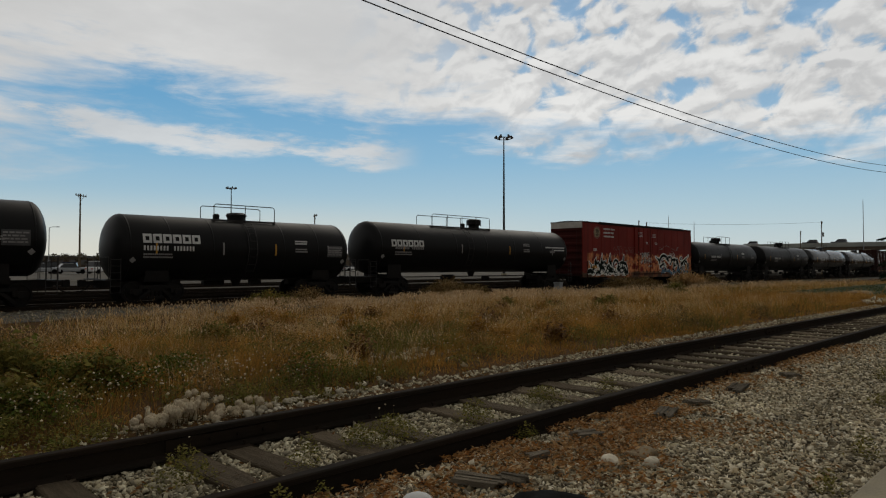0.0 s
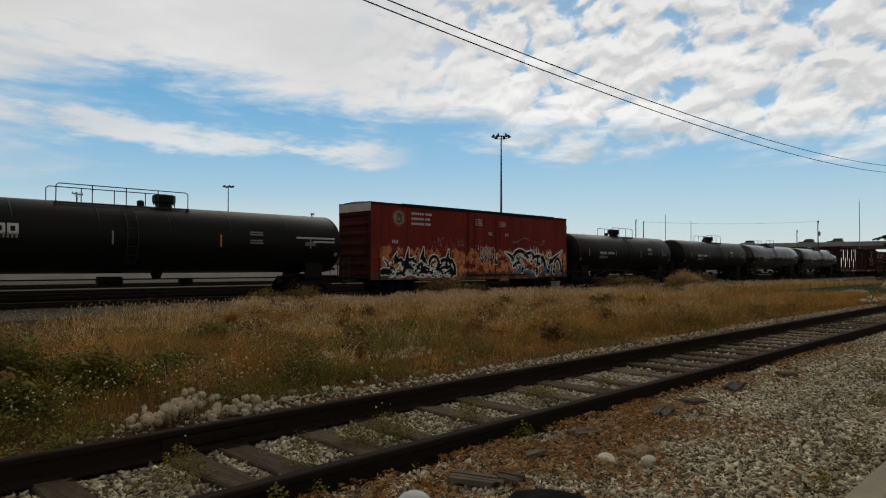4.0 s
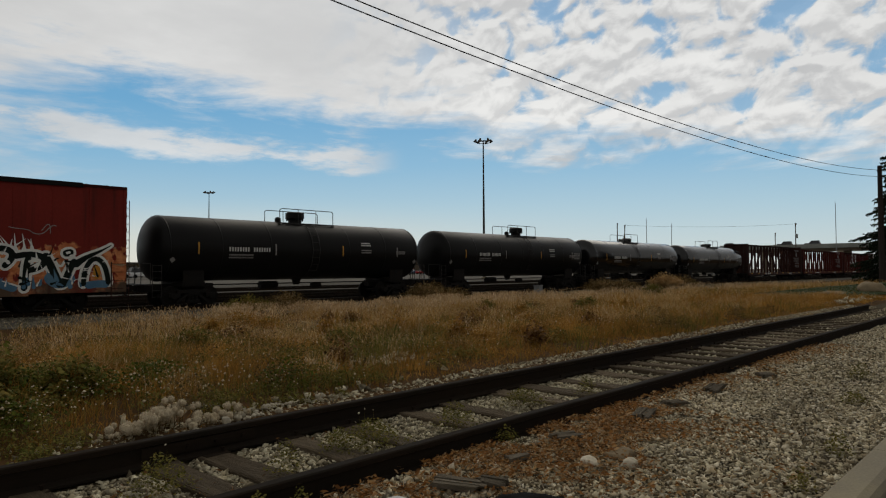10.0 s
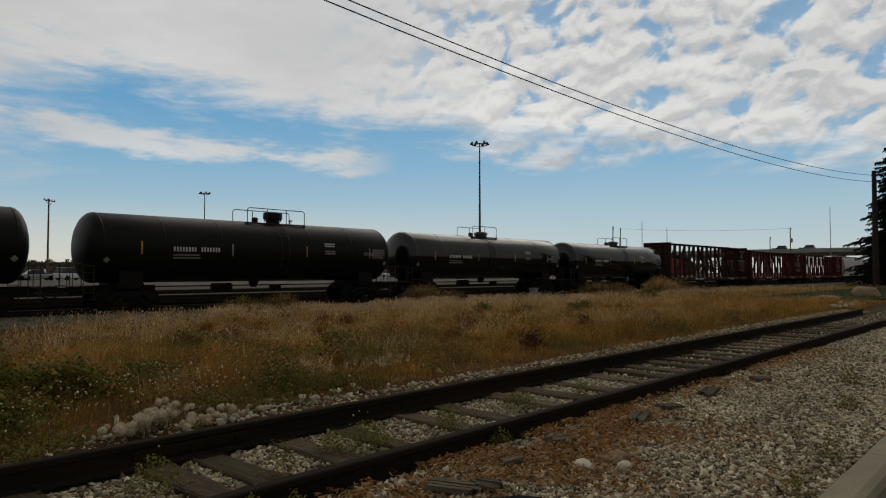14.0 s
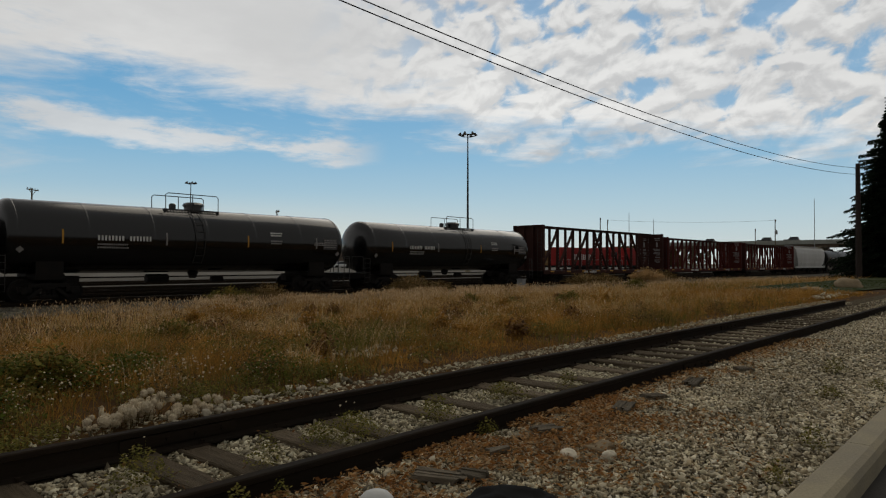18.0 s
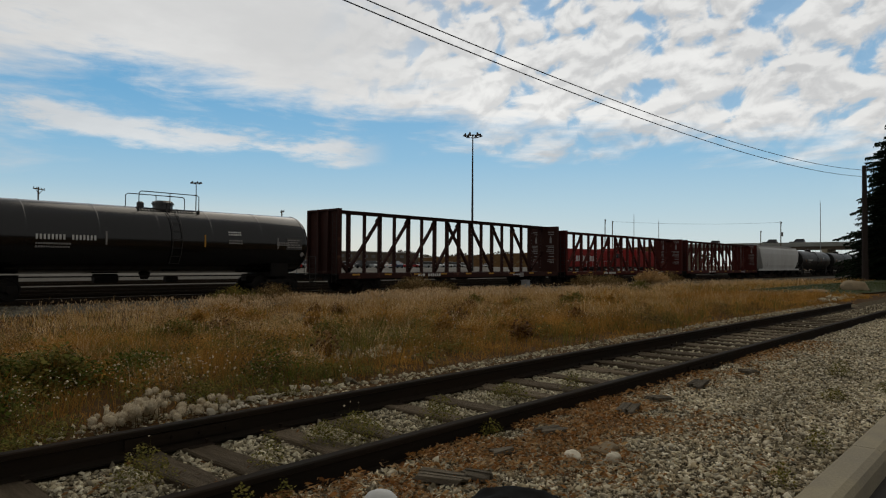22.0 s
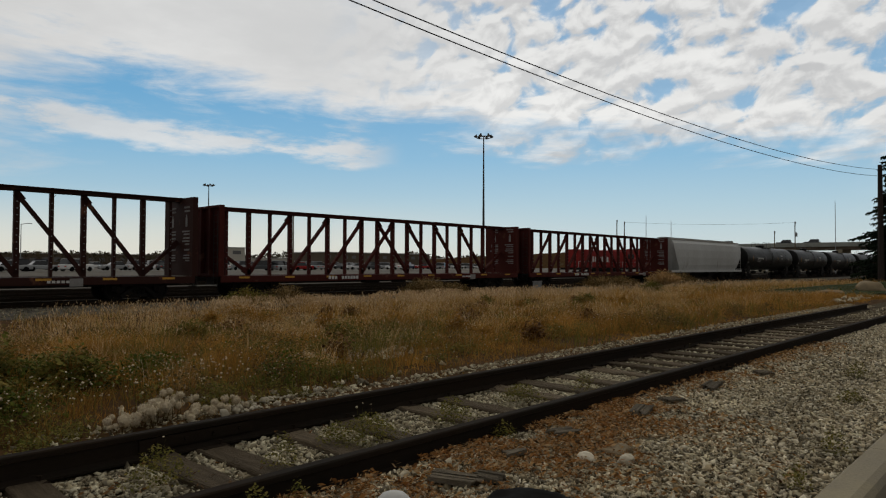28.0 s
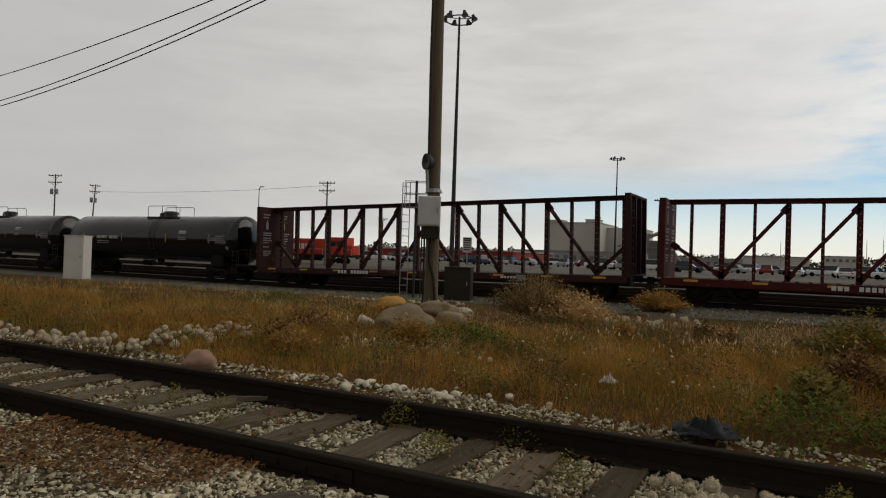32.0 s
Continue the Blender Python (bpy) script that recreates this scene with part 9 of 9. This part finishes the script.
for i, (x, y, r, h, n, lab, mats) in enumerate((
        (-6.4, 17.0, 1.5, 1.35, 620, "large dry bush with olive and tan leaves", (M_STRAW, M_FORB)), (-5.3, 16.4, 1.2, 0.9, 360, "dry tan bush with pale seed clusters", (M_STRAW, M_STRAW)),
        (-4.8, 25.6, 1.2, 0.9, 320, "rounded dry brown bush by the yard track", (M_STRAW, M_RUST)), (14.6, 25.2, 1.2, 0.8, 240, "low dry bush at the ballast edge", (M_RUST, M_OLIVE)), (16.6, 25.3, 1.2, 0.9, 240, "rounded dry bush at the ballast edge", (M_STRAW, M_FORB)),
        (26.4, 26.2, 1.6, 1.15, 380, "tall dry bush with pale plumes at the ballast edge", (M_STRAW, M_FORB)), (28.3, 26.0, 1.2, 0.8, 260, "dry brown bush at the ballast edge", (M_STRAW, M_FORB)), (46.0, 26.4, 2.0, 1.1, 320, "dry brown bush by the yard track", (M_STRAW, M_FORB)),
        (49.5, 26.6, 1.6, 1.0, 260, "dry bush by the yard track", (M_STRAW, M_FORB)), (57.5, 26.8, 1.8, 1.4, 320, "tall tan bush by the yard track", (M_STRAW, M_STRAW)), (60.5, 26.6, 1.7, 1.2, 300, "tan bush by the yard track", (M_STRAW, M_FORB)),
        (36.0, 17.5, 0.7, 0.9, 160, "spindly dark weed in the field", (M_OLIVE, M_OLIVE)), (0.5, 11.4, 0.8, 0.85, 260, "spindly dry thistle with brown seed heads", (M_RUST, M_OLIVE)), (1.3, 10.2, 0.55, 0.6, 180, "dry weed with curled tan leaves", (M_STRAW, M_RUST)),
        (0.9, 7.6, 0.45, 0.62, 150, "tall brown weed with dry seed stalks", (M_RUST, M_LEAFB)), (1.7, 8.2, 0.5, 0.68, 160, "tall olive weed with dry stalks", (M_OLIVE, M_OLIVE)), (2.3, 7.5, 0.42, 0.5, 120, "dry brown weed in the green clump", (M_RUST, M_OLIVE)), (0.2, 8.5, 0.42, 0.6, 120, "dark brown thistle stalks", (M_LEAFB, M_LEAFB)), (1.35, 6.7, 0.35, 0.42, 110, "yellowing leafy weed by the rail", (M_OLIVE, M_YELLOWLEAF)), (-0.2, 7.3, 0.35, 0.4, 100, "yellowing weed in the grass", (M_STRAW, M_YELLOWLEAF)),
        (-5.35, 8.5, 0.38, 0.5, 55, "dry reddish weed before the boulders", (M_RUST, M_RUST)), (9.2, 16.2, 0.5, 0.55, 70, "dark dry weed in the field", (M_OLIVE, M_RUST)), (7.2, 9.3, 0.4, 0.4, 60, "olive weed clump in the grass", (M_RUST, M_OLIVE)), (20.5, 12.5, 0.5, 0.5, 60, "dry weed clump in the grass", (M_RUST, M_OLIVE)))):
    dry_bush(x, y, r, h, n, 100 + i, lab, mats)


rb = random.Random(77)
KINDS = ((M_RUST, M_LEAFB, "withered brown weed clump in the grass"), (M_STRAW, M_RUST, "dry straw-coloured weed clump in the grass"), (M_RUST, M_OLIVE, "brown weed clump with olive leaves"), (M_RUST, M_RUST, "rust-brown weed clump in the grass"))
for i in range(44):
    x, y = (rb.uniform(-10, 14), rb.uniform(6.6, 12)) if i < 24 else (rb.uniform(-4, 22), rb.uniform(11, 18))
    k = KINDS[rb.randrange(4)]
    dry_bush(x, y, rb.uniform(0.2, 0.45), rb.uniform(0.25, 0.5), 40, 300 + i, k[2], k[:2])


def thickets():
    """Far line of bare trees and bushes along the skyline."""
    n = 70000
    az_ = rng.uniform(-70, 66, n)
    d = rng.uniform(420, 520, n)
    prof = 8.5 + 3.5 * np.array([noise.noise((a * 0.35, 0, 0)) for a in az_]) + 2.0 * np.array([noise.noise((a * 1.7, 3, 0)) for a in az_])
    z = rng.uniform(0, 1, n) ** 0.7 * prof
    p = np.stack([-np.sin(np.radians(az_)) * d, np.cos(np.radians(az_)) * d, z + YARD_Z], 1)
    s = rng.uniform(0.4, 0.9, n)
    u = rng.normal(0, 1, (n, 3)) * s[:, None] * 0.5
    w = rng.normal(0, 1, (n, 3)) * s[:, None] * 0.5
    vs = np.stack([p - u, p - w, p + u, p + w], 1)
    solid("thicket", raw_mesh("thicket", vs.reshape(-1, 3), np.array([0, 1, 2, 3])[None] + (np.arange(n) * 4)[:, None], M_FARTREE), None, "far line of autumn trees and brush on the skyline", "trees", kind="stuff")


thickets()



# ---- what moves ----


def motions():
    for car in cars:
        x, y, zz_ = car.location
        rows = []
        for t in range(33):
            a, b = bend(x - SPEED * t - 7.0), bend(x - SPEED * t + 7.0)
            rows.append((t, pose(x - SPEED * t, y + (a[0] + b[0]) / 2, zz_ + (a[1] + b[1]) / 2, 0, -math.degrees(math.atan2(b[1] - a[1], 14.0)), math.degrees(math.atan2(b[0] - a[0], 14.0)))))
        walk(car, rows)
    step = 0.125
    turn = math.degrees(SPEED / 0.457)
    for w in wheels:
        x, y, zz_ = w.location
        walk(w, [(i * step, pose(x, y, zz_, 0, -turn * i * step, 0)) for i in range(257)])


motions()
